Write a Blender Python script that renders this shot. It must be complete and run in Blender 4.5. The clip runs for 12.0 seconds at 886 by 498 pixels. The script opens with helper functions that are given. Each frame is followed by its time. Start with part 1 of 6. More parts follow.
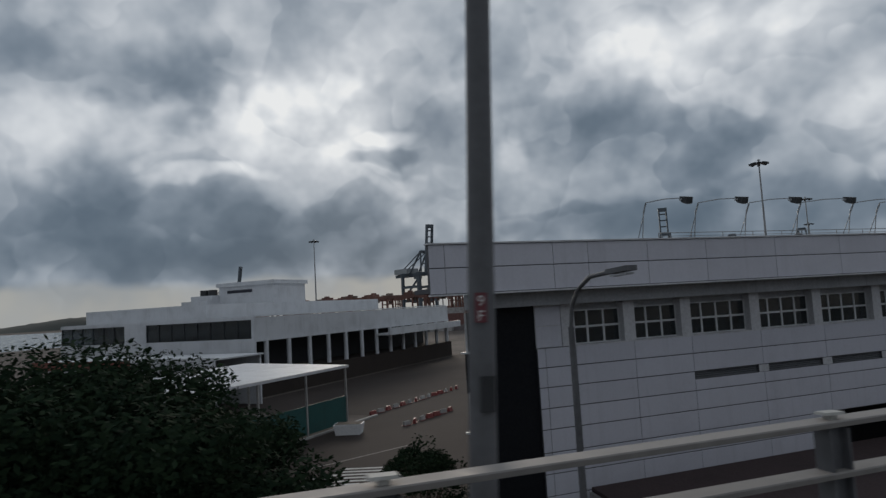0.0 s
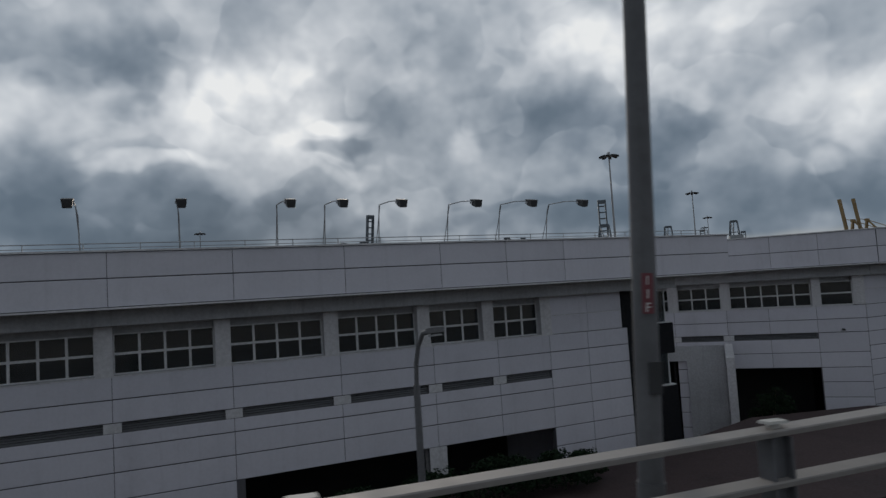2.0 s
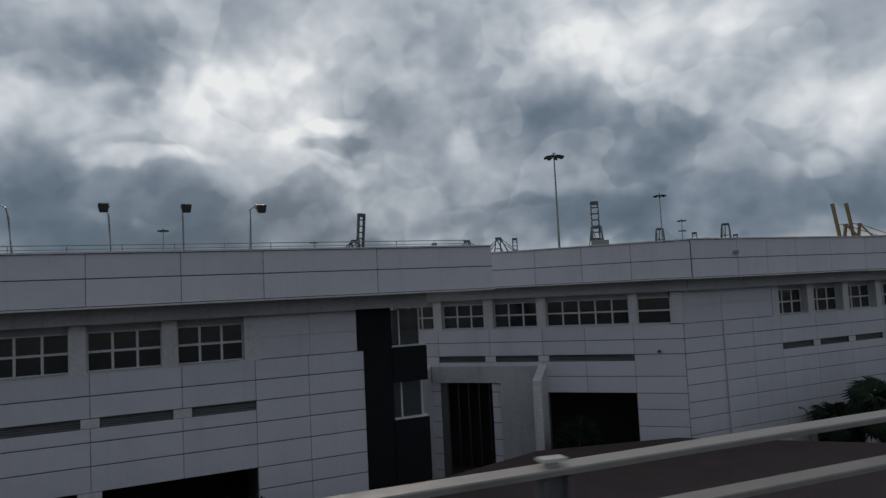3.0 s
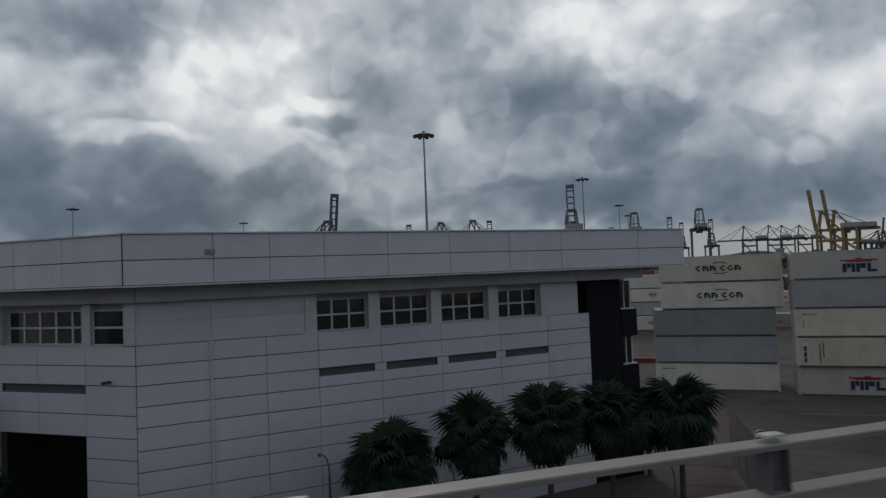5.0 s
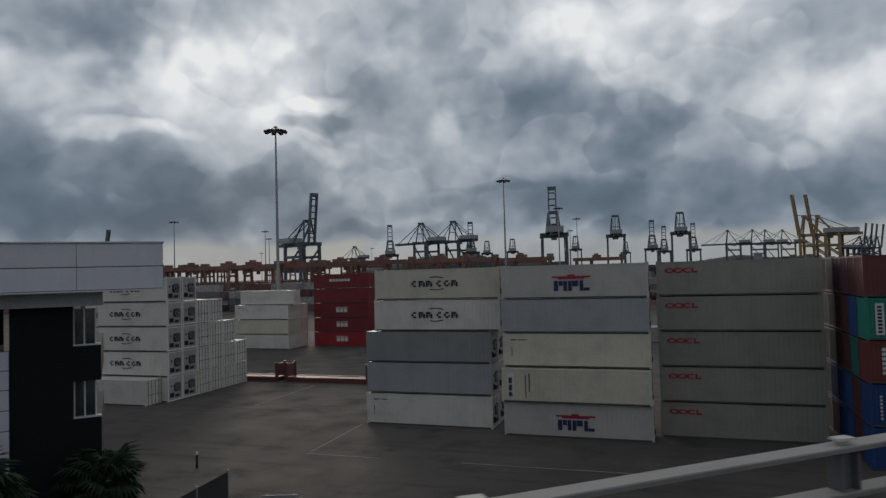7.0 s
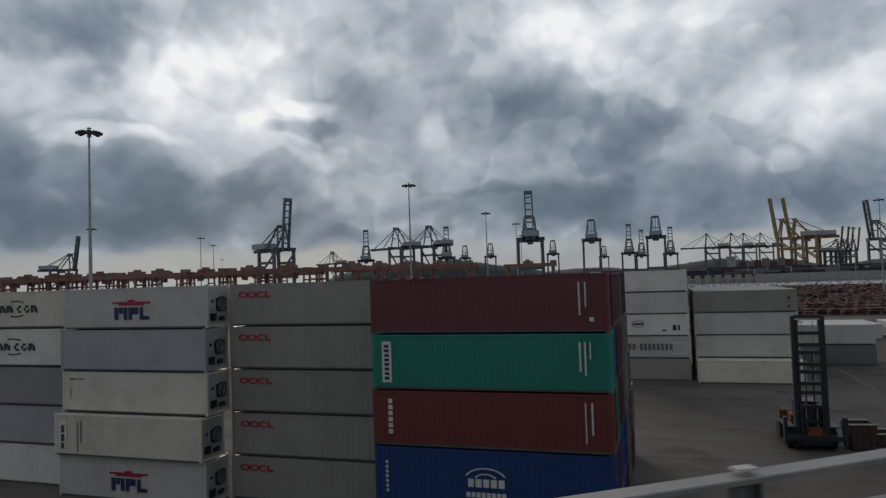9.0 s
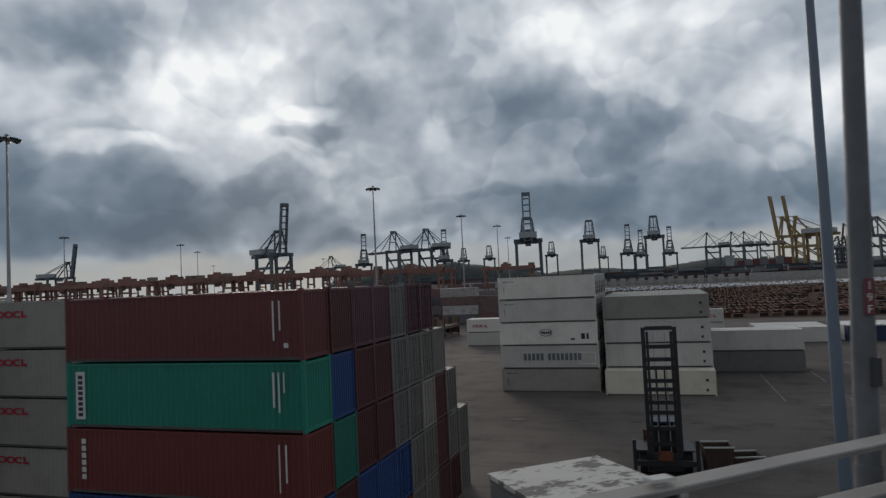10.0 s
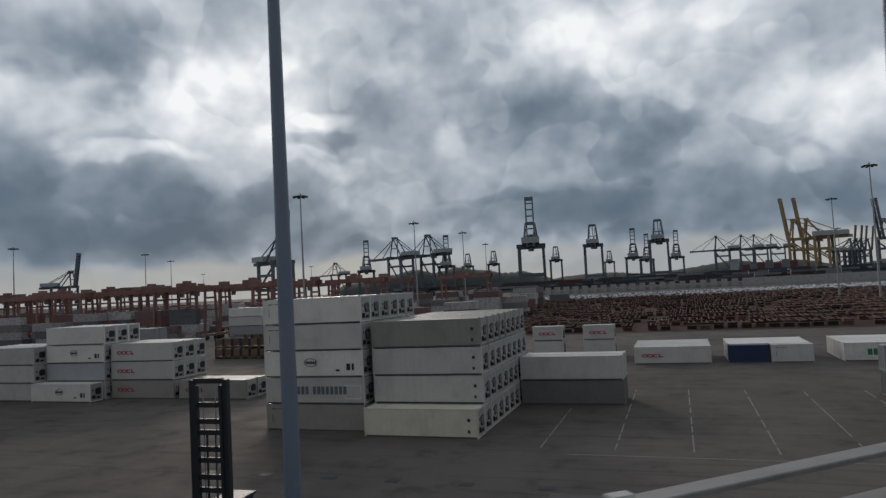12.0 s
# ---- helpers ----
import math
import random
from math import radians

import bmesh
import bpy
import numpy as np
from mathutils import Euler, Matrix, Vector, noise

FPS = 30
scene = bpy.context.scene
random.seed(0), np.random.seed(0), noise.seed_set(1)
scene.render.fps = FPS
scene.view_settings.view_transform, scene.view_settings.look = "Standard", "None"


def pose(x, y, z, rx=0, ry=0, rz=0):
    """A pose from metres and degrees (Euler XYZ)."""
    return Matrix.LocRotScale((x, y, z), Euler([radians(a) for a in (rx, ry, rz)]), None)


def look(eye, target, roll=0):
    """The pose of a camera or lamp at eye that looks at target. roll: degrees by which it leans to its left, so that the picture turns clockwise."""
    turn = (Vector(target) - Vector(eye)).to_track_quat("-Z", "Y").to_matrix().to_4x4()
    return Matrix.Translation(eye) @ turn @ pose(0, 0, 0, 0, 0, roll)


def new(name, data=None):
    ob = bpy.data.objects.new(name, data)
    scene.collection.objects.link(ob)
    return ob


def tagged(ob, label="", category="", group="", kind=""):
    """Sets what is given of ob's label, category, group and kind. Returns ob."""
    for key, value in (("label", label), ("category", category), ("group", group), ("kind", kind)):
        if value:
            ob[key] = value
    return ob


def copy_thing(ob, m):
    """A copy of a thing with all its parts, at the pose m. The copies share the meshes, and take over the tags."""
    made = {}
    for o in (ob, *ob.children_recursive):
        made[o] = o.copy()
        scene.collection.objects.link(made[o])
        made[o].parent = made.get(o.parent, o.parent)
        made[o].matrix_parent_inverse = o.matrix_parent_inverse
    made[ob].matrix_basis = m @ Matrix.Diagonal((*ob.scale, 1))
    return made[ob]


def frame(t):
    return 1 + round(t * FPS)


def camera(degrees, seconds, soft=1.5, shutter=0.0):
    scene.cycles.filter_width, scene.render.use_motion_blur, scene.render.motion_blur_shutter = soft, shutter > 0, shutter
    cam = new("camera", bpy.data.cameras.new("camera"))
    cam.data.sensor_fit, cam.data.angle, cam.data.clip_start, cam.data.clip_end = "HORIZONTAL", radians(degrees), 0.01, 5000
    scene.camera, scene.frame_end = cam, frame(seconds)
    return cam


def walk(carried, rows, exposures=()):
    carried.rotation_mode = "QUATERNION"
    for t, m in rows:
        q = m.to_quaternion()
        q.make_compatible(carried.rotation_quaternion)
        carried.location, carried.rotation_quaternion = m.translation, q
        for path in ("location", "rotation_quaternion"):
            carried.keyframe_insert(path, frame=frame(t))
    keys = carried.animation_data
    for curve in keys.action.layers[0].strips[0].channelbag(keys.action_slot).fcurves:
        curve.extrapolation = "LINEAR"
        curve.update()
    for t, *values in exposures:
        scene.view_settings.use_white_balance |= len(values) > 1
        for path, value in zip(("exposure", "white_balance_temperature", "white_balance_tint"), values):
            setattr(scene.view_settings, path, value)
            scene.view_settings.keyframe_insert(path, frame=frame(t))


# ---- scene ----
cam = camera(67.3, 12.0, soft=1.4, shutter=0.06)
PATH = [
    (0, (-13.181, -9.717, 13.025), (-14.01, -7.905, 13.193), -3.3),
    (0.5, (-7.737, -4.689, 13.084), (-8.512, -2.851, 13.232), -2.5),
    (1, (-2.142, 0.301, 13.185), (-2.885, 2.151, 13.341), -3.0),
    (1.5, (3.536, 5.225, 13.236), (2.819, 7.087, 13.379), -3.5),
    (2, (9.24, 10.08, 13.255), (8.537, 11.948, 13.387), -3.5),
    (2.5, (14.92, 14.785, 13.292), (14.219, 16.653, 13.432), -3.4),
    (3, (20.703, 19.468, 13.391), (20.008, 21.339, 13.52), -2.8),
    (3.2, (23.03, 21.481, 13.426), (22.337, 23.353, 13.55), -3.0),
    (4.8, (41.358, 37.077, 13.561), (40.675, 38.955, 13.652), -2.3),
    (5, (43.742, 38.985, 13.567), (43.083, 40.872, 13.639), -2.2),
    (5.5, (49.801, 43.677, 13.598), (49.142, 45.564, 13.658), -2.6),
    (6, (55.867, 48.438, 13.641), (55.216, 50.329, 13.691), -2.4),
    (6.5, (62.162, 53.298, 13.734), (61.527, 55.194, 13.779), -2.2),
    (7, (68.45, 58.134, 13.877), (67.811, 60.028, 13.95), -1.6),
    (7.5, (74.751, 63.169, 13.966), (74.123, 65.066, 14.036), -2.1),
    (7.7, (77.368, 65.134, 13.988), (76.752, 67.036, 14.051), -1.9),
    (9.3, (99.254, 80.068, 14.352), (98.65, 81.973, 14.441), -2.0),
    (9.5, (101.769, 81.97, 14.357), (101.17, 83.876, 14.447), -2.2),
    (10, (106.64, 86.01, 14.41), (106.022, 87.91, 14.504), -2.7),
    (10.5, (112.643, 90.537, 14.532), (112.033, 92.44, 14.623), -2.4),
    (11, (118.852, 95.23, 14.658), (118.218, 97.125, 14.761), -2.5),
    (11.5, (125.26, 100.32, 14.751), (124.617, 102.211, 14.854), -2.8),
    (12, (130.93, 105.035, 14.825), (130.271, 106.92, 14.937), -3.1),
]
walk(cam, [(t, look(eye, target, roll)) for t, eye, target, roll in PATH],
     exposures=[(0.0, 0.02), (3.0, 0.02), (5.0, 0.0), (6.5, 0.0), (7.5, 0.03), (9.5, 0.17), (12.0, 0.20)])

# ---- sky, sun ----
SUN_AZ, SUN_EL = -30.0, 15.0        # degrees clockwise from +y, degrees up
DECK = 0.52, 0.67                   # brightness of the cloud deck low and high up


def aim(az, el):
    a, e = radians(az), radians(el)
    return Vector((math.sin(a) * math.cos(e), math.cos(a) * math.cos(e), math.sin(e)))


class Nodes:
    """A short way to write node trees."""

    def __init__(self, tree):
        self.tree = tree
        tree.nodes.clear()

    def add(self, kind, settings=None, **sockets):
        n = self.tree.nodes.new(kind)
        for key, value in (settings or {}).items():
            if key == "operation":
                n.operation = value
            elif key == "use_clamp":
                n.use_clamp = value
            elif key == "data_type":
                n.data_type = value
            elif key == "blend_type":
                n.blend_type = value
            elif key == "interpolation_type":
                n.interpolation_type = value
        for key, value in sockets.items():
            s = n.inputs[int(key[1:])] if key[0] == "i" and key[1:].isdigit() else n.inputs[key.replace("_", " ")]
            if isinstance(value, bpy.types.NodeSocket):
                self.tree.links.new(value, s)
            else:
                s.default_value = value
        return n

    def math(self, op, a, b=0.0, c=0.0, clamp=False):
        return self.add("ShaderNodeMath", {"operation": op, "use_clamp": clamp}, i0=a, i1=b, i2=c).outputs[0]

    def vec(self, op, a, b=(0, 0, 0)):
        n = self.add("ShaderNodeVectorMath", {"operation": op}, i0=a, i1=b)
        return n.outputs["Value"] if op in ("DOT_PRODUCT", "LENGTH") else n.outputs[0]

    def mix(self, f, a, b, blend="MIX"):
        n = self.add("ShaderNodeMix", {"data_type": "RGBA", "blend_type": blend})
        for i, v in ((0, f), (6, a), (7, b)):
            if isinstance(v, bpy.types.NodeSocket):
                self.tree.links.new(v, n.inputs[i])
            else:
                n.inputs[i].default_value = v if i == 0 or len(v) == 4 else (*v, 1)
        return n.outputs[2]

    def noise(self, vector, scale, detail=4.0, rough=0.55):
        return self.add("ShaderNodeTexNoise", None, Vector=vector, Scale=scale, Detail=detail, Roughness=rough).outputs[0]

    def ramp(self, value, lo, hi, a=0.0, b=1.0, smooth=True):
        n = self.add("ShaderNodeMapRange", {"interpolation_type": "SMOOTHSTEP" if smooth else "LINEAR"},
                     i0=value, i1=lo, i2=hi, i3=a, i4=b)
        return n.outputs[0]


world = bpy.data.worlds.new("overcast_sky")
scene.world = world
world.use_nodes = True
g = Nodes(world.node_tree)
d = g.vec("NORMALIZE", g.add("ShaderNodeTexCoord").outputs["Generated"])
sep = g.add("ShaderNodeSeparateXYZ", None, i0=d)
up = g.math("MAXIMUM", sep.outputs[2], 0.0)
flat = g.vec("MULTIPLY", d, (1.0, 1.0, 1.12))
# ragged edges: each place looks its cloud up a little aside
warp = g.add("ShaderNodeTexNoise", None, Vector=flat, Scale=8.0, Detail=3.0, Roughness=0.5).outputs["Color"]
jolt = g.add("ShaderNodeSeparateXYZ", None, i0=g.vec("SUBTRACT", warp, (0.5, 0.5, 0.5)))
azimuth = g.math("ADD", g.math("MULTIPLY", g.math("ARCTAN2", sep.outputs[0], sep.outputs[1]), 57.2958), g.math("MULTIPLY", jolt.outputs[0], 8.0))
height = g.math("ADD", g.math("MULTIPLY", g.math("ARCSINE", sep.outputs[2]), 57.2958), g.math("MULTIPLY", jolt.outputs[1], 5.0))
puff = g.noise(flat, 6.5, 3.5, 0.45)
fine = g.noise(flat, 13.0, 3.0, 0.5)
cloud = g.math("ADD", g.math("MULTIPLY", puff, 0.75), g.math("MULTIPLY", fine, 0.25))
# billows: the side of each heap that faces the sun is the lighter one
ahead = g.vec("ADD", flat, tuple(aim(SUN_AZ, SUN_EL + 25) * 0.022))
relief = g.math("ADD", g.math("SUBTRACT", puff, g.noise(ahead, 6.5, 3.5, 0.45)), g.math("MULTIPLY", g.math("SUBTRACT", fine, g.noise(ahead, 13.0, 3.0, 0.5)), 0.6))
# brightness as the eye sees it, 0 to 1: the deck by height, its billows, then the cloud masses
total = g.ramp(up, 0.05, 0.24, DECK[0], DECK[1])
total = g.math("ADD", total, g.ramp(cloud, 0.34, 0.66, -0.052, 0.052, False))
# heaps with a firmer edge
heap = g.noise(g.vec("ADD", flat, g.vec("MULTIPLY", warp, (0.07, 0.07, 0.07))), 8.5, 2.0, 0.5)
total = g.math("ADD", total, g.ramp(heap, 0.482, 0.526, -0.024, 0.024))
total = g.math("ADD", total, g.math("MULTIPLY", relief, 0.25))
texture = g.ramp(cloud, 0.38, 0.62, 0.55, 1.35, False)
# cloud masses: azimuth, elevation, half-width, half-height in degrees, weight
THIN = [(-36.0, 16.6, 7.1, 3.7, 0.11), (-43.7, 16.1, 7.1, 2.8, 0.05), (-33.0, 13.2, 3.8, 2.3, 0.12), (-32.9, 15.9, 2.8, 2.8, 0.06), (-21.8, 18.7, 2.1, 1.6, 0.08),
        (-28.0, 14.6, 2.4, 0.8, 0.14), (-28.6, 10.5, 2.4, 0.8, 0.18), (-17.6, 12.9, 1.9, 1.2, 0.10), (-7.1, 20.9, 4.7, 1.8, 0.08), (-0.2, 18.9, 7.1, 2.8, 0.13),
        (1.3, 14.1, 0.8, 1.3, 0.12), (12.8, 11.9, 5.7, 3.2, 0.13), (10.4, 8.0, 1.7, 0.8, 0.13), (-29.9, 7.7, 9.4, 2.8, 0.04), (-44.2, 11.5, 3.5, 0.6, 0.17),
        (-48.0, 12.6, 2.4, 0.6, 0.08), (-38.4, 17.4, 2.1, 1.3, 0.10), (-54.5, 14.1, 3.3, 2.8, 0.05)]
THICK = [(-49.7, 19.7, 9.4, 2.1, -0.10), (-46.0, 18.1, 4.2, 1.6, -0.06), (-52.0, 11.8, 3.2, 2.6, -0.13), (-45.3, 15.8, 2.6, 0.9, -0.07), (-46.6, 7.1, 13.2, 2.8, -0.13),
         (-47.0, 5.2, 8.0, 1.4, -0.08), (-36.8, 6.2, 5.5, 2.4, -0.11), (-24.8, 16.5, 3.8, 4.2, -0.03), (-22.4, 14.6, 3.8, 2.3, -0.02), (-28.8, 12.7, 2.8, 0.7, -0.16),
         (-13.6, 15.2, 3.3, 1.8, -0.07), (-7.0, 11.5, 7.1, 5.1, -0.11), (-10.5, 5.9, 7.0, 1.8, -0.10), (7.8, 15.1, 3.3, 4.2, -0.08), (1.3, 10.0, 4.0, 2.0, -0.08),
         (0.3, 5.6, 8.0, 2.1, -0.13), (12.9, 6.5, 4.2, 1.8, -0.08), (-13.4, 7.6, 4.2, 0.4, -0.06), (-23.8, 4.1, 6.1, 0.6, -0.07), (-55.2, 8.3, 4.2, 2.8, -0.05)]
for az, el, wide, high, weight in THIN + THICK:
    a = g.math("MULTIPLY", g.math("SUBTRACT", azimuth, az), 1.0 / wide)
    e = g.math("MULTIPLY", g.math("SUBTRACT", height, el), 1.0 / high)
    q = g.math("ADD", g.math("MULTIPLY", a, a), g.math("MULTIPLY", e, e))
    patch = g.ramp(q, 1.9 if wide < 3.0 else 2.6, 0.0, 0.0, weight * 1.08)
    total = g.math("ADD", total, g.math("MULTIPLY", patch, texture) if weight > 0 else patch)
# the unseen deck behind is set darker, to dim faces turned from the sun
total = g.math("ADD", total, g.ramp(g.vec("DOT_PRODUCT", d, tuple(aim(-35, 0))), -0.6, 0.6, -0.10, 0.0))
curve = g.add("ShaderNodeValToRGB", None, i0=total)


def shade(*rgb):
    return tuple((v / 255 / 12.92 if v < 11 else ((v / 255 + 0.055) / 1.055) ** 2.4) for v in rgb) + (1,)


stops = curve.color_ramp
stops.elements[0].position, stops.elements[0].color = 0.26, shade(80, 95, 110)
stops.elements[1].position, stops.elements[1].color = 0.92, shade(228, 230, 231)
for at, colour in ((0.40, shade(96, 110, 124)), (0.50, shade(119, 131, 144)), (0.62, shade(154, 163, 173)), (0.74, shade(186, 192, 199)), (0.86, shade(214, 218, 222))):
    stops.elements.new(at).color = colour
# paler air low over the horizon
strip = g.math("MULTIPLY", g.ramp(g.math("ADD", up, g.math("MULTIPLY", jolt.outputs[1], 0.05)), 0.060, 0.041, 0.0, 1.0), g.ramp(cloud, 0.36, 0.62, 0.95, 0.5))
sky = g.mix(strip, curve.outputs[0], shade(160, 161, 158)[:3])
# away from the sun the unseen deck is tinted a warmer grey, to warm those faces
sky = g.mix(1.0, sky, g.mix(g.ramp(g.vec("DOT_PRODUCT", d, tuple(aim(-35, 0))), 0.3, -0.5), (1.0, 1.0, 1.0), (1.06, 1.01, 0.97)), "MULTIPLY")
nishita = g.add("ShaderNodeTexSky")
nishita.sky_type, nishita.sun_disc = "NISHITA", False
nishita.sun_elevation, nishita.sun_rotation = radians(SUN_EL), radians(SUN_AZ)
both = g.mix(1.0, sky, g.mix(0.0007, (0, 0, 0), nishita.outputs[0]), "ADD")
bg = g.add("ShaderNodeBackground", None, Color=both, Strength=1.0)
g.add("ShaderNodeOutputWorld", None, Surface=bg.outputs[0])

sun_data = bpy.data.lights.new("sun", "SUN")
sun_data.energy, sun_data.angle, sun_data.color = 0.85, radians(18), (1.0, 0.88, 0.76)
sun = new("sun", sun_data)
sun.matrix_world = look(tuple(aim(SUN_AZ, SUN_EL) * 200), (0, 0, 0))

# ---- materials ----
def surface(name, colour, rough=0.6, metal=0.0, grain=0.15, grain_scale=8.0, stain=0.25, stain_scale=0.35, streak=0.0,
            bump=0.15, vary=0.0, stain_colour=None, spec=0.5):
    """Painted, cast or natural surface: grain and stains at two scales, rain streaks, a spread from object to object."""
    m = bpy.data.materials.new(name)
    m.use_nodes = True
    n = Nodes(m.node_tree)
    at = n.add("ShaderNodeTexCoord").outputs["Object"]
    info = n.add("ShaderNodeObjectInfo")
    at = n.vec("ADD", at, n.vec("MULTIPLY", info.outputs["Location"], (0.37, 0.41, 0.29)))
    small = n.noise(at, grain_scale, 5.0, 0.6)
    large = n.noise(at, stain_scale, 6.0, 0.62)
    dark = stain_colour or tuple(c * 0.45 for c in colour)
    base = n.mix(n.math("MULTIPLY", n.ramp(large, 0.42, 0.72), stain), colour, dark)
    if streak:
        run = n.noise(n.vec("MULTIPLY", at, (2.6, 2.6, 0.16)), 1.0, 5.0, 0.65)
        base = n.mix(n.math("MULTIPLY", n.ramp(run, 0.5, 0.75), streak), base, tuple(c * 0.4 for c in colour))
    base = n.mix(1.0, base, n.mix(n.ramp(small, 0.3, 0.7, 0.0, 1.0), (1 - grain,) * 3, (1 + grain * 0.4,) * 3), "MULTIPLY")
    if vary:
        k = n.ramp(info.outputs["Random"], 0.0, 1.0, 1 - vary, 1 + vary * 0.6, False)
        base = n.mix(1.0, base, n.add("ShaderNodeCombineXYZ", None, i0=k, i1=k, i2=k).outputs[0], "MULTIPLY")
    r = n.ramp(small, 0.25, 0.75, max(rough - 0.1, 0.03), min(rough + 0.12, 1.0))
    p = n.add("ShaderNodeBsdfPrincipled", None, Base_Color=base, Roughness=r, Metallic=metal)
    p.inputs["Specular IOR Level"].default_value = spec
    if bump:
        b = n.add("ShaderNodeBump", None, Strength=bump, Distance=0.02, Height=small)
        n.tree.links.new(b.outputs[0], p.inputs["Normal"])
    n.add("ShaderNodeOutputMaterial", None, Surface=p.outputs[0])
    return m


def ground_surface():
    m = bpy.data.materials.new("yard_asphalt")
    m.use_nodes = True
    n = Nodes(m.node_tree)
    at = n.add("ShaderNodeTexCoord").outputs["Object"]
    grit = n.noise(at, 9.0, 4.0, 0.7)
    broad = n.noise(at, 0.035, 6.0, 0.6)
    mid = n.noise(at, 0.22, 6.0, 0.65)
    tyre = n.noise(n.vec("MULTIPLY", at, (0.05, 0.9, 1.0)), 1.0, 4.0, 0.6)
    base = n.mix(n.ramp(broad, 0.35, 0.65), (0.089, 0.076, 0.068), (0.128, 0.110, 0.098))
    base = n.mix(n.math("MULTIPLY", n.ramp(mid, 0.5, 0.72), 0.55), base, (0.045, 0.042, 0.040))
    base = n.mix(n.math("MULTIPLY", n.ramp(tyre, 0.52, 0.7), 0.4), base, (0.036, 0.034, 0.033))
    base = n.mix(n.math("MULTIPLY", n.ramp(mid, 0.40, 0.30), 0.35), base, (0.145, 0.13, 0.115))
    base = n.mix(1.0, base, n.mix(n.ramp(grit, 0.3, 0.7), (0.8,) * 3, (1.1,) * 3), "MULTIPLY")
    rough = n.ramp(mid, 0.35, 0.7, 0.82, 1.0)
    p = n.add("ShaderNodeBsdfPrincipled", None, Base_Color=base, Roughness=rough)
    p.inputs["Specular IOR Level"].default_value = 0.12
    b = n.add("ShaderNodeBump", None, Strength=0.3, Distance=0.02, Height=grit)
    n.tree.links.new(b.outputs[0], p.inputs["Normal"])
    n.add("ShaderNodeOutputMaterial", None, Surface=p.outputs[0])
    return m


def leaf_surface(name, colour, dark):
    m = bpy.data.materials.new(name)
    m.use_nodes = True
    n = Nodes(m.node_tree)
    geo = n.add("ShaderNodeNewGeometry")
    at = n.add("ShaderNodeTexCoord").outputs["Object"]
    k = geo.outputs["Random Per Island"]
    base = n.mix(k, dark, colour)
    base = n.mix(n.ramp(n.noise(at, 0.8, 3.0), 0.35, 0.7, 0.0, 0.6), base, dark)
    p = n.add("ShaderNodeBsdfPrincipled", None, Base_Color=base, Roughness=0.9)
    p.inputs["Specular IOR Level"].default_value = 0.06
    t = n.add("ShaderNodeBsdfTranslucent", None, Color=n.mix(0.5, base, colour))
    s = n.add("ShaderNodeMixShader", None, i0=0.1, i1=p.outputs[0], i2=t.outputs[0])
    n.add("ShaderNodeOutputMaterial", None, Surface=s.outputs[0])
    return m


def glass_surface():
    m = bpy.data.materials.new("window_glass")
    m.use_nodes = True
    n = Nodes(m.node_tree)
    p = n.add("ShaderNodeBsdfPrincipled", None, Base_Color=(0.10, 0.12, 0.13, 1), Roughness=0.06, Transmission_Weight=0.75)
    n.add("ShaderNodeOutputMaterial", None, Surface=p.outputs[0])
    return m


def island_surface(name, colours, rough=0.7):
    """Many loose pieces of one mesh, each with one of a few paints."""
    m = bpy.data.materials.new(name)
    m.use_nodes = True
    n = Nodes(m.node_tree)
    k = n.add("ShaderNodeNewGeometry").outputs["Random Per Island"]
    r = n.add("ShaderNodeValToRGB", None, i0=k)
    r.color_ramp.interpolation = "CONSTANT"
    e = r.color_ramp.elements
    e[0].color = (*colours[0], 1)
    e[1].position, e[1].color = 1 / len(colours), (*colours[1], 1)
    for i, c in enumerate(colours[2:], 2):
        e.new(i / len(colours)).color = (*c, 1)
    at = n.add("ShaderNodeTexCoord").outputs["Object"]
    base = n.mix(n.ramp(n.noise(at, 0.9, 4.0), 0.4, 0.7, 0.0, 0.4), r.outputs[0], (0.06, 0.05, 0.045))
    p = n.add("ShaderNodeBsdfPrincipled", None, Base_Color=base, Roughness=rough)
    p.inputs["Specular IOR Level"].default_value = 0.15
    n.add("ShaderNodeOutputMaterial", None, Surface=p.outputs[0])
    return m


def flaking_surface():
    """White roof paint that peels off in flakes from dark sheet."""
    m = bpy.data.materials.new("peeling_white_roof")
    m.use_nodes = True
    n = Nodes(m.node_tree)
    at = n.vec("MULTIPLY", n.add("ShaderNodeTexCoord").outputs["Object"], (1.0, 1.6, 1.0))
    flake = n.noise(at, 1.3, 9.0, 0.68)
    tint = n.noise(at, 0.5, 3.0)
    base = n.mix(n.ramp(flake, 0.43, 0.49), (0.13, 0.12, 0.11), n.mix(tint, (0.36, 0.35, 0.31), (0.52, 0.50, 0.46)))
    p = n.add("ShaderNodeBsdfPrincipled", None, Base_Color=base, Roughness=0.85)
    b = n.add("ShaderNodeBump", None, Strength=0.5, Distance=0.02, Height=n.ramp(flake, 0.43, 0.49))
    n.tree.links.new(b.outputs[0], p.inputs["Normal"])
    n.add("ShaderNodeOutputMaterial", None, Surface=p.outputs[0])
    return m


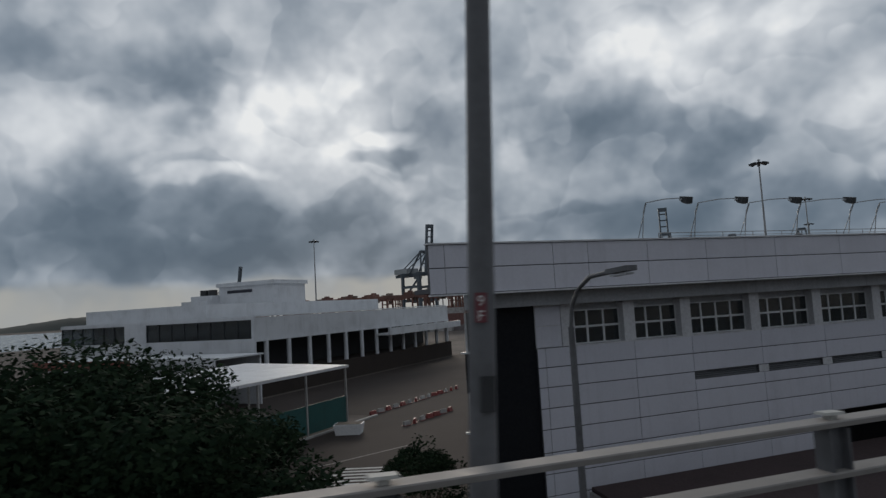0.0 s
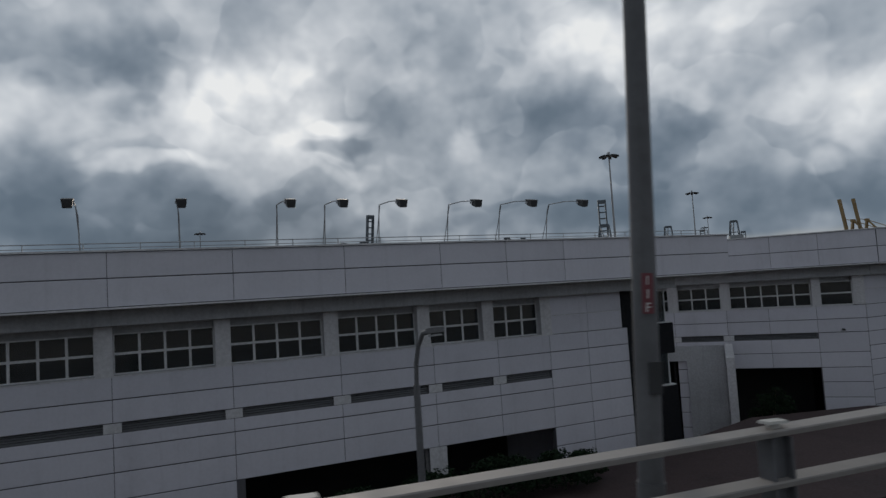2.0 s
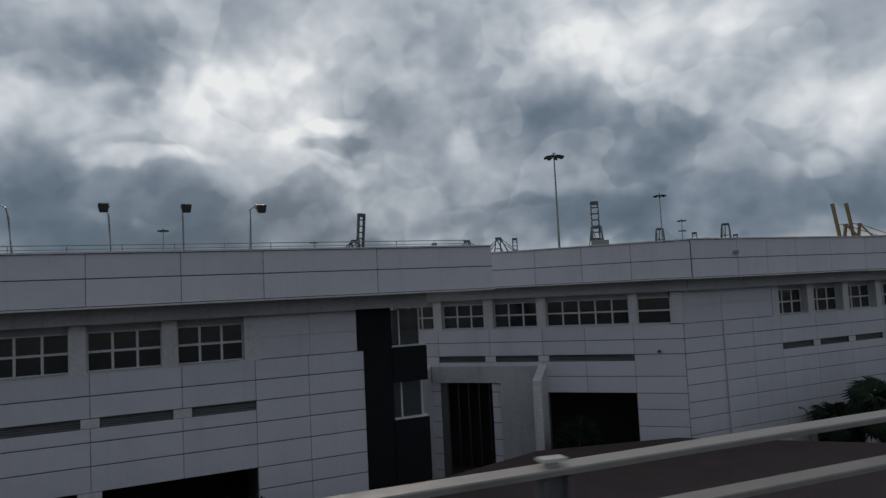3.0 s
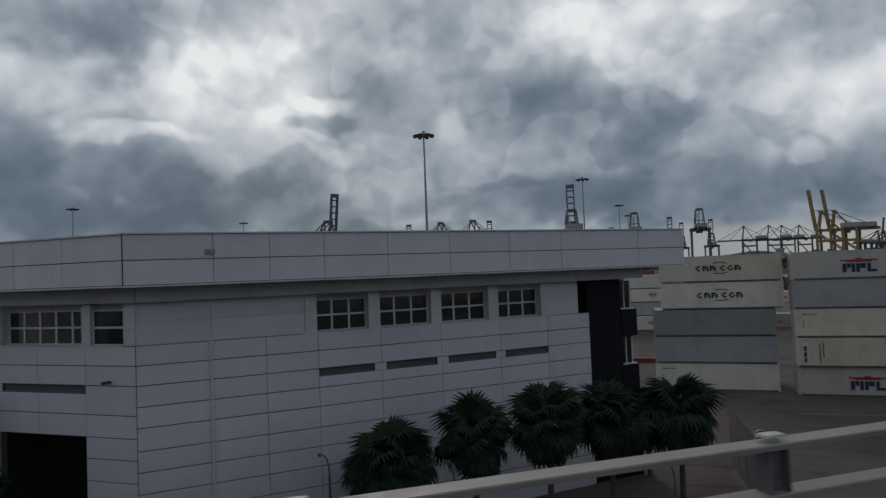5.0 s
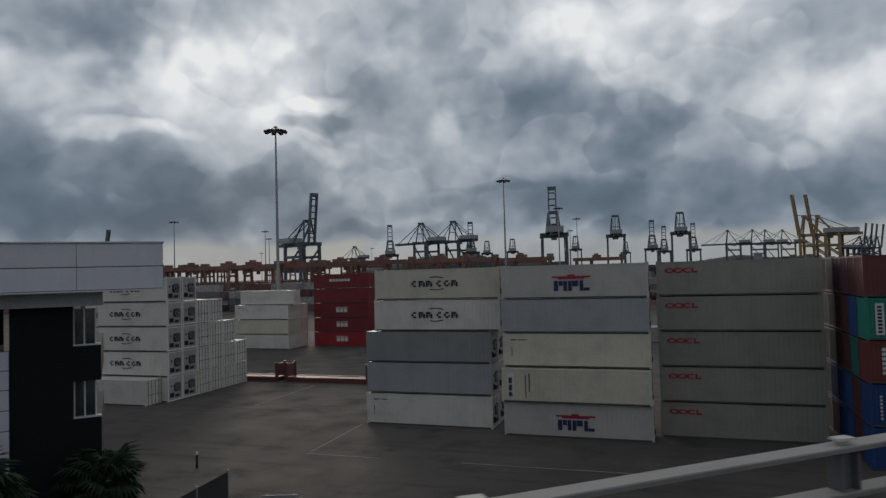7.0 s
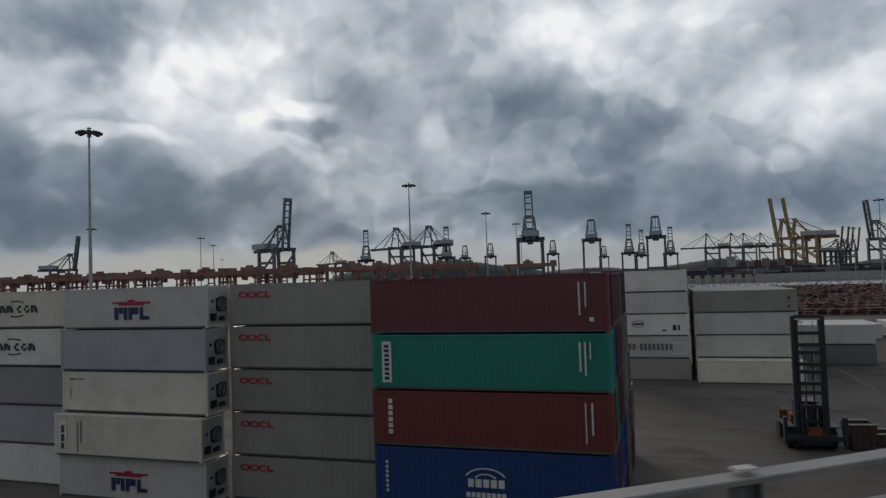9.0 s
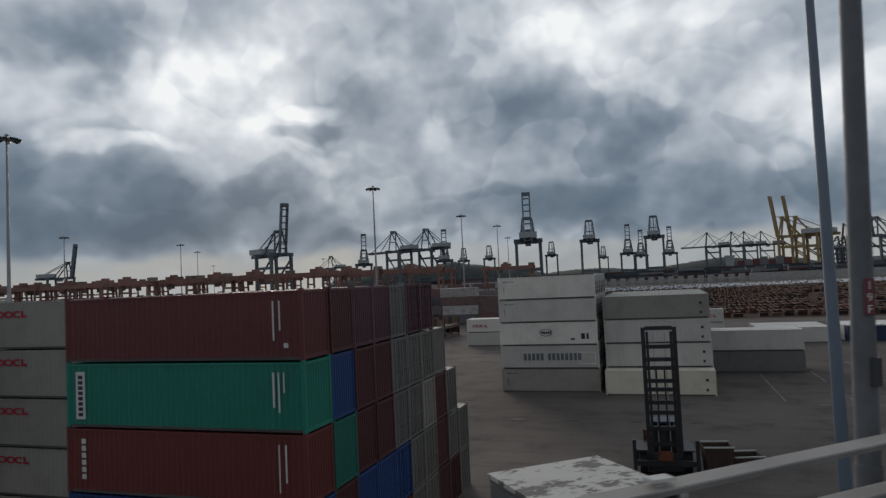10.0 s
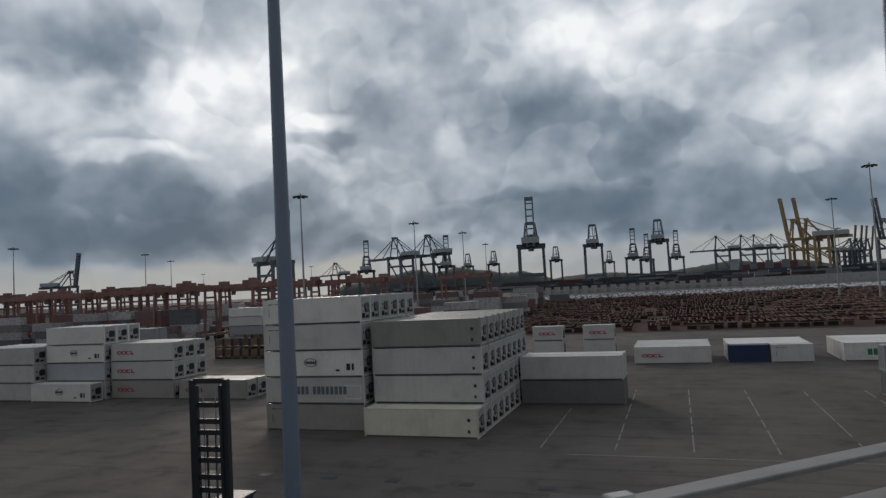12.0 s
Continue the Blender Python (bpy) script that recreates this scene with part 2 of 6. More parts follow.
M = {
    "asphalt": ground_surface(),
    "glass": glass_surface(),
    "line": surface("road_paint", (0.25, 0.235, 0.22), 0.85, grain=0.5, stain=0.95, stain_scale=1.3, stain_colour=(0.12, 0.115, 0.11)),
    "patch": surface("concrete_patch", (0.125, 0.108, 0.096), 0.9, stain=0.5),
    "drain": surface("drain_cover", (0.03, 0.03, 0.03), 0.7),
    "panel": surface("cladding_panel", (0.585, 0.585, 0.645), 0.55, grain=0.04, stain=0.16, stain_scale=0.4, streak=0.12, bump=0.04, vary=0.04),
    "backing": surface("joint_backing", (0.10, 0.10, 0.11), 0.8),
    "beam": surface("eaves_beam", (0.42, 0.43, 0.45), 0.7, stain=0.35, streak=0.3),
    "pillar": surface("window_pillar", (0.60, 0.60, 0.62), 0.6, stain=0.25, streak=0.25),
    "black": surface("black_cladding", (0.006, 0.007, 0.010), 0.7, grain=0.1, stain=0.2, bump=0.03, spec=0.25),
    "white_metal": surface("white_window_metal", (0.62, 0.63, 0.64), 0.45, stain=0.15),
    "louvre": surface("louvre_blade", (0.20, 0.205, 0.22), 0.5),
    # near-black base colour stands in for the shade of unlit insides
    "inner_shade": surface("inner_shade_colour", (0.03, 0.03, 0.032), 0.9),
    "roof_grey": surface("flat_roof_felt", (0.30, 0.30, 0.30), 0.85, stain=0.5),
    "concrete": surface("weathered_concrete", (0.36, 0.35, 0.335), 0.85, stain=0.5, streak=0.35, bump=0.3),
    "deck": surface("bridge_asphalt", (0.06, 0.06, 0.06), 0.85),
    "cap": surface("pale_post_cap", (0.46, 0.45, 0.42), 0.7, stain=0.3, stain_scale=3.0),
    "rail": surface("galvanised_rail", (0.27, 0.252, 0.236), 0.7, grain=0.12, stain=0.35, stain_scale=1.6, bump=0.1),
    "pole": surface("lamp_post_steel", (0.125, 0.127, 0.135), 0.65, grain=0.2, stain=0.45, stain_scale=1.2, streak=0.3),
    "blue_pole": surface("blue_grey_mast", (0.15, 0.185, 0.235), 0.5, grain=0.06, stain=0.2, streak=0.2),
    "sign_red": surface("red_number_plate", (0.15, 0.035, 0.045), 0.5, stain=0.1),
    "sign_white": surface("white_lettering", (0.8, 0.8, 0.8), 0.6, stain=0.1),
    "trough": surface("maroon_planter", (0.045, 0.026, 0.026), 0.85, stain=0.5, streak=0.4),
    "galv": surface("galvanised_mast", (0.34, 0.35, 0.36), 0.55, metal=0.4),
    "lamp_black": surface("floodlight_housing", (0.03, 0.032, 0.035), 0.5),
    "lens": surface("lamp_glass", (0.35, 0.36, 0.37), 0.2),
    "handler_orange": surface("orange_machine_paint", (0.17, 0.052, 0.02), 0.7, stain=0.9, stain_scale=1.6, stain_colour=(0.03, 0.02, 0.016)),
    "handler_dark": surface("dark_mast_steel", (0.022, 0.023, 0.028), 0.5, grain=0.2),
    "handler_blue": surface("dark_blue_paint", (0.018, 0.028, 0.06), 0.45),
    "rack_tan": surface("dusty_rack_paint", (0.15, 0.095, 0.065), 0.8, stain=0.5, stain_scale=0.8, vary=0.25),
    "skip": surface("rusty_skip_steel", (0.06, 0.036, 0.026), 0.8, stain=0.6, stain_scale=1.4, streak=0.3),
    "tyre": surface("tyre_rubber", (0.02, 0.02, 0.02), 0.85),
    "rtg": surface("orange_brown_gantry", (0.23, 0.115, 0.09), 0.65, stain=0.5, vary=0.25),
    "rtg_cab": surface("gantry_machinery", (0.20, 0.15, 0.12), 0.6, vary=0.3),
    "sts_grey": surface("grey_blue_crane", (0.105, 0.125, 0.145), 0.6, vary=0.2),
    "sts_gold": surface("yellow_crane", (0.31, 0.215, 0.10), 0.6, vary=0.1),
    "sts_house": surface("crane_machinery_house", (0.34, 0.36, 0.37), 0.6),
    "bark": surface("tree_bark", (0.10, 0.08, 0.06), 0.9, bump=0.6),
    "leaf": leaf_surface("tree_leaf", (0.03, 0.05, 0.026), (0.01, 0.02, 0.012)),
    "palm": leaf_surface("palm_leaf", (0.050, 0.074, 0.046), (0.022, 0.036, 0.024)),
    "hill": surface("wooded_hill", (0.026, 0.034, 0.030), 0.95, grain=0.5, grain_scale=0.05, stain_scale=0.01),
    "teal": surface("teal_sheet_wall", (0.008, 0.075, 0.07), 0.55, stain=0.3, streak=0.25),
    "white_roof": surface("white_sheet_roof", (0.62, 0.64, 0.66), 0.5, stain=0.35, streak=0.2),
    "terminal": surface("terminal_render", (0.62, 0.635, 0.66), 0.65, stain=0.3, streak=0.25),
    "brick_red": surface("red_brown_fascia", (0.22, 0.075, 0.055), 0.75),
    "truck_white": flaking_surface(),
    "truck_side": surface("truck_body_sheet", (0.13, 0.128, 0.122), 0.7, stain=0.35, streak=0.3),
    "unit_grey": surface("cooling_unit_grey", (0.36, 0.36, 0.35), 0.5, vary=0.1),
    # flat black stands in for shade in the cooling unit's openings
    "recess_shade": surface("recess_shade_black", (0.012, 0.012, 0.013), 0.7),
    "barrier_red": surface("red_barrier", (0.20, 0.035, 0.03), 0.5),
    "fence": surface("chain_fence_screen", (0.03, 0.033, 0.037), 0.8),
    "ship": surface("ship_hull", (0.03, 0.033, 0.042), 0.6),
    "far_mix": island_surface("distant_stack_paints", [(0.05, 0.055, 0.07), (0.09, 0.04, 0.035), (0.12, 0.12, 0.13), (0.04, 0.05, 0.06), (0.20, 0.20, 0.20), (0.06, 0.08, 0.10)]),
    "pale_mix": island_surface("pale_stack_paints", [(0.34, 0.315, 0.31), (0.20, 0.18, 0.18), (0.19, 0.10, 0.09), (0.42, 0.40, 0.39), (0.13, 0.125, 0.135), (0.16, 0.11, 0.105)]),
    "chassis_mix": island_surface("chassis_paints", [(0.06, 0.024, 0.018), (0.035, 0.02, 0.017), (0.08, 0.034, 0.022), (0.028, 0.018, 0.017), (0.12, 0.05, 0.026), (0.07, 0.022, 0.018), (0.035, 0.022, 0.02), (0.11, 0.045, 0.03), (0.16, 0.085, 0.06)]),
    "soil": surface("trailer_park_ground", (0.075, 0.046, 0.037), 0.95, grain=0.3, stain=0.5, stain_scale=0.03, spec=0.1),
    "road": surface("dark_road_asphalt", (0.046, 0.037, 0.033), 0.9, stain=0.4, stain_scale=0.08, spec=0.15),
    "hatch": surface("hatch_paint", (0.50, 0.50, 0.48), 0.85, stain=0.5, stain_scale=1.5),
    # one dark colour for rail grime and the shade between stacked tiers
    "rail_dirt_shade": surface("grimy_shaded_rail", (0.085, 0.08, 0.076), 0.85, stain=0.4),
    "car_mix": island_surface("car_paints", [(0.55, 0.56, 0.57), (0.62, 0.63, 0.64), (0.30, 0.31, 0.33), (0.5, 0.5, 0.5), (0.08, 0.08, 0.09)]),
    "red_mark": surface("red_marking", (0.36, 0.012, 0.04), 0.6),
    "faded_mark": surface("faded_marking", (0.12, 0.14, 0.16), 0.7, grain=0.35),
    "dark_mark": surface("dark_marking", (0.02, 0.022, 0.035), 0.6),
    "navy_mark": surface("navy_marking", (0.014, 0.022, 0.085), 0.6),
    "white_mark": surface("white_marking", (0.62, 0.62, 0.60), 0.6),
    "green_mark": surface("green_marking", (0.02, 0.16, 0.06), 0.6),
}
# first three: maroon, khaki and green darkened for end faces in shade
PAINTS = {"maroon_shaded": (0.078, 0.020, 0.022), "khaki_shaded": (0.17, 0.16, 0.143), "green_shaded": (0.012, 0.14, 0.105), "white": (0.68, 0.645, 0.59), "cream": (0.62, 0.575, 0.475), "grey": (0.27, 0.272, 0.275), "bluegrey": (0.345, 0.35, 0.365), "pale": (0.50, 0.48, 0.445),
          "maroon": (0.125, 0.030, 0.032), "plum": (0.075, 0.026, 0.038), "rust": (0.155, 0.034, 0.029), "green": (0.014, 0.21, 0.15),
          "blue": (0.012, 0.05, 0.18), "khaki": (0.275, 0.262, 0.228), "red": (0.20, 0.018, 0.022), "brightred": (0.36, 0.022, 0.028),
          "navy": (0.015, 0.03, 0.085), "steel": (0.155, 0.155, 0.152), "darkmaroon": (0.14, 0.045, 0.04)}
for key, colour in PAINTS.items():
    M["paint_" + key] = surface(key + "_container_paint", colour, 0.5, grain=0.08, stain=0.30, stain_scale=0.45, streak=0.14, bump=0.04, vary=0.10)

# ---- builders ----
class Solid:
    """Collects boxes, tubes and sheets of one part."""

    def __init__(self):
        self.v, self.f, self.smooth = [], [], []

    def face(self, points, smooth=False):
        k = len(self.v)
        self.v += [tuple(p) for p in points]
        self.f.append(tuple(range(k, k + len(points))))
        self.smooth.append(smooth)

    def hexa(self, p):
        """Eight corners: four below, four above, both counter-clockwise."""
        k = len(self.v)
        self.v += [tuple(q) for q in p]
        for f in ((3, 2, 1, 0), (4, 5, 6, 7), (0, 1, 5, 4), (1, 2, 6, 5), (2, 3, 7, 6), (3, 0, 4, 7)):
            self.f.append(tuple(k + i for i in f))
            self.smooth.append(False)
        return self

    def box(self, x0, y0, z0, x1, y1, z1):
        return self.hexa([(x0, y0, z0), (x1, y0, z0), (x1, y1, z0), (x0, y1, z0), (x0, y0, z1), (x1, y0, z1), (x1, y1, z1), (x0, y1, z1)])

    def beam(self, a, b, w, h=None, roll=(0, 0, 1)):
        a, b = Vector(a), Vector(b)
        ax = (b - a).normalized()
        side = ax.cross(Vector(roll))
        if side.length < 1e-4:
            side = ax.cross(Vector((1, 0, 0)))
        side = side.normalized() * w / 2
        top = side.cross(ax).normalized() * (h or w) / 2
        return self.hexa([a - side - top, a + side - top, a + side + top, a - side + top,
                          b - side - top, b + side - top, b + side + top, b - side + top])

    def tube(self, a, b, r0, r1=None, n=10, caps=True):
        a, b, r1 = Vector(a), Vector(b), r0 if r1 is None else r1
        ax = (b - a).normalized()
        u = ax.cross(Vector((0, 0, 1)))
        u = (u if u.length > 1e-3 else ax.cross(Vector((1, 0, 0)))).normalized()
        w = ax.cross(u)
        k = len(self.v)
        for p, r in ((a, r0), (b, r1)):
            self.v += [tuple(p + (u * math.cos(6.28318 * i / n) + w * math.sin(6.28318 * i / n)) * r) for i in range(n)]
        for i in range(n):
            j = (i + 1) % n
            self.f.append((k + i, k + j, k + n + j, k + n + i))
            self.smooth.append(True)
        if caps:
            self.v += self.v[k:k + 2 * n]
            self.f += [tuple(k + 3 * n - 1 - i for i in range(n)), tuple(k + 3 * n + i for i in range(n))]
            self.smooth += [False, False]
        return self

    def bent(self, points, radius, n=8):
        for a, b in zip(points, points[1:]):
            self.tube(a, b, radius, radius, n)
        return self

    def sweep(self, points, profile):
        """A closed profile (sideways, up) drawn along a level line of points."""
        k, m = len(self.v), len(profile)
        for i, p in enumerate(points):
            a, b = points[max(i - 1, 0)], points[min(i + 1, len(points) - 1)]
            h = Vector((b[0] - a[0], b[1] - a[1], 0)).normalized()
            s = Vector((-h.y, h.x, 0))
            self.v += [tuple(Vector(p) + s * q[0] + Vector((0, 0, q[1]))) for q in profile]
        for i in range(len(points) - 1):
            for j in range(m):
                q = (j + 1) % m
                self.f.append((k + i * m + j, k + (i + 1) * m + j, k + (i + 1) * m + q, k + i * m + q))
                self.smooth.append(m > 8)
        self.f += [tuple(k + j for j in range(m)), tuple(k + (len(points) - 1) * m + m - 1 - j for j in range(m))]
        self.smooth += [False, False]
        return self

    def mesh(self, name, material):
        me = bpy.data.meshes.new(name)
        me.from_pydata(self.v, [], self.f)
        me.polygons.foreach_set("use_smooth", self.smooth)
        me.materials.append(material)
        me.update()
        return me


def part(name, solid, material, parent=None, label="", m=None):
    me = solid if isinstance(solid, bpy.types.Mesh) else solid.mesh(name, material)
    ob = new(name, me)
    if parent is not None:
        ob.parent = parent
    if m is not None:
        ob.matrix_local = m
    return tagged(ob, label) if label else ob


def thing(name, m, label, category, group="", kind=""):
    ob = new(name)
    ob.matrix_world = m
    ob.empty_display_size = 0.3
    return tagged(ob, label, category, group, kind)


def structure(name, solid, material, label=""):
    return tagged(part(name, solid, material), label, "", "", "structure")


def eased(points, steps=6):
    """A smooth line through a few points."""
    out = []
    for i in range(len(points) - 1):
        p = [Vector(points[min(max(i + k, 0), len(points) - 1)]) for k in (-1, 0, 1, 2)]
        for s in range(steps):
            t = s / steps
            out.append(0.5 * ((2 * p[1]) + (p[2] - p[0]) * t + (2 * p[0] - 5 * p[1] + 4 * p[2] - p[3]) * t * t
                              + (3 * p[1] - p[0] - 3 * p[2] + p[3]) * t ** 3))
    return out + [Vector(points[-1])]


rnd = random.Random(7)
TURN = pose(0, 0, 0, 0, 0, 45)      # the warehouses stand at 45 degrees to the yard grid


# ---- ground ----
earth = Solid()
earth.face([(-4500, -3000, 0), (4500, -3000, 0), (4500, 4500, 0), (-4500, 4500, 0)])
structure("ground", earth, M["asphalt"], "worn dark asphalt of the container yard")

sea = Solid()
sea.face([(-4400, -500, 0.05), (-420, -500, 0.05), (-420, 1100, 0.05), (-4400, 1100, 0.05)])
structure("water", sea, surface("harbour_water", (0.10, 0.13, 0.15), 0.18, grain=0.1, stain=0.2, stain_scale=0.01, bump=0.4), "grey harbour water")


def ground_line(x0, y0, x1, y1, w=0.14, paint="line"):
    s = Solid()
    a, b = Vector((x0, y0, 0)), Vector((x1, y1, 0))
    side = (b - a).cross(Vector((0, 0, 1))).normalized() * w / 2
    s.hexa([a - side, a + side, b + side, b - side] + [p + Vector((0, 0, 0.006)) for p in (a - side, a + side, b + side, b - side)])
    tagged(part("lane_line", s, M[paint]), "worn white painted line on the yard asphalt", "road marking", "yard lines", "structure")


for x in (118.3, 124.8, 131.2, 137.7, 144.1, 150.6, 157.0):
    end = 196.0 if x > 124 else 184.0
    y = 164.5
    while y < end - 1.0:                # worn into uneven stretches
        run = rnd.uniform(2.0, 7.0)
        ground_line(x, y, x, min(y + run, end), 0.13)
        y += run + rnd.uniform(0.5, 2.5)
ground_line(121.0, 162.6, 150.0, 162.6)
ground_line(40.9, 104.8, 47.2, 104.8)
ground_line(41.0, 105.2, 40.8, 115.0)
ground_line(53.6, 105.0, 66.0, 105.2)
ground_line(66.5, 96.0, 80.0, 96.4)
ground_line(25.0, 121.0, 25.0, 134.0)
ground_line(12.5, 134.5, 24.0, 134.3)
for x in (92.0, 97.5, 103.5, 109.0, 115.0, 121.0, 127.0):
    s = Solid().box(x - 0.55, 152.6, 0, x + 0.55, 153.4, 0.02)
    tagged(part("drain_cover", s, M["drain"]), "dark cast drain cover set in the asphalt", "drain cover", "yard drains", "structure")
s = Solid().box(121.5, 146.5, 0, 126.8, 152.0, 0.008)
tagged(part("repair_patch", s, M["patch"]), "pale concrete repair patch in the asphalt", "", "", "structure")
s = Solid().box(59.0, 92.0, 0, 64.0, 96.0, 0.008)
tagged(part("repair_patch", s, M["patch"]), "pale concrete repair patch in the asphalt", "", "", "structure")

# ---- warehouses ----
STOREY = [0.0, 0.95, 1.9, 2.9, 3.9, 4.9, 5.87, 6.93, 7.9, 8.87, 9.8, 10.72]


def panel_mesh(w, h, cache={}):
    key = (round(w, 3), round(h, 3))
    if key not in cache:
        e, t = 0.012, 0.03
        s = Solid()
        o = [(0, 0), (w, 0), (w, h), (0, h)]
        i = [(e, e), (w - e, e), (w - e, h - e), (e, h - e)]
        s.v = [(x, 0.0, z) for x, z in o] + [(x, -t + e, z) for x, z in o] + [(x, -t, z) for x, z in i]
        s.f = [(8, 9, 10, 11)] + [(a, (a + 1) % 4, 4 + (a + 1) % 4, 4 + a) for a in range(4)] + [(4 + a, 4 + (a + 1) % 4, 8 + (a + 1) % 4, 8 + a) for a in range(4)]
        s.smooth = [False] * len(s.f)
        cache[key] = s.mesh("panel", M["panel"])
    return cache[key]


def clad(wall, cols, rows, y, holes=()):
    """Panels with open joints between the columns and rows, left out where a hole lies."""
    for x0, x1 in zip(cols, cols[1:]):
        for z0, z1 in zip(rows, rows[1:]):
            lo, hi, skip = z0, z1, False
            for hx0, hz0, hx1, hz1 in holes:
                if x0 + 0.05 < hx1 and x1 - 0.05 > hx0 and lo < hz1 - 0.02 and hi > hz0 + 0.02:
                    if hz0 <= lo + 0.05 and hz1 >= hi - 0.05:
                        skip = True
                    elif hz0 > lo + 0.05:
                        hi = hz0
                    else:
                        lo = hz1
            if skip or hi - lo < 0.1:
                continue
            gx, gz = 0.011, 0.022
            part("panel", panel_mesh(x1 - x0 - 2 * gx, hi - lo - 2 * gz), None, wall, m=pose(x0 + gx, y, lo + gz))


def wall_with_holes(x0, x1, z0, z1, y0, y1, holes):
    """A thick wall with rectangular openings right through it."""
    s = Solid()
    xs = sorted({x0, x1, *[v for h in holes for v in (h[0], h[2]) if x0 < v < x1]})
    zs = sorted({z0, z1, *[v for h in holes for v in (h[1], h[3]) if z0 < v < z1]})
    for a, b in zip(xs, xs[1:]):
        run = None
        for c, e in zip(zs, zs[1:]):
            mx, mz = (a + b) / 2, (c + e) / 2
            solid = not any(h[0] < mx < h[2] and h[1] < mz < h[3] for h in holes)
            if solid:
                run = (run[0], e) if run else (c, e)
            if run and (not solid or e == zs[-1]):
                s.box(a, y0, run[0], b, y1, run[1])
                run = None
    return s


def window(house, x0, x1, z0, z1, y, columns, rows=2):
    w = part("window", Solid().box(x0, y + 0.10, z0 - 0.06, x1, y + 0.16, z0), M["white_metal"], house)
    t = 0.055
    fr = Solid()
    for a, b in ((x0, x0 + t), (x1 - t, x1)):
        fr.box(a, y, z0, b, y + 0.09, z1)
    for a, b in ((z0, z0 + t), (z1 - t, z1)):
        fr.box(x0 + t, y, a, x1 - t, y + 0.09, b)
    part("window_frame", fr, M["white_metal"], w)
    cw, rh = (x1 - x0) / columns, (z1 - z0) / rows
    bars = Solid()
    for i in range(1, columns):
        bars.box(x0 + i * cw - 0.05, y - 0.02, z0 + t, x0 + i * cw + 0.05, y + 0.085, z1 - t)
    for j in range(1, rows):
        for i in range(columns):
            bars.box(x0 + i * cw + (t if i == 0 else 0.05), y - 0.02, z0 + j * rh - 0.05, x0 + (i + 1) * cw - (t if i == columns - 1 else 0.05), y + 0.085, z0 + j * rh + 0.05)
    part("mullion", bars, M["white_metal"], w)
    for i in range(columns):
        for j in range(rows):
            part("pane", Solid().box(x0 + i * cw + 0.052, y + 0.03, z0 + j * rh + 0.052, x0 + (i + 1) * cw - 0.052, y + 0.045, z0 + (j + 1) * rh - 0.052), M["glass"], w)
    return w


def slit(house, x0, x1, z0, z1, y):
    # back plate coloured near black for the shade inside the slit
    w = part("vent_slit", Solid().box(x0, y + 0.24, z0, x1, y + 0.28, z1), M["inner_shade"], house, "recessed louvred ventilation slit")
    n = 4
    for i in range(n):
        z = z0 + (z1 - z0) * (i + 0.5) / n
        part("louvre", Solid().hexa([(x0, y + 0.08, z - 0.035), (x1, y + 0.08, z - 0.035), (x1, y + 0.2, z + 0.015), (x0, y + 0.2, z + 0.015),
                                     (x0, y + 0.08, z - 0.02), (x1, y + 0.08, z - 0.02), (x1, y + 0.2, z + 0.03), (x0, y + 0.2, z + 0.03)]), M["louvre"], w)


def parapet(house, x0, x1, cols, y, z0, zm, z1, depth=2.2):
    """Deep fascia that hangs out over the wall, clad in two rows of panels, with drip edge and coping."""
    p = part("parapet", Solid().box(x0, y, z0, x1, y + 0.25, z1).box(x0, y + 0.25, z0 + 0.1, x1, y + depth, z0 + 0.3), M["backing"], house, "pale panelled fascia")
    clad(p, cols, [z0 + 0.03, zm, z1], y)
    part("coping", Solid().box(x0 - 0.06, y - 0.1, z1, x1 + 0.06, y + 0.35, z1 + 0.07), M["pillar"], p)
    part("drip_edge", Solid().box(x0 - 0.03, y - 0.12, z0 - 0.05, x1 + 0.03, y + 0.2, z0 + 0.02), M["pillar"], p)
    return p


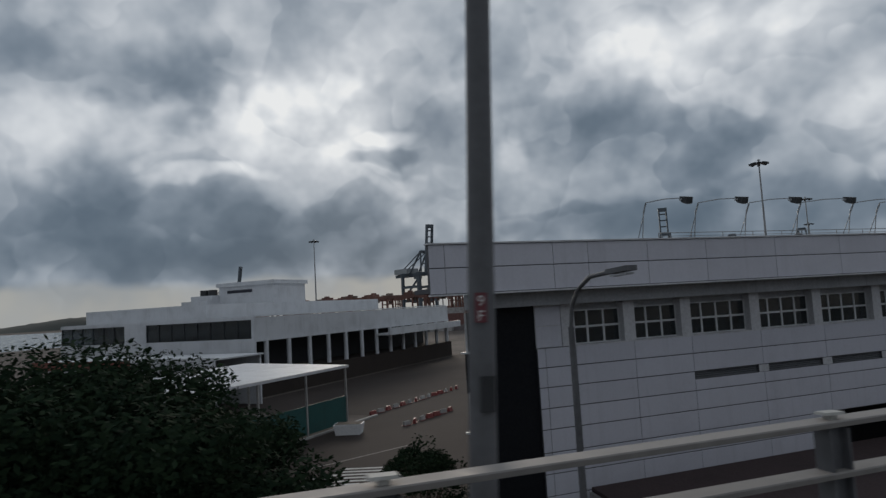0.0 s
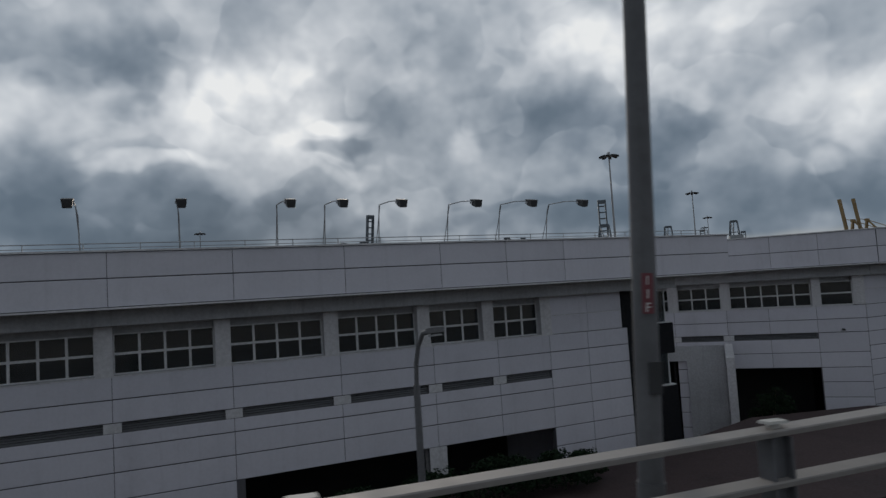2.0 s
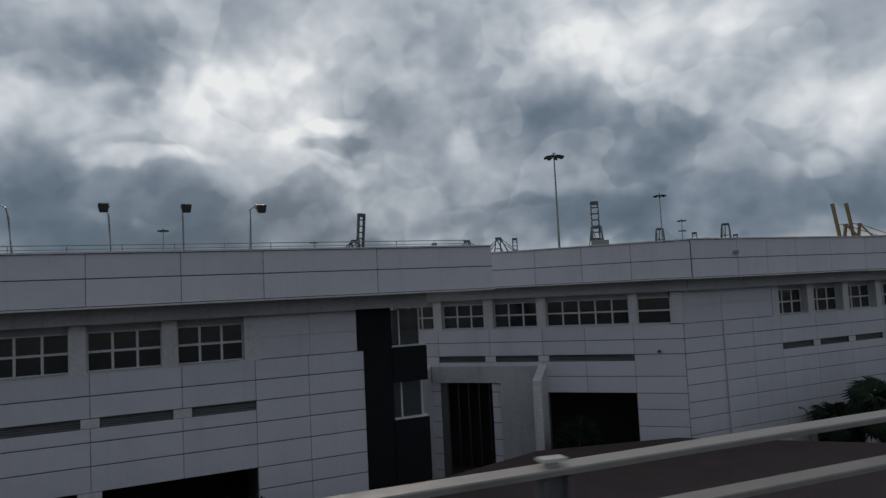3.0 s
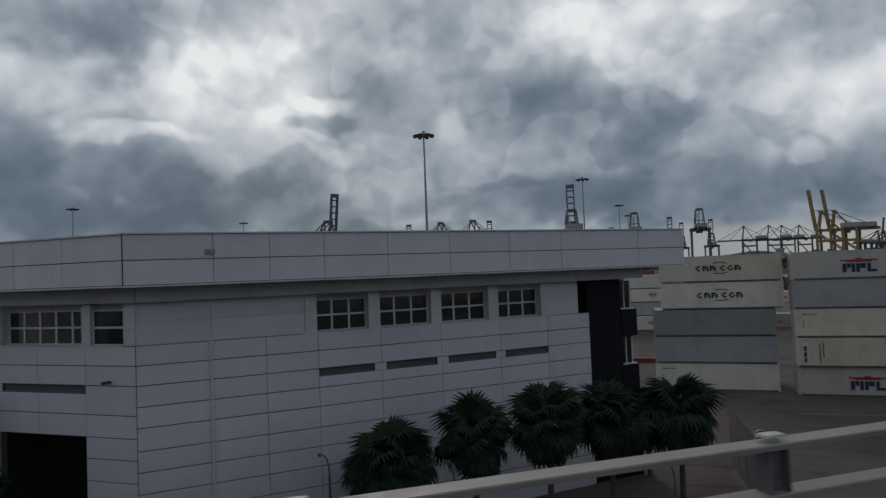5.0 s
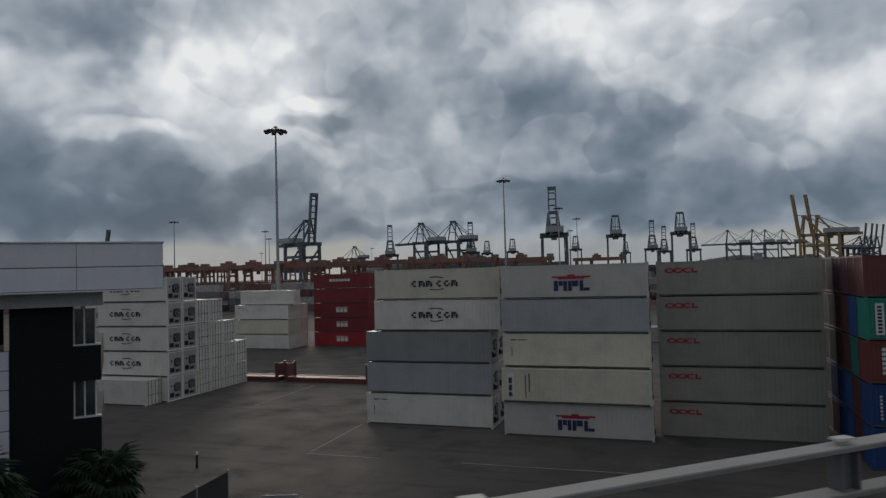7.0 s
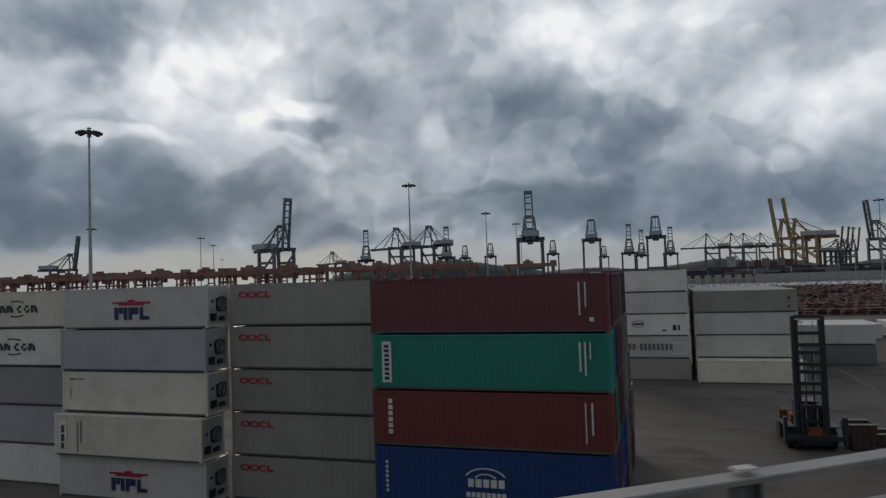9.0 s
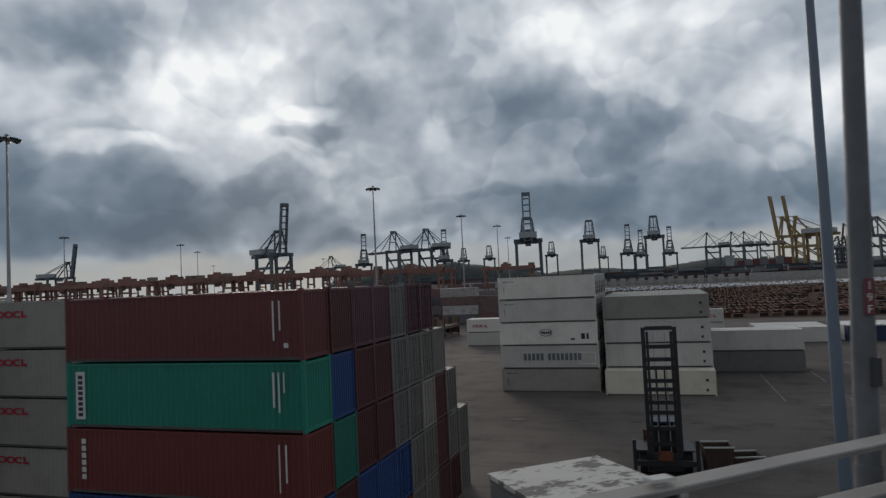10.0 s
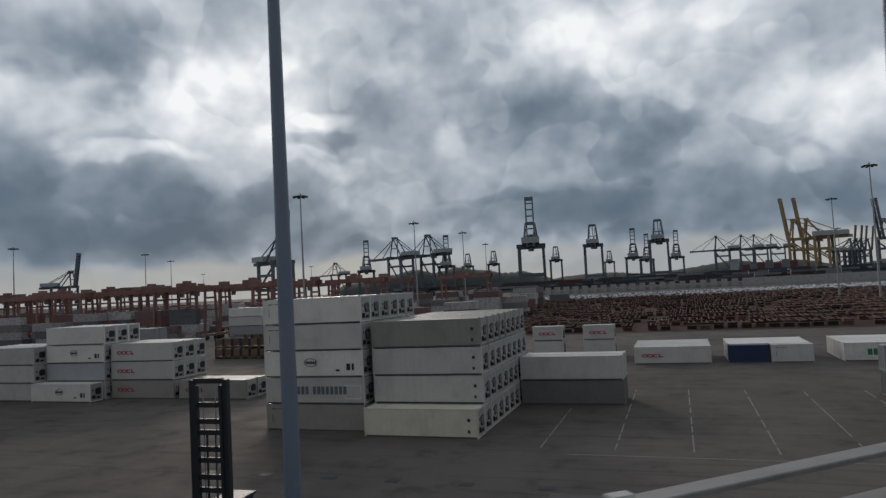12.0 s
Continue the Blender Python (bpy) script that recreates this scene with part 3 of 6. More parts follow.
def black_bay(house, x_in, x_out, y, notch=1.25, skew=False, levels=((10.75, 12.6), (7.15, 9.0))):
    """Black-clad end bay with corner windows cut into its outer edge."""
    sgn = 1 if x_out > x_in else -1
    cut = x_out - sgn * notch
    slant = 8.0 if skew else 0.0

    def block(xa, xb, y0, z0, z1):
        """Box whose outer side runs back at a slant where the building is cut off askew."""
        lo_, hi_ = min(xa, xb), max(xa, xb)
        k = min(slant, hi_ - lo_ - 0.1)
        l2, h2 = (lo_ + k, hi_) if sgn < 0 else (lo_, hi_ - k)
        yb = y0 + (k if skew else 9)
        return Solid().hexa([(lo_, y0, z0), (hi_, y0, z0), (h2, yb, z0), (l2, yb, z0), (lo_, y0, z1), (hi_, y0, z1), (h2, yb, z1), (l2, yb, z1)])

    bay = part("end_bay", block(x_in, cut, y, 0, 13.35), M["black"], house, "black clad stair bay")
    edges = [0.0] + [v for lv in sorted(levels) for v in lv] + [13.35]
    for a, b in zip(edges[::2], edges[1::2]):
        if b - a > 0.05 and a < 12.5:
            part("bay_storey", block(cut, x_out, y - 0.06, a, b), M["black"], bay)
    for a, b in levels:
        w = part("corner_window", Solid().box(min(cut, x_out - sgn * 0.25), y + 0.3, a, max(cut, x_out - sgn * 0.25), y + 0.34, b), M["glass"], bay)
        fr = Solid()
        for x in (cut + sgn * 0.04, cut + sgn * 0.5, x_out - sgn * 0.25):
            fr.box(x - 0.035, y + 0.24, a, x + 0.035, y + 0.31, b)
        fr.box(min(cut, x_out), y + 0.05, a, max(cut, x_out), y + 0.42, a + 0.07)
        part("window_frame", fr, M["white_metal"], w)
        if not skew:
            part("side_pane", Solid().box(x_out - sgn * 0.25 - 0.02, y + 0.36, a + 0.07, x_out - sgn * 0.25 + 0.02, y + 6, b), M["glass"], w)
    return bay


def long_warehouse():
    """Front along local x; the wall face lies at y = 30.7."""
    h = thing("warehouse", TURN, "long pale panel-clad port warehouse with white-framed windows", "building")
    Y = 30.7
    slits = [(7.77, 12.05), (12.72, 16.7), (17.4, 21.4), (22.2, 26.1), (26.8, 29.65), (30.4, 33.15)]
    doors = [(17.4, 25.95), (26.85, 33.13)]
    holes = [(a, 8.48, b, 8.87) for a, b in slits] + [(a, -0.1, b, 5.87) for a, b in doors]
    w = part("wall", wall_with_holes(-1.24, 38.32, 0, 10.72, Y, Y + 0.3, holes), M["backing"], h)
    cols = [-1.24, -0.81, 0.86, 4.22, 7.77, 12.4, 17.05, 21.8, 26.45, 30.02, 33.15, 35.6, 38.32]
    clad(w, cols, STOREY, Y, [(a, 8.48, b, 8.87) for a, b in ((7.77, 12.4), (12.4, 17.05), (17.05, 21.8), (21.8, 26.45), (26.45, 30.02), (30.02, 33.15))]
         + [(17.05, -0.1, 33.15, 5.87)])
    for (a, b) in slits:
        slit(h, a, b, 8.48, 8.87, Y)
    for a, b in ((12.05, 12.72), (16.7, 17.4), (21.4, 22.2), (26.1, 26.8), (29.65, 30.4)):
        part("slit_pier", Solid().box(a, Y - 0.035, 8.48, b, Y - 0.003, 8.86), M["pillar"], h)
    for a, b in doors:
        # dock back and ceiling, with the shade put into their colour
        part("dock_recess", Solid().box(a - 0.2, Y + 9.0, 0, b + 0.2, Y + 9.2, 6.1).box(a - 0.2, Y + 0.3, 5.87, b + 0.2, Y + 9.0, 6.07), M["inner_shade"], h)
    part("dock_pier", Solid().box(25.95, Y - 0.04, 0, 26.85, Y + 0.6, 5.87), M["pillar"], h)
    # upper storey: windows set back between pillars
    for a, b in ((-1.24, 0.9), (33.3, 38.02)):
        part("window_wall", Solid().box(a, Y + 0.05, 10.72, b, Y + 0.9, 12.75), M["pillar"], h)
    part("lintel", Solid().box(0.9, Y + 0.5, 12.42, 33.3, Y + 0.9, 12.75), M["beam"], h)
    clad(h, [-1.24, 0.15], [10.72, 11.75, 12.7], Y + 0.05)
    clad(h, [33.3, 35.7, 38.02], [10.72, 11.7, 12.7], Y + 0.05)
    part("sill", Solid().box(0.5, Y - 0.05, 10.69, 33.4, Y + 1.0, 10.75), M["pillar"], h)
    edges = [(0.15, 0.88), (3.70, 4.36), (7.2, 7.84), (11.8, 12.47), (16.38, 17.02), (21.1, 21.78), (25.7, 26.35), (29.25, 29.88), (32.7, 33.34)]
    for a, b in edges:
        part("pillar", Solid().box(a, Y - 0.02, 10.75, b, Y + 0.85, 12.72), M["pillar"], h)
    for (a, b), n in zip(zip([e[1] for e in edges], [e[0] for e in edges[1:]]), (3, 3, 4, 4, 4, 4, 3, 3)):
        window(h, a, b, 10.76, 12.42, Y + 0.38, n)
    # dark sheets that stand in for the unlit rooms behind the glass
    part("interior", Solid().box(4.2, Y + 6.0, 0, 33.5, Y + 6.2, 13.4), M["inner_shade"], h)
    part("upper_floor", Solid().box(2.9, Y + 0.95, 10.4, 33.5, Y + 5.9, 10.8), M["inner_shade"], h)
    part("eaves_beam", Solid().box(-4.4, Y - 0.55, 12.75, 41.6, Y + 1.0, 13.42), M["beam"], h)
    black_bay(h, -1.24, -4.9, Y + 0.1, skew=True)
    black_bay(h, 38.04, 41.7, Y + 0.1, 1.85, skew=True)
    # the ends are cut off along the yard grid, so the plan narrows to the back
    def slab(x0, x1, y0, y1, z0, z1):
        k = y1 - y0
        return Solid().hexa([(x0, y0, z0), (x1, y0, z0), (x1 - k, y1, z0), (x0 + k, y1, z0), (x0, y0, z1), (x1, y0, z1), (x1 - k, y1, z1), (x0 + k, y1, z1)])

    part("roof", slab(-5.2, 43.2, Y + 0.2, Y + 17.5, 14.9, 15.15), M["roof_grey"], h)
    for sg, x in ((1, -2.0), (-1, 40.0)):
        part("side_wall", Solid().hexa([(x, Y + 1.0, 0), (x + 0.3 * sg, Y + 1.0, 0), (x + 15.3 * sg, Y + 16.0, 0), (x + 15 * sg, Y + 16.0, 0),
                                        (x, Y + 1.0, 13.4), (x + 0.3 * sg, Y + 1.0, 13.4), (x + 15.3 * sg, Y + 16.0, 13.4), (x + 15 * sg, Y + 16.0, 13.4)]), M["panel"], h)
    part("rear_wall", Solid().box(13.0, Y + 16.0, 0, 25.0, Y + 16.3, 13.4), M["panel"], h)
    parapet(h, -6.92, 44.9, [-6.92, -6.2, -0.9, 0.95, 4.3, 7.85, 12.4, 17.05, 21.8, 26.45, 30.0, 33.4, 38.7, 44.9], 29.2, 13.45, 14.6, 15.62)
    for sg, x in ((1, -6.9), (-1, 44.88)):
        part("side_fascia", Solid().hexa([(x + 0.27 * sg, 29.47, z) if i == 0 else (x + 0.6 * sg, 29.47, z) if i == 1 else (x + 19.3 * sg, 48.5, z) if i == 2 else (x + 19.0 * sg, 48.5, z)
                                          for z in (13.45, 15.62) for i in range(4)]), M["panel"], h)
    # thin rail on the roof edge
    r = part("roof_rail", Solid().tube((5.5, 29.75, 16.0), (44.0, 29.75, 16.0), 0.022, n=6).tube((5.5, 29.75, 15.83), (44.0, 29.75, 15.83), 0.015, n=6), M["galv"], h)
    for i in range(20):
        part("rail_post", Solid().tube((5.5 + i * 2.026, 29.75, 15.15), (5.5 + i * 2.026, 29.75, 16.0), 0.02, n=6), M["galv"], r)
    return h


def end_warehouse():
    h = thing("warehouse", TURN, "pale panel-clad warehouse with four windows and a black end bay", "building")
    Y = 30.7
    slits = [(67.6, 70.6), (71.25, 74.3), (75.0, 78.1), (78.75, 81.8)]
    w = part("wall", wall_with_holes(58.97, 84.97, 0, 10.72, Y, Y + 0.3, [(a, 8.48, b, 8.87) for a, b in slits]), M["backing"], h)
    clad(w, [58.97, 62.3, 64.9, 67.55, 71.0, 74.6, 78.45, 81.8, 84.97], STOREY, Y, [(67.55, 8.48, 81.8, 8.87)])
    for a, b in slits:
        slit(h, a, b, 8.48, 8.87, Y)
    for a, b in ((70.6, 71.25), (74.3, 75.0), (78.1, 78.75)):
        part("slit_pier", Solid().box(a, Y - 0.035, 8.48, b, Y - 0.003, 8.86), M["pillar"], h)
    for a, b in ((58.97, 66.9), (82.05, 84.2)):
        part("window_wall", Solid().box(a, Y + 0.05, 10.72, b, Y + 0.9, 12.75), M["pillar"], h)
    part("lintel", Solid().box(66.9, Y + 0.5, 12.42, 82.05, Y + 0.9, 12.75), M["beam"], h)
    clad(h, [58.99, 62.3, 66.9], [10.72, 11.8, 12.7], Y + 0.05)
    clad(h, [82.05, 84.2], [10.72, 11.8, 12.7], Y + 0.05)
    part("sill", Solid().box(66.7, Y - 0.05, 10.69, 82.2, Y + 1.0, 10.75), M["pillar"], h)
    edges = [(66.9, 67.52), (70.35, 71.0), (74.05, 74.68), (77.75, 78.4), (81.4, 82.05)]
    for a, b in edges:
        part("pillar", Solid().box(a, Y - 0.02, 10.75, b, Y + 0.85, 12.72), M["pillar"], h)
    for a, b in zip([e[1] for e in edges], [e[0] for e in edges[1:]]):
        window(h, a, b, 10.76, 12.42, Y + 0.52, 3)
    # rear sheet and floor in shade colour, so the windows look dark
    part("interior", Solid().box(60.5, Y + 6.0, 0, 84.0, Y + 6.2, 13.4).box(62.0, Y + 0.95, 10.35, 84.0, Y + 6.0, 10.6), M["inner_shade"], h)
    part("eaves_beam", Solid().box(59.0, Y - 0.55, 12.756, 89.0, Y + 1.4, 13.42), M["beam"], h)
    part("downpipe", Solid().tube((62.27, Y - 0.09, 0), (62.27, Y - 0.09, 10.76), 0.065, n=10), M["pillar"], h)
    black_bay(h, 84.97, 88.9, Y + 0.1)
    k = 16.0
    part("roof", Solid().hexa([(62.0, Y + 0.2, z) if i == 0 else (90.0, Y + 0.2, z) if i == 1 else (90.0 - k, Y + k, z) if i == 2 else (62.0 + k * 0.2, Y + k, z)
                               for z in (14.9, 15.15) for i in range(4)]), M["roof_grey"], h)
    part("rear_wall", Solid().box(66.0, Y + k, 0, 72.0, Y + k + 0.3, 13.4), M["panel"], h)
    parapet(h, 58.52, 91.75, [58.50, 62.3, 64.9, 67.6, 71.0, 74.6, 78.4, 82.0, 87.9, 91.75], 29.2, 13.5, 14.65, 15.82)
    part("side_fascia", Solid().hexa([(91.1, 29.47, z) if i == 0 else (91.45, 29.47, z) if i == 1 else (74.5, 46.4, z) if i == 2 else (74.15, 46.4, z)
                                      for z in (13.5, 15.82) for i in range(4)]), M["panel"], h)
    return h


def linking_wing():
    """Set-back wing between the two warehouses; its face runs along the yard grid."""
    h = thing("warehouse_wing", Matrix(), "recessed pale warehouse wing with windows and a dark loading door", "building")
    Y = 63.4
    slits = [(3.72, 7.1), (7.84, 10.76), (11.48, 16.82)]
    w = part("wall", wall_with_holes(-8.0, 19.98, 0, 10.72, Y, Y + 0.3, [(a, 8.48, b, 8.87) for a, b in slits] + [(11.35, -0.1, 16.92, 6.45), (4.2, -0.1, 8.05, 7.05)]), M["backing"], h)
    clad(w, [-8.0, -4.0, 0.0, 3.72, 7.45, 11.1, 13.9, 16.95, 19.98], [0, 1.1, 2.2, 3.3, 4.4, 5.45, 6.45, 7.5, 8.87, 9.8, 10.72], Y,
         [(3.72, 8.48, 16.95, 8.87), (11.1, -0.1, 16.95, 6.45), (3.72, -0.1, 7.45, 7.5)])
    for a, b in slits:
        slit(h, a, b, 8.48, 8.87, Y)
    for a, b in ((7.1, 7.84), (10.76, 11.48)):
        part("slit_pier", Solid().box(a, Y - 0.035, 8.48, b, Y - 0.003, 8.86), M["pillar"], h)
    part("sill", Solid().box(-8, Y - 0.05, 10.69, 19.2, Y + 1.0, 10.75), M["pillar"], h)
    edges = [(-0.4, 0.3), (3.4, 4.02), (7.1, 7.78), (10.8, 11.42), (16.75, 17.3), (19.3, 20.0)]
    for a, b in edges:
        part("pillar", Solid().box(a, Y - 0.02, 10.75, b, Y + 0.85, 12.72), M["pillar"], h)
    for (a, b), n in zip(zip([e[1] for e in edges], [e[0] for e in edges[1:]]), (3, 3, 3, 5, 1)):
        window(h, a, b, 10.76, 12.42, Y + (0.45 if n > 1 else 0.15), n)
    # the wing's rooms: sheets darkened to give the shade behind its windows
    part("interior", Solid().box(-8, Y + 5.0, 0, 17.0, Y + 5.2, 13.4).box(-8, Y + 0.95, 10.35, 18.0, Y + 5.0, 10.6), M["inner_shade"], h)
    part("lintel", Solid().box(-8, Y + 0.4, 12.42, 19.2, Y + 0.9, 12.75), M["beam"], h)
    part("eaves_beam", Solid().box(-8, Y - 0.4, 12.75, 20.34, Y + 1.4, 13.5), M["beam"], h)
    part("roof", Solid().box(-8, Y + 0.7, 14.9, 18.0, Y + 24, 15.12), M["roof_grey"], h)
    part("roof_infill", Solid().box(18.0, Y + 1.0, 14.88, 23.5, Y + 20, 15.09), M["roof_grey"], h)
    parapet(h, -8.0, 20.68, [-8.0, -4.0, 0.2, 3.9, 7.6, 11.2, 14.2, 17.2, 20.69], 62.0, 13.52, 14.65, 15.8)
    # ramp walls and canopy beside the loading door
    part("fin_wall", Solid().hexa([(10.75, 61.4, 0), (11.3, 61.4, 0), (11.3, Y - 0.03, 0), (10.75, Y - 0.03, 0),
                                   (10.75, 61.4, 7.5), (11.3, 61.4, 7.5), (11.3, Y - 0.03, 8.3), (10.75, Y - 0.03, 8.3)]), M["pillar"], h, "tapering grey fin wall")
    part("fin_wall", Solid().hexa([(2.6, 61.0, 0), (3.1, 61.0, 0), (3.1, Y - 0.03, 0), (2.6, Y - 0.03, 0),
                                   (2.6, 61.0, 7.3), (3.1, 61.0, 7.3), (3.1, Y - 0.03, 8.3), (2.6, Y - 0.03, 8.3)]), M["pillar"], h, "tapering grey fin wall")
    part("porch_wall", Solid().box(8.1, Y - 0.25, 0, 10.7, Y - 0.05, 8.2).box(3.2, Y - 0.25, 7.1, 8.1, Y - 0.05, 8.2), M["beam"], h)
    for i in range(4):
        part("gate_bar", Solid().box(4.9 + i * 0.75, Y + 0.1, 0, 5.0 + i * 0.75, Y + 0.2, 7.0), M["handler_dark"], h)
    part("cctv_camera", Solid().box(18.4, Y - 0.5, 9.0, 18.55, Y - 0.04, 9.12), M["lamp_black"], h)
    return h


long_warehouse()
end_warehouse()
linking_wing()


def roof_floodlight():
    """Bracket on the roof edge that carries a floodlight out over the road."""
    f = thing("floodlight", TURN @ pose(0, 0, 0), "black floodlight on a bent grey arm fixed to the roof edge", "floodlight", "roof floodlights")
    arm = part("arm", Solid().bent([(0.1, 30.3, 15.12), (0.06, 29.9, 17.1), (0.0, 29.6, 17.5), (0, 28.2, 17.45), (0, 27.0, 17.3)], 0.026, 6), M["galv"], f)
    part("stay", Solid().tube((0.1, 30.9, 15.12), (0.02, 29.6, 17.45), 0.02, n=6), M["galv"], arm)
    part("bracket", Solid().box(-0.2, 26.75, 17.16, 0.2, 26.95, 17.24), M["galv"], f)
    part("housing", Solid().hexa([(-0.15, 26.5, 16.96), (0.15, 26.5, 16.96), (0.15, 26.88, 17.08), (-0.15, 26.88, 17.08),
                                  (-0.19, 26.46, 17.26), (0.19, 26.46, 17.26), (0.19, 26.92, 17.36), (-0.19, 26.92, 17.36)]), M["lamp_black"], f)
    part("lamp_lens", Solid().hexa([(-0.14, 26.54, 16.94), (0.14, 26.54, 16.94), (0.14, 26.85, 17.05), (-0.14, 26.85, 17.05),
                                   (-0.14, 26.54, 16.955), (0.14, 26.54, 16.955), (0.14, 26.85, 17.065), (-0.14, 26.85, 17.065)]), M["lens"], f)
    return f


flood = roof_floodlight()
FLOODS = [7.99, 11.35, 15.02, 19.02, 21.14, 23.71, 27.25, 30.12, 32.97]
for x in FLOODS:
    copy_thing(flood, TURN @ pose(x, 0, 0))
flood.matrix_world = TURN @ pose(4.76, 0, 0)

# ---- shipping containers ----
CL, CW, CH, TIER = 12.19, 2.438, 2.805, 2.875
SHARED = {}


def shared(key, build, material):
    """One mesh for all alike parts."""
    key = (*key, material.name)
    if key not in SHARED:
        SHARED[key] = build().mesh(key[0], material)
    return SHARED[key]


def ribbed_sheet(length, z0, z1, pitch, depth, outer=0.27, slope=0.24):
    """Folded sheet in the plane y = 0, ribs upright; its proud flats face -y."""
    def build():
        s, n = Solid(), max(1, round(length / pitch))
        w = length / n
        line = [(0.0, 0.0)]
        for i in range(n):
            x = i * w
            line += [(x + outer * w, 0.0), (x + (outer + slope) * w, depth), (x + (1 - slope) * w, depth), (x + w, 0.0)]
        k = 0
        for (x, y) in line:
            s.v += [(x, y, z0), (x, y, z1)]
        for i in range(len(line) - 1):
            s.f.append((2 * i, 2 * i + 2, 2 * i + 3, 2 * i + 1))
            s.smooth.append(False)
        return s
    return build


def container_frame(length):
    def build():
        s = Solid()
        p = 0.15
        for x in (0, length - p):
            for y in (0, CW - p):
                s.box(x, y, 0, x + p, y + p, TIER - 0.003)
        for y in (0.02, CW - 0.12):
            s.box(p, y, 0.02, length - p, y + 0.10, 0.13)
        for y in (0.005, CW - 0.105):
            s.box(p, y, CH - 0.10, length - p, y + 0.10, CH - 0.01)
        for x in (0.005, length - 0.125):
            s.box(x, p, 0.02, x + 0.12, CW - p, 0.17)
            s.box(x, p, CH - 0.13, x + 0.12, CW - p, CH - 0.01)
        return s
    return build


def casting():
    return Solid().box(-0.006, -0.006, -0.004, 0.172, 0.156, 0.114)


def roof_sheet(length):
    def build():
        s = Solid()
        n = round(length / 0.42)
        w = (length - 0.2) / n
        for i in range(n):
            x = 0.1 + i * w
            for a, b, za, zb in ((0, 0.35, 0, 0), (0.35, 0.5, 0, -0.018), (0.5, 0.85, -0.018, -0.018), (0.85, 1, -0.018, 0)):
                s.face([(x + a * w, 0.09, CH - 0.015 + za), (x + b * w, 0.09, CH - 0.015 + zb), (x + b * w, CW - 0.09, CH - 0.015 + zb), (x + a * w, CW - 0.09, CH - 0.015 + za)])
        return s
    return build


def door_leaf():
    s = Solid()
    w, z0, z1 = CW / 2 - 0.16, 0.17, CH - 0.13
    s.box(0, 0.0, z0, w, 0.05, z1)
    for i in range(3):
        a = 0.08 + i * (w - 0.1) / 3
        s.box(a, -0.028, z0 + 0.1, a + (w - 0.1) / 3 - 0.07, 0.0, z1 - 0.1)
    return s


def lock_bar():
    s = Solid().tube((0, -0.075, 0.1), (0, -0.075, CH - 0.08), 0.021, n=6)
    for z in (0.2, 1.0, 1.9, CH - 0.3):
        s.box(-0.06, -0.075, z, 0.06, -0.02, z + 0.08)
    s.box(-0.02, -0.11, 1.12, 0.42, -0.08, 1.16)
    return s


def cooling_unit():
    """Reefer machinery end: panelled face with a fan port above and an open bay below."""
    s = Solid()
    w, z1 = CW - 0.3, CH - 0.13
    s.box(0, 0.10, 0.17, w, 0.16, z1)
    s.box(0, 0.0, 0.17, 0.12, 0.10, z1).box(w - 0.12, 0, 0.17, w, 0.10, z1)
    s.box(0.12, 0.0, 1.95, w - 0.12, 0.10, z1)
    s.box(0.12, 0.0, 1.28, 0.75, 0.10, 1.95)
    s.box(0.12, 0.02, 0.17, w - 0.12, 0.10, 0.30)
    s.box(0.16, -0.03, 2.15, 0.85, 0.0, 2.6).box(1.2, -0.03, 2.15, 1.95, 0.0, 2.6)
    return s


def fan_port():
    """Black round-cornered plate behind the fan guard; its colour gives the condenser opening's shade."""
    s = Solid()
    c, k = (1.42, 1.52), 0.50
    ring = [(c[0] + x * k, c[1] + z * k) for x, z in ((-1, -0.6), (-0.6, -1), (0.6, -1), (1, -0.6), (1, 0.6), (0.6, 1), (-0.6, 1), (-1, 0.6))]
    s.face([(x, -0.012, z) for x, z in ring])
    for (xa, za), (xb, zb) in zip(ring, ring[1:] + ring[:1]):
        s.face([(xa, -0.012, za), (xa, 0.06, za), (xb, 0.06, zb), (xb, -0.012, zb)])
    return s


def fan_guard():
    s = Solid()
    for r in (0.14, 0.28, 0.40):
        for i in range(10):
            a, b = 0.6283 * i, 0.6283 * (i + 1)
            s.beam((1.42 + r * math.cos(a), -0.03, 1.52 + r * math.sin(a)), (1.42 + r * math.cos(b), -0.03, 1.52 + r * math.sin(b)), 0.025)
    return s


def machine_bay():
    # blocks coloured black for the dark of the open machine bay
    s = Solid().box(0.30, 0.05, 0.42, 0.95, 0.097, 0.92)
    s.tube((0.62, 0.03, 0.45), (0.62, 0.03, 0.88), 0.12, n=8)
    s.box(1.15, -0.005, 0.40, 1.75, 0.05, 0.70)
    s.box(0.30, -0.012, 1.62, 0.55, -0.002, 1.82)
    return s


def mark_bars(spec):
    """Plain bars: (x, z, width, height) each, a thin plate on the side."""
    def build():
        s = Solid()
        for x, z, w, h in spec:
            s.box(x, -0.014, z, x + w, -0.003, z + h)
        return s
    return build


def mark_rings(spec):
    def build():
        s = Solid()
        for x, z, w, h in spec:
            t = 0.11
            s.box(x, -0.014, z, x + w, -0.003, z + t).box(x, -0.014, z + h - t, x + w, -0.003, z + h)
            s.box(x, -0.014, z + t, x + t, -0.003, z + h - t).box(x + w - t, -0.014, z + t, x + w, -0.003, z + h - t)
        return s
    return build


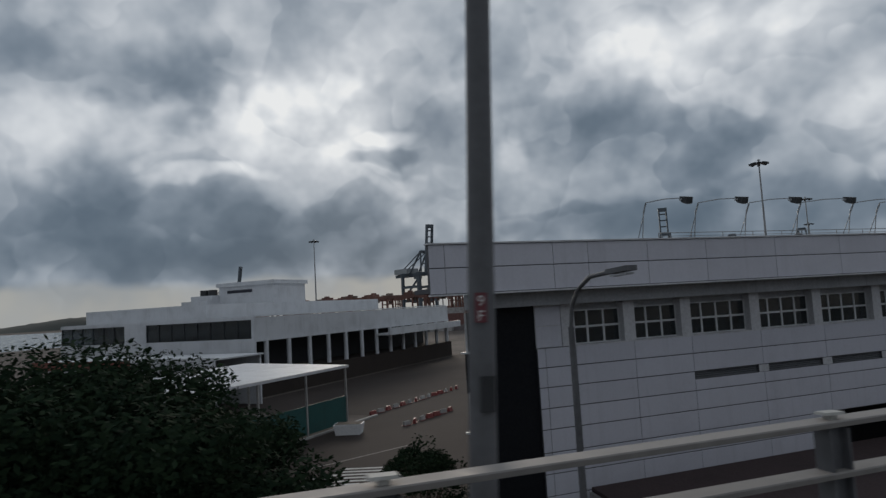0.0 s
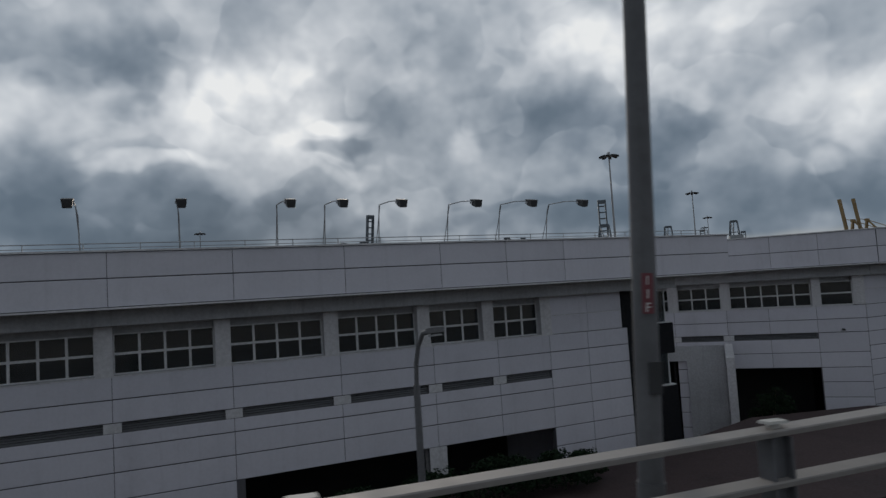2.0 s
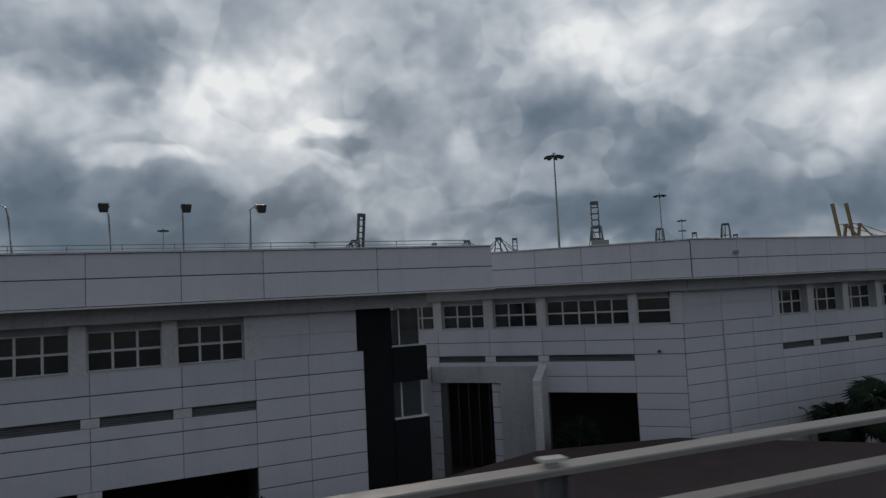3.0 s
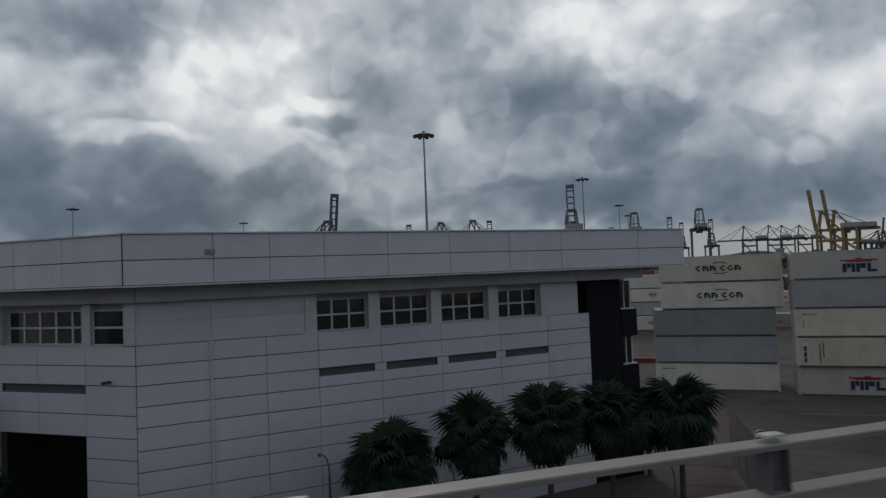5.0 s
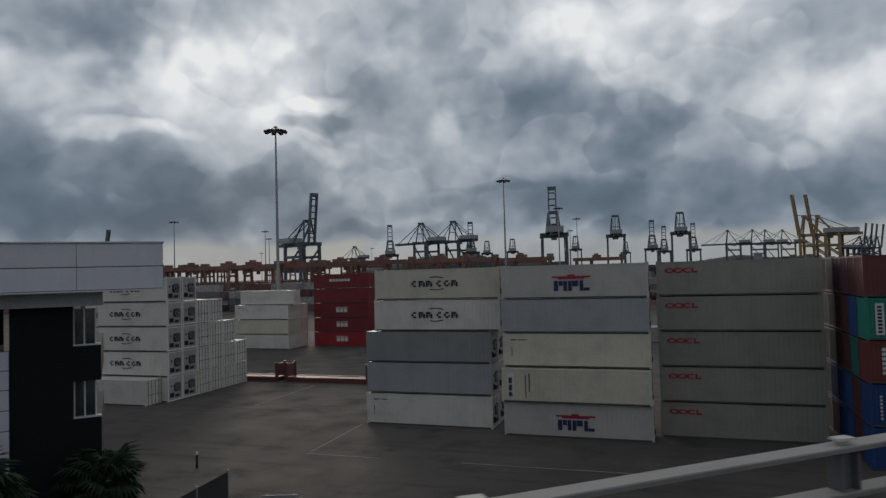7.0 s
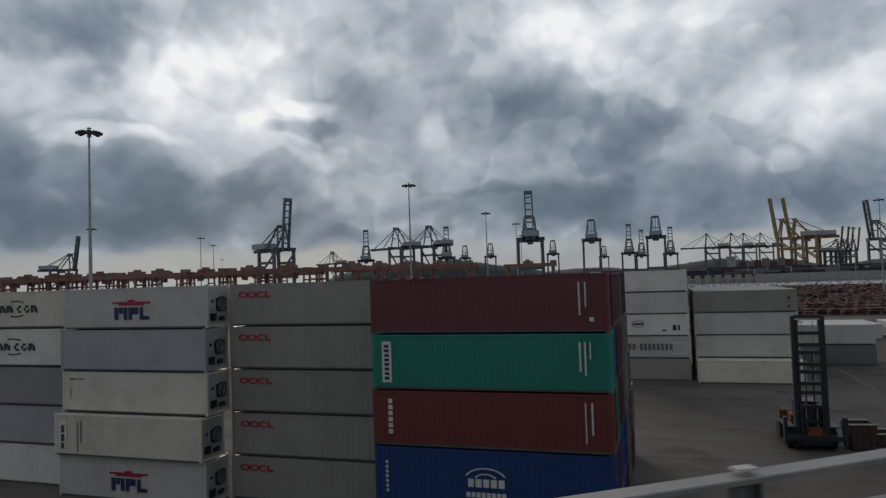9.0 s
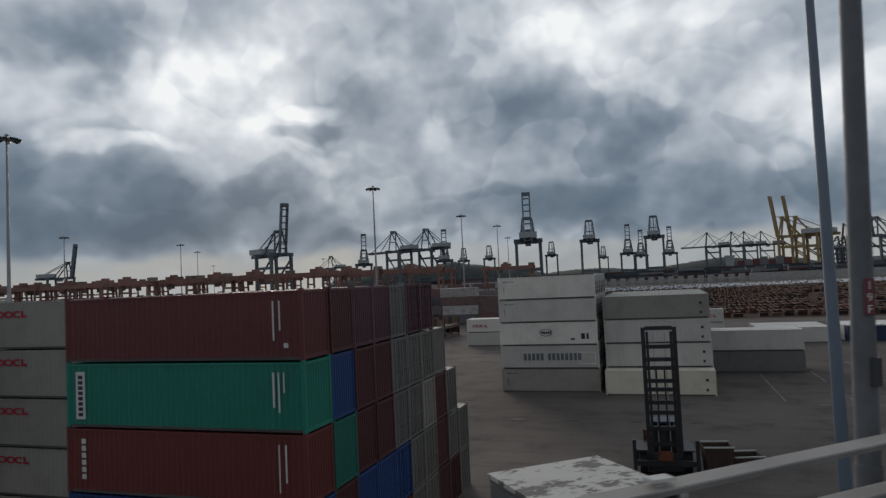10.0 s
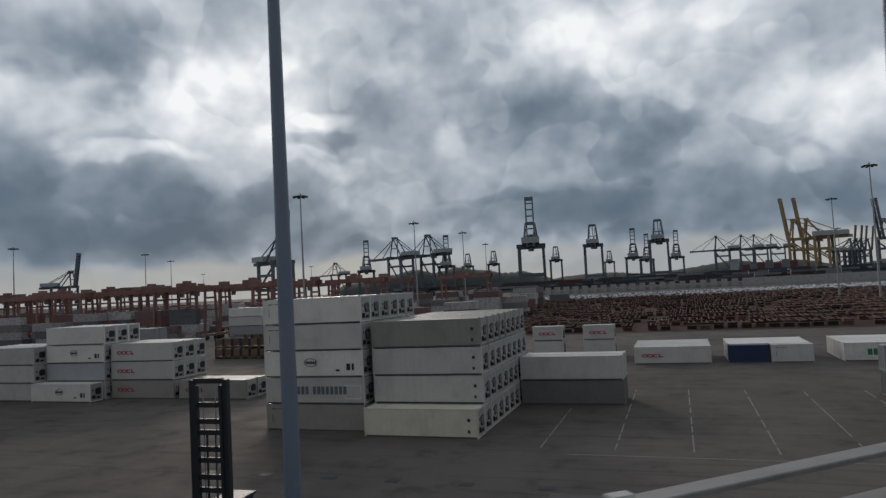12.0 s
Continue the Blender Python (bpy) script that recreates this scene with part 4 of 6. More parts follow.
def mark_arc(cx, cz, r, a0, a1, w):
    def build():
        s, n = Solid(), 10
        for i in range(n + 1):
            a = radians(a0 + (a1 - a0) * i / n)
            for rr in (r, r + w):
                for y in (-0.003, -0.014):
                    s.v.append((cx + rr * math.cos(a), y, cz + 0.55 * rr * math.sin(a)))
        for i in range(n):
            k = 4 * i
            s.f += [(k, k + 4, k + 5, k + 1), (k + 2, k + 3, k + 7, k + 6), (k + 1, k + 5, k + 7, k + 3), (k, k + 2, k + 6, k + 4)]
            s.smooth += [False] * 4
        return s
    return build


def mark_glyphs(x, z, w, h, kinds):
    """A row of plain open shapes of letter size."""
    def build():
        s, p, t = Solid(), x, 0.16
        for k in kinds:
            if k != " ":
                s.box(p, -0.014, z + t, p + t * 1.2, -0.003, z + h - t)
                s.box(p + (t if k != "n" else 0), -0.014, z + h - t, p + w - t, -0.003, z + h)
                if k in "cg":
                    s.box(p + t, -0.014, z, p + w - t, -0.003, z + t)
                if k in "gn":
                    s.box(p + w - t * 1.2, -0.014, z + (0 if k == "n" else t), p + w, -0.003, z + (h - t if k == "n" else h * 0.5))
                if k == "n":
                    s.box(p, -0.014, z, p + t * 1.2, -0.003, z + t)
                    s.box(p + w * 0.42, -0.014, z + 0.12, p + w * 0.58, -0.003, z + h - t)
            p += (w + 0.1) if k != " " else 0.3
        return s
    return build


# each marking: (name, key, builder, material)
def row_of(x, z, n, w, h, gap):
    return [(x + i * (w + gap), z, w, h) for i in range(n)]


def column_of(x, z, n, w, h, gap):
    return [(x, z + i * (h + gap), w, h) for i in range(n)]


MARKS = {
    "lines": [("lettering", mark_glyphs(3.75, 1.17, 0.62, 0.56, "cnn cgn"), "dark_mark"),
              ("emblem", mark_arc(6.1, 1.2, 1.5, 60, 110, 0.16), "dark_mark"), ("emblem", mark_arc(6.1, 1.75, 1.5, 250, 300, 0.16), "dark_mark")],
    "eagle": [("lettering", mark_bars([(4.55, 0.62, 0.35, 0.85), (4.95, 1.05, 0.35, 0.42), (5.35, 0.62, 0.3, 0.85), (5.75, 0.62, 0.3, 0.85), (6.08, 1.0, 0.5, 0.47), (6.7, 0.62, 0.3, 0.85), (7.02, 0.62, 0.5, 0.25)]), "navy_mark"),
              ("emblem", mark_bars([(4.4, 1.72, 3.2, 0.14), (4.9, 1.6, 2.2, 0.12), (5.7, 1.86, 0.6, 0.12)]), "red_mark")],
    "rings": [("lettering", mark_arc(1.75, 1.35, 0.30, 0, 360, 0.24), "red_mark"), ("lettering", mark_arc(2.62, 1.35, 0.30, 0, 360, 0.24), "red_mark"),
              ("lettering", mark_arc(3.5, 1.35, 0.30, 50, 310, 0.24), "red_mark"), ("lettering", mark_bars([(3.98, 1.06, 0.22, 0.58), (4.20, 1.06, 0.40, 0.18)]), "red_mark")],
    "small_rings": [("lettering", mark_arc(1.05, 2.08, 0.22, 0, 360, 0.17), "red_mark"), ("lettering", mark_arc(1.74, 2.08, 0.22, 0, 360, 0.17), "red_mark"),
                    ("lettering", mark_arc(2.43, 2.08, 0.22, 50, 310, 0.17), "red_mark"), ("lettering", mark_bars([(2.74, 1.87, 0.15, 0.42), (2.89, 1.87, 0.30, 0.13)]), "red_mark")],
    "globe": [("emblem", mark_arc(5.9, 1.55, 0.75, 20, 340, 0.10), "dark_mark"), ("lettering", mark_bars(row_of(5.3, 1.4, 5, 0.2, 0.3, 0.07)), "dark_mark"),
              ("placard", mark_bars([(10.2, 0.7, 0.45, 0.7)]), "dark_mark"), ("placard", mark_bars([(10.85, 0.7, 0.25, 0.7)]), "dark_mark"), ("placard", mark_bars([(8.9, 0.6, 0.5, 0.2)]), "dark_mark")],
    "long_row": [("lettering", mark_bars(row_of(2.9, 1.0, 5, 0.36, 0.85, 0.17) + row_of(5.95, 1.0, 8, 0.36, 0.85, 0.17)), "faded_mark"), ("placard", mark_rings([(9.8, 0.5, 2.0, 1.5)]), "white_mark")],
    "blueglobe": [("emblem", mark_arc(5.9, 1.35, 1.0, 20, 160, 0.10), "white_mark"), ("emblem", mark_arc(5.9, 1.35, 0.5, 20, 160, 0.10), "white_mark"),
                  ("lettering", mark_bars(row_of(5.0, 1.0, 5, 0.3, 0.4, 0.09) + row_of(4.9, 0.5, 8, 0.2, 0.25, 0.06)), "white_mark"),
                  ("lettering", mark_bars(column_of(0.6, 0.5, 7, 0.14, 0.14, 0.1)), "white_mark")],
    "tall": [("placard", mark_bars([(0.55, 0.35, 0.52, 2.1)]), "white_mark"), ("data_line", mark_bars([(10.7, 1.0, 0.1, 1.4), (10.95, 0.8, 0.08, 1.6), (11.2, 1.6, 0.06, 0.8)]), "white_mark")],
    "lettered": [("lettering", mark_bars(column_of(0.85, 0.6, 6, 0.24, 0.22, 0.09)), "white_mark"), ("data_line", mark_bars([(10.9, 0.5, 0.06, 1.9), (11.2, 0.9, 0.08, 1.5)]), "white_mark")],
    "data": [("data_line", mark_bars([(10.8, 0.8, 0.08, 1.6), (11.1, 1.2, 0.07, 1.2), (11.3, 0.5, 0.2, 0.2)]), "white_mark")],
    "upright": [("placard", mark_bars([(0.45, 0.3, 0.62, 2.1)]), "white_mark"), ("lettering", mark_bars([(0.6, 0.45, 0.3, 0.4), (0.6, 0.95, 0.3, 0.5), (0.6, 1.55, 0.3, 0.5)]), "dark_mark"),
            ("rust_run", mark_bars([(2.0, 0.3, 0.1, 2.0), (2.3, 0.9, 0.12, 1.5)]), "rust_run")],
    "words": [("lettering", mark_bars(row_of(3.6, 1.35, 7, 0.5, 0.5, 0.16)), "white_mark")],
    "wide_letters": [("lettering", mark_bars(row_of(5.0, 1.0, 3, 0.7, 0.75, 0.15)), "white_mark"), ("emblem", mark_bars([(4.9, 1.9, 2.6, 0.12)]), "white_mark")],
    "small": [("data_line", mark_bars([(0.7, 2.24, 0.5, 0.09), (1.3, 2.26, 0.8, 0.06), (0.75, 0.9, 0.05, 0.8)]), "dark_mark")],
    "green_letters": [("lettering", mark_bars(row_of(3.2, 0.9, 9, 0.62, 0.95, 0.16)), "green_mark")],
    "placards": [("placard", mark_bars([(11.1, 0.5, 0.25, 0.3)]), "dark_mark"), ("placard", mark_bars([(11.1, 1.6, 0.3, 0.3)]), "dark_mark")],
}
M["rust_run"] = surface("rust_run", (0.20, 0.13, 0.07), 0.8)
LOOKS = {"maroon_shaded": "shade-darkened maroon", "khaki_shaded": "shade-darkened khaki-grey", "green_shaded": "shade-darkened green", "white": "white", "cream": "cream-white", "grey": "grey", "bluegrey": "blue-grey", "pale": "pale grey", "maroon": "maroon", "plum": "dark plum", "rust": "rust-red",
         "green": "green", "blue": "blue", "khaki": "faded khaki-grey", "red": "deep red", "brightred": "bright red", "navy": "navy blue", "steel": "mid-grey", "darkmaroon": "brown-maroon"}


def container(x, y, z, paint, reefer=True, end="unit", mark=None, group="", length=CL, near=True, squash=1.0):
    """Stands with its long front along +x from (x, y); `end` is what closes it at the +x side."""
    jx, jy, jr = rnd.uniform(-0.04, 0.04), rnd.uniform(-0.04, 0.04), rnd.uniform(-0.12, 0.12)
    kind = "refrigerated container" if reefer else "corrugated container"
    state = {"unit": "with cooling unit", "door": "with barred doors", "sheet": "with ribbed end"}[end]
    size = "forty-foot" if length > 8 else "twenty-foot"
    where = "on the asphalt" if z < 0.1 else "stacked on another"
    c = thing("shipping_container", pose(x + jx, y + jy, z, 0, 0, jr) @ Matrix.Scale(squash, 4, (0, 1, 0)), f"{LOOKS[paint]} {size} {kind} {state}, {where}", "container", group)
    mat = M["paint_" + paint]
    fm = shared(("steel_frame", length), container_frame(length), mat)
    if len(fm.materials) == 1:          # the two bottom rails are dark for grime and for gap shade
        fm.materials.append(M["rail_dirt_shade"])
        for f in fm.polygons[24:36]:
            f.material_index = 1
    part("steel_frame", fm, None, c)
    side = ribbed_sheet(length - 0.3, 0.13, CH - 0.1, 0.36 if reefer else 0.278, 0.012 if reefer else 0.046, 0.40 if reefer else 0.27, 0.05 if reefer else 0.24)
    sm = shared(("side_panel", length, reefer), side, mat)
    part("side_panel", sm, None, c, m=pose(0.15, 0.02, 0))
    part("side_panel", sm, None, c, m=pose(length - 0.15, CW - 0.02, 0, 0, 0, 180))
    part("roof_panel", shared(("roof_panel", length), roof_sheet(length), mat), None, c)
    es = shared(("end_panel", reefer), ribbed_sheet(CW - 0.3, 0.17, CH - 0.13, 0.24, 0.04), mat)
    part("end_panel", es, None, c, m=pose(0.03, CW - 0.15, 0, 0, 0, -90))
    if near:
        cm = shared(("corner_casting",), casting, mat)
        for px in (0.0, length - 0.166):
            for py in (0.0, CW - 0.15):
                for pz in (0.0, TIER - 0.118):
                    part("corner_casting", cm, None, c, m=pose(px, py, pz))
    if end == "sheet":
        part("end_panel", es, None, c, m=pose(length - 0.03, 0.15, 0, 0, 0, 90))
    elif end == "door":
        dm, bm_ = shared(("door",), door_leaf, mat), shared(("locking_bar",), lock_bar, M["rail_dirt_shade"] if reefer else mat)
        for k in (0, 1):
            dr = part("door", dm, None, c, m=pose(length - 0.06, 0.15 + k * (CW / 2 - 0.145), 0, 0, 0, 90))
            if near:
                for b in (0.28, 0.80):
                    part("locking_bar", bm_, None, dr, m=pose(b, 0, 0))
    else:
        u = part("refrigeration_unit", shared(("refrigeration_unit",), cooling_unit, M["unit_grey"]), None, c, m=pose(length - 0.02, 0.15, 0, 0, 0, 90))
        part("fan_opening", shared(("fan_opening",), fan_port, M["recess_shade"]), None, u)
        if near and -10 < x < 100:
            tagged(part("fan_guard", shared(("fan_guard",), fan_guard, M["unit_grey"]), None, u), "", "", "", "stuff")
        part("compressor_bay", shared(("compressor_bay",), machine_bay, M["recess_shade"]), None, u)
    for i, (name, build, ink) in enumerate(MARKS.get(mark, ())):
        ob = part(name, shared((name, mark, i), build, M[ink]), None, c)
        if name in ("lettering", "data_line"):
            tagged(ob, "", "", "", "stuff")
    if mark == "tall":
        tagged(part("lettering", shared(("lettering", "tall", 9), mark_bars_proud, M["dark_mark"]), None, c), "", "", "", "stuff")
    return c


def mark_bars_proud():
    s = Solid()
    for x, z, w, h in column_of(0.68, 0.48, 8, 0.26, 0.16, 0.075):
        s.box(x, -0.02, z, x + w, -0.015, z + h)
    return s


def stack(x, y, paints, marks=None, reefer=True, ends="unit", group="", y_shift=None, length=CL, near=True, squash=1.0):
    """A pile from the ground up."""
    for i, p in enumerate(paints):
        container(x, y + (y_shift[i] if y_shift else 0), i * TIER, p, reefer, ends if isinstance(ends, str) else ends[i], marks[i] if marks else None, group, length, near, squash)


# front line of reefers
stack(41.1, 115.56, ["white", "bluegrey", "grey"], ["small", None, None], group="reefer stack by the gap", y_shift=[0, 0.25, 0.2])
for i, (p, dy) in enumerate((("white", 0.35), ("cream", 0.6))):      # the two upper boxes stand further along
    container(41.95, 115.56 + dy, (3 + i) * TIER, p, True, "unit", "lines", "reefer stack by the gap")
stack(54.7, 113.87, ["pale", "cream", "cream", "bluegrey", "pale"], ["eagle", "upright", "small", None, "eagle"], group="reefer stack with navy lettering", y_shift=[0, -0.3, 0.3, 0.3, 0.5])
stack(67.45, 116.0, ["khaki"] * 5, ["small_rings"] * 5, group="khaki reefer stack")
stack(41.1, 118.3, ["pale", "white", "pale"], group="reefer stack behind the gap")
stack(67.45, 118.6, ["khaki"] * 5, group="khaki reefer stack behind")

# the tall block of dry boxes; rows run back along +y
P = 2.52
# rows seen only by their ends use the shade-darkened paints
BLOCK = [
    (["blue", "blue", "rust", "green", "maroon"], [None, "blueglobe", "lettered", "tall", "data"], "sheet"),
    (["maroon_shaded", "maroon_shaded", "green_shaded", "blue", "maroon_shaded"], None, "sheet"),
    (["blue", "blue", "maroon_shaded", "maroon_shaded", "plum"], None, "sheet"),
    (["blue", "blue", "maroon_shaded", "maroon_shaded", "plum"], None, "sheet"),
    (["maroon_shaded", "blue", "steel", "steel", "steel"], None, "door"),
    (["khaki_shaded", "khaki_shaded", "khaki_shaded", "khaki_shaded", "plum"], None, "door"),
    (["khaki_shaded", "khaki_shaded", "khaki", "khaki_shaded", "plum"], None, "door"),
    (["maroon_shaded", "maroon_shaded", "maroon_shaded", "khaki_shaded"], None, "sheet"),
    (["maroon_shaded", "khaki_shaded", "khaki_shaded"], None, "door"),
    (["khaki_shaded", "khaki_shaded"], None, "door"),
]
for r, (paints, marks, end) in enumerate(BLOCK):
    stack(80.83, 109.5 + r * 2.225, paints, marks, reefer=False, ends=end, group="tall block of dry containers", squash=0.9)

# white block beyond the warehouse: a lone box in front, then rows stepping down
stack(0.6, 118.1, ["white"], None, ends="door", group="white reefer block")
for r, (n, end) in enumerate([(5, "unit"), (5, "unit"), (4, "door"), (4, "door"), (3, "door"), (2, "door")]):
    stack(1.5, 120.6 + r * P, ["white"] * n, [None] + ["lines"] * (n - 1) if r == 0 else None, ends=end, group="white reefer block")

# stacks across the yard
for k in (0, 1, 2):
    stack(-14.0, 171.2 + k * P, ["white", "cream", "white"], ["small"] * 3, ends="door", group="low white stack", near=False)
container(-13.0, 171.8, 3 * TIER, "white", True, "door", None, "low white stack", near=False)
for k in (0, 1):
    stack(0.6, 177.0 + k * P, ["brightred", "red", "red", "red", "red"], ["wide_letters", "wide_letters", "wide_letters", None, "words"], False, "sheet", "red stack", near=False)
for k in (0, 1):
    stack(18.6, 188.5 + k * P, ["white", "bluegrey", "white"], ["rings"] * 3, ends="unit", group="far lettered stack", near=False)
    stack(20.3, 184.6 + k * P, ["pale"] * 3, ["rings"] * 3, ends="unit", group="far lettered stack", near=False)
stack(32.6, 184.0, ["white"], ["globe"], group="white stack with a globe mark", near=False)
for k in range(3):
    stack(32.9, 186.6 + k * P, ["pale", "bluegrey", "white", "white"], [None, None, "globe", None], group="white stack with a globe mark", near=False)
for k in range(3):
    stack(45.4, 187.6 + k * P, ["khaki", "pale", "pale"], ["rings"] * 3, group="lettered reefer stack", near=False)
for k in range(2):
    stack(58.7, 187.4 + k * P, ["khaki"], ["rings"], group="single reefers", near=False)

# middle of the yard
for r in range(6):
    stack(86.7, 169.1 + r * P, ["khaki", "pale", "white", "pale", "white"] if r == 0 else ["pale"] * 5,
          ["small", "long_row", "globe", "small", "small"] if r == 0 else None, group="reefer stack with a globe mark")
for r in range(8):
    stack(99.6, (167.2 if r == 0 else 172.6 + (r - 1) * P), ["cream"] if r == 0 else ["cream", "pale", "pale", "khaki"], ["placards"] if r == 0 else None, group="reefer block")
stack(99.6, 170.0, ["pale", "pale", "pale", "khaki"], [None, "placards", "placards", "placards"], group="reefer block")
for r in range(2):
    stack(112.0, 185.4 + r * P, ["steel", "pale"], None, ends="sheet", group="grey pair")

# single row along the far edge
for k in range(2):
    stack(66.0, 225.0 + k * P, ["pale", "white"], [None, "rings"], group="far pair of reefers", near=False)
for k in range(2):
    stack(0.4, 231.5 + k * P, ["steel", "pale", "grey"], None, ends="door", group="grey stack across the yard", near=False)
    stack(-5.5, 284.0 + k * P, ["steel", "grey", "pale", "white"], None, ends="door", group="far pale stack", near=False)
for x in (102.6, 112.6):
    stack(x, 238.0, ["pale", "pale"], [None, "rings"], length=6.06, group="far twenty-foot boxes", near=False)
for k in range(5):
    stack(123.0, 222.3 + k * P, ["pale"], ["rings"] if k == 0 else None, group="far single row", near=False)
stack(137.8, 222.4, ["navy"], None, False, "sheet", "far single row", length=6.06, near=False)
stack(144.0, 222.4, ["pale"], ["small"], True, "sheet", "far single row", length=6.06, near=False)
for k in (1, 2, 3, 4):
    stack(137.8, 222.4 + k * P, ["white"], None, group="far single row", near=False)
for k in range(5):
    stack(154.2, 223.0 + k * P, ["white"], ["green_letters"] if k == 0 else None, False, "door", "far single row", near=False)
stack(151.7, 190.6, ["steel", "grey"], None, False, "sheet", "grey boxes at the bay line")


def flat_rack(x, y, z=0.0, turn=0.0, paint="paint_darkmaroon", label="maroon steel flat rack with upright end walls on the asphalt", group="flat racks"):
    f = thing("flat_rack", pose(x, y, z, 0, 0, turn), label, "flat rack", group)
    part("platform", Solid().box(0, 0, 0, CL, 0.35, 0.62).box(0, CW - 0.35, 0, CL, CW, 0.62).box(0, 0.35, 0.3, CL, CW - 0.35, 0.55), M[paint], f)
    for x0 in (0.0, CL - 0.32):
        e = part("end_wall", Solid().box(x0 + 0.08, 0.3, 0.7, x0 + 0.2, CW - 0.3, 2.3), M[paint], f)
        for y0 in (0.0, CW - 0.3):
            part("corner_post", Solid().box(x0, y0, 0.625, x0 + 0.32, y0 + 0.3, 2.5), M["handler_dark"] if z or turn else M[paint], e)
    return f


flat_rack(6.0, 136.0)
flat_rack(19.4, 136.0)
flat_rack(32.6, 136.2)
for i in range(13):
    for k in (0, 1):
        flat_rack(24.5 + i * 2.62 + k * 0.06, 242.0 - i * 0.12, k * 2.5, 90, "rack_tan", "rust-brown flat rack standing " + ("on another" if k else "on the asphalt") + " at the yard edge", "stored flat racks")


# ---- machines ----
def container_handler(m, label, body_paint):
    """Masted lift truck for empty boxes; the mast stands at y = 0 and the body lies behind it (+y)."""
    h = thing("container_handler", m, label, "lift truck")
    mast_ob = part("mast", Solid().box(-1.0, -0.1, 0.35, 1.0, 0.22, 0.75), M["handler_dark"], h)
    for x in (-1.2, 0.92):
        part("mast_rail", Solid().box(x, -0.1, 0.35, x + 0.28, 0.22, 10.4), M["handler_dark"], mast_ob)
    for x in (-0.88, 0.72):
        part("inner_rail", Solid().box(x, -0.16, 0.5, x + 0.18, 0.1, 10.1), M["handler_dark"], mast_ob)
    for z in (1.0, 2.1, 3.2, 4.3, 5.0, 5.9, 6.5, 7.4, 8.0, 8.9, 10.2):
        part("cross_bar", Solid().box(-0.92, -0.06, z, 0.92, 0.12, z + 0.28), M["handler_dark"], mast_ob)
    for x in (-0.3, 0.26):
        part("lift_cylinder", Solid().tube((x, 0.16, 0.6), (x, 0.16, 7.6), 0.06, n=8), M["handler_dark"], mast_ob)
    part("chain", Solid().box(-0.42, 0.02, 0.8, -0.36, 0.05, 10.0).box(0.36, 0.02, 0.8, 0.42, 0.05, 10.0), M["galv"], mast_ob)
    sp = part("spreader", Solid().box(-2.2, -0.75, 0.9, 2.2, -0.45, 1.25).box(-0.9, -0.45, 0.5, 0.9, -0.18, 1.7), M["handler_dark"], h)
    for x in (-2.2, 1.96):
        part("spreader_arm", Solid().box(x, -0.9, 0.55, x + 0.24, -0.4, 2.7), M["handler_dark"], sp)
    part("carriage_box", Solid().box(-0.55, -0.9, 1.3, 0.45, -0.78, 1.95), M[body_paint], sp)
    part("chassis", Solid().box(-1.25, 0.3, 0.7, 1.25, 5.6, 1.35), M[body_paint], h)
    part("counterweight", Solid().hexa([(-1.3, 4.6, 0.7), (1.3, 4.6, 0.7), (1.2, 6.4, 0.8), (-1.2, 6.4, 0.8), (-1.3, 4.6, 2.2), (1.3, 4.6, 2.2), (1.15, 6.3, 1.9), (-1.15, 6.3, 1.9)]), M[body_paint], h)
    part("engine_cover", Solid().hexa([(-0.9, 2.9, 1.36), (0.9, 2.9, 1.36), (0.9, 4.6, 1.36), (-0.9, 4.6, 1.36), (-0.85, 3.0, 2.1), (0.85, 3.0, 2.1), (0.85, 4.6, 2.1), (-0.85, 4.6, 2.1)]), M[body_paint], h)
    cab = part("cab", Solid().box(-0.75, 1.3, 1.36, -0.68, 2.8, 3.4).box(0.68, 1.3, 1.36, 0.75, 2.8, 3.4).box(-0.68, 1.3, 1.36, 0.68, 1.36, 2.1)
               .box(-0.68, 2.74, 1.36, 0.68, 2.8, 2.2), M["handler_blue"], h, "dark blue driver's cab")
    part("cab_roof", Solid().box(-0.85, 1.15, 3.4, 0.85, 2.95, 3.55), M["handler_blue"], cab)
    part("cab_glass", Solid().box(-0.68, 1.32, 2.1, 0.68, 1.35, 3.4).box(-0.68, 2.75, 2.2, 0.68, 2.78, 3.4), M["glass"], cab)
    for x, y, r, w in ((-1.75, 0.9, 0.85, 0.5), (1.25, 0.9, 0.85, 0.5), (-1.5, 5.0, 0.7, 0.4), (1.1, 5.0, 0.7, 0.4)):
        wh = part("wheel", Solid().tube((x, y, r), (x + w, y, r), r, n=16), M["tyre"], h)
        part("rim", Solid().tube((x - 0.02, y, r), (x + w + 0.02, y, r), r * 0.5, n=12), M["galv"], wh)
    part("mast_guard", Solid().box(-0.9, 0.24, 0.7, 0.9, 0.28, 3.3), M["handler_dark"], h)
    for x in (-1.95, 1.2):
        part("fender", Solid().box(x, -0.05, 1.72, x + 0.75, 2.0, 1.82).box(x, 2.0, 0.5, x + 0.75, 2.1, 1.82), M["handler_dark"], h)
        part("side_tank", Solid().box(x + 0.1, 2.1, 0.5, x + 0.65, 3.9, 1.6), M["handler_dark"], h)
    for x in (-1.35, 1.3):
        part("hand_rail", Solid().bent([(x, 2.9, 1.36), (x, 2.9, 2.6), (x, 4.5, 2.6), (x, 4.5, 1.36)], 0.025, 6), M["handler_dark"], h)
    return h


container_handler(pose(106.2, 135.5, 0, 0, 0, 3), "empty-container handler with a tall dark mast and orange body", "handler_orange")
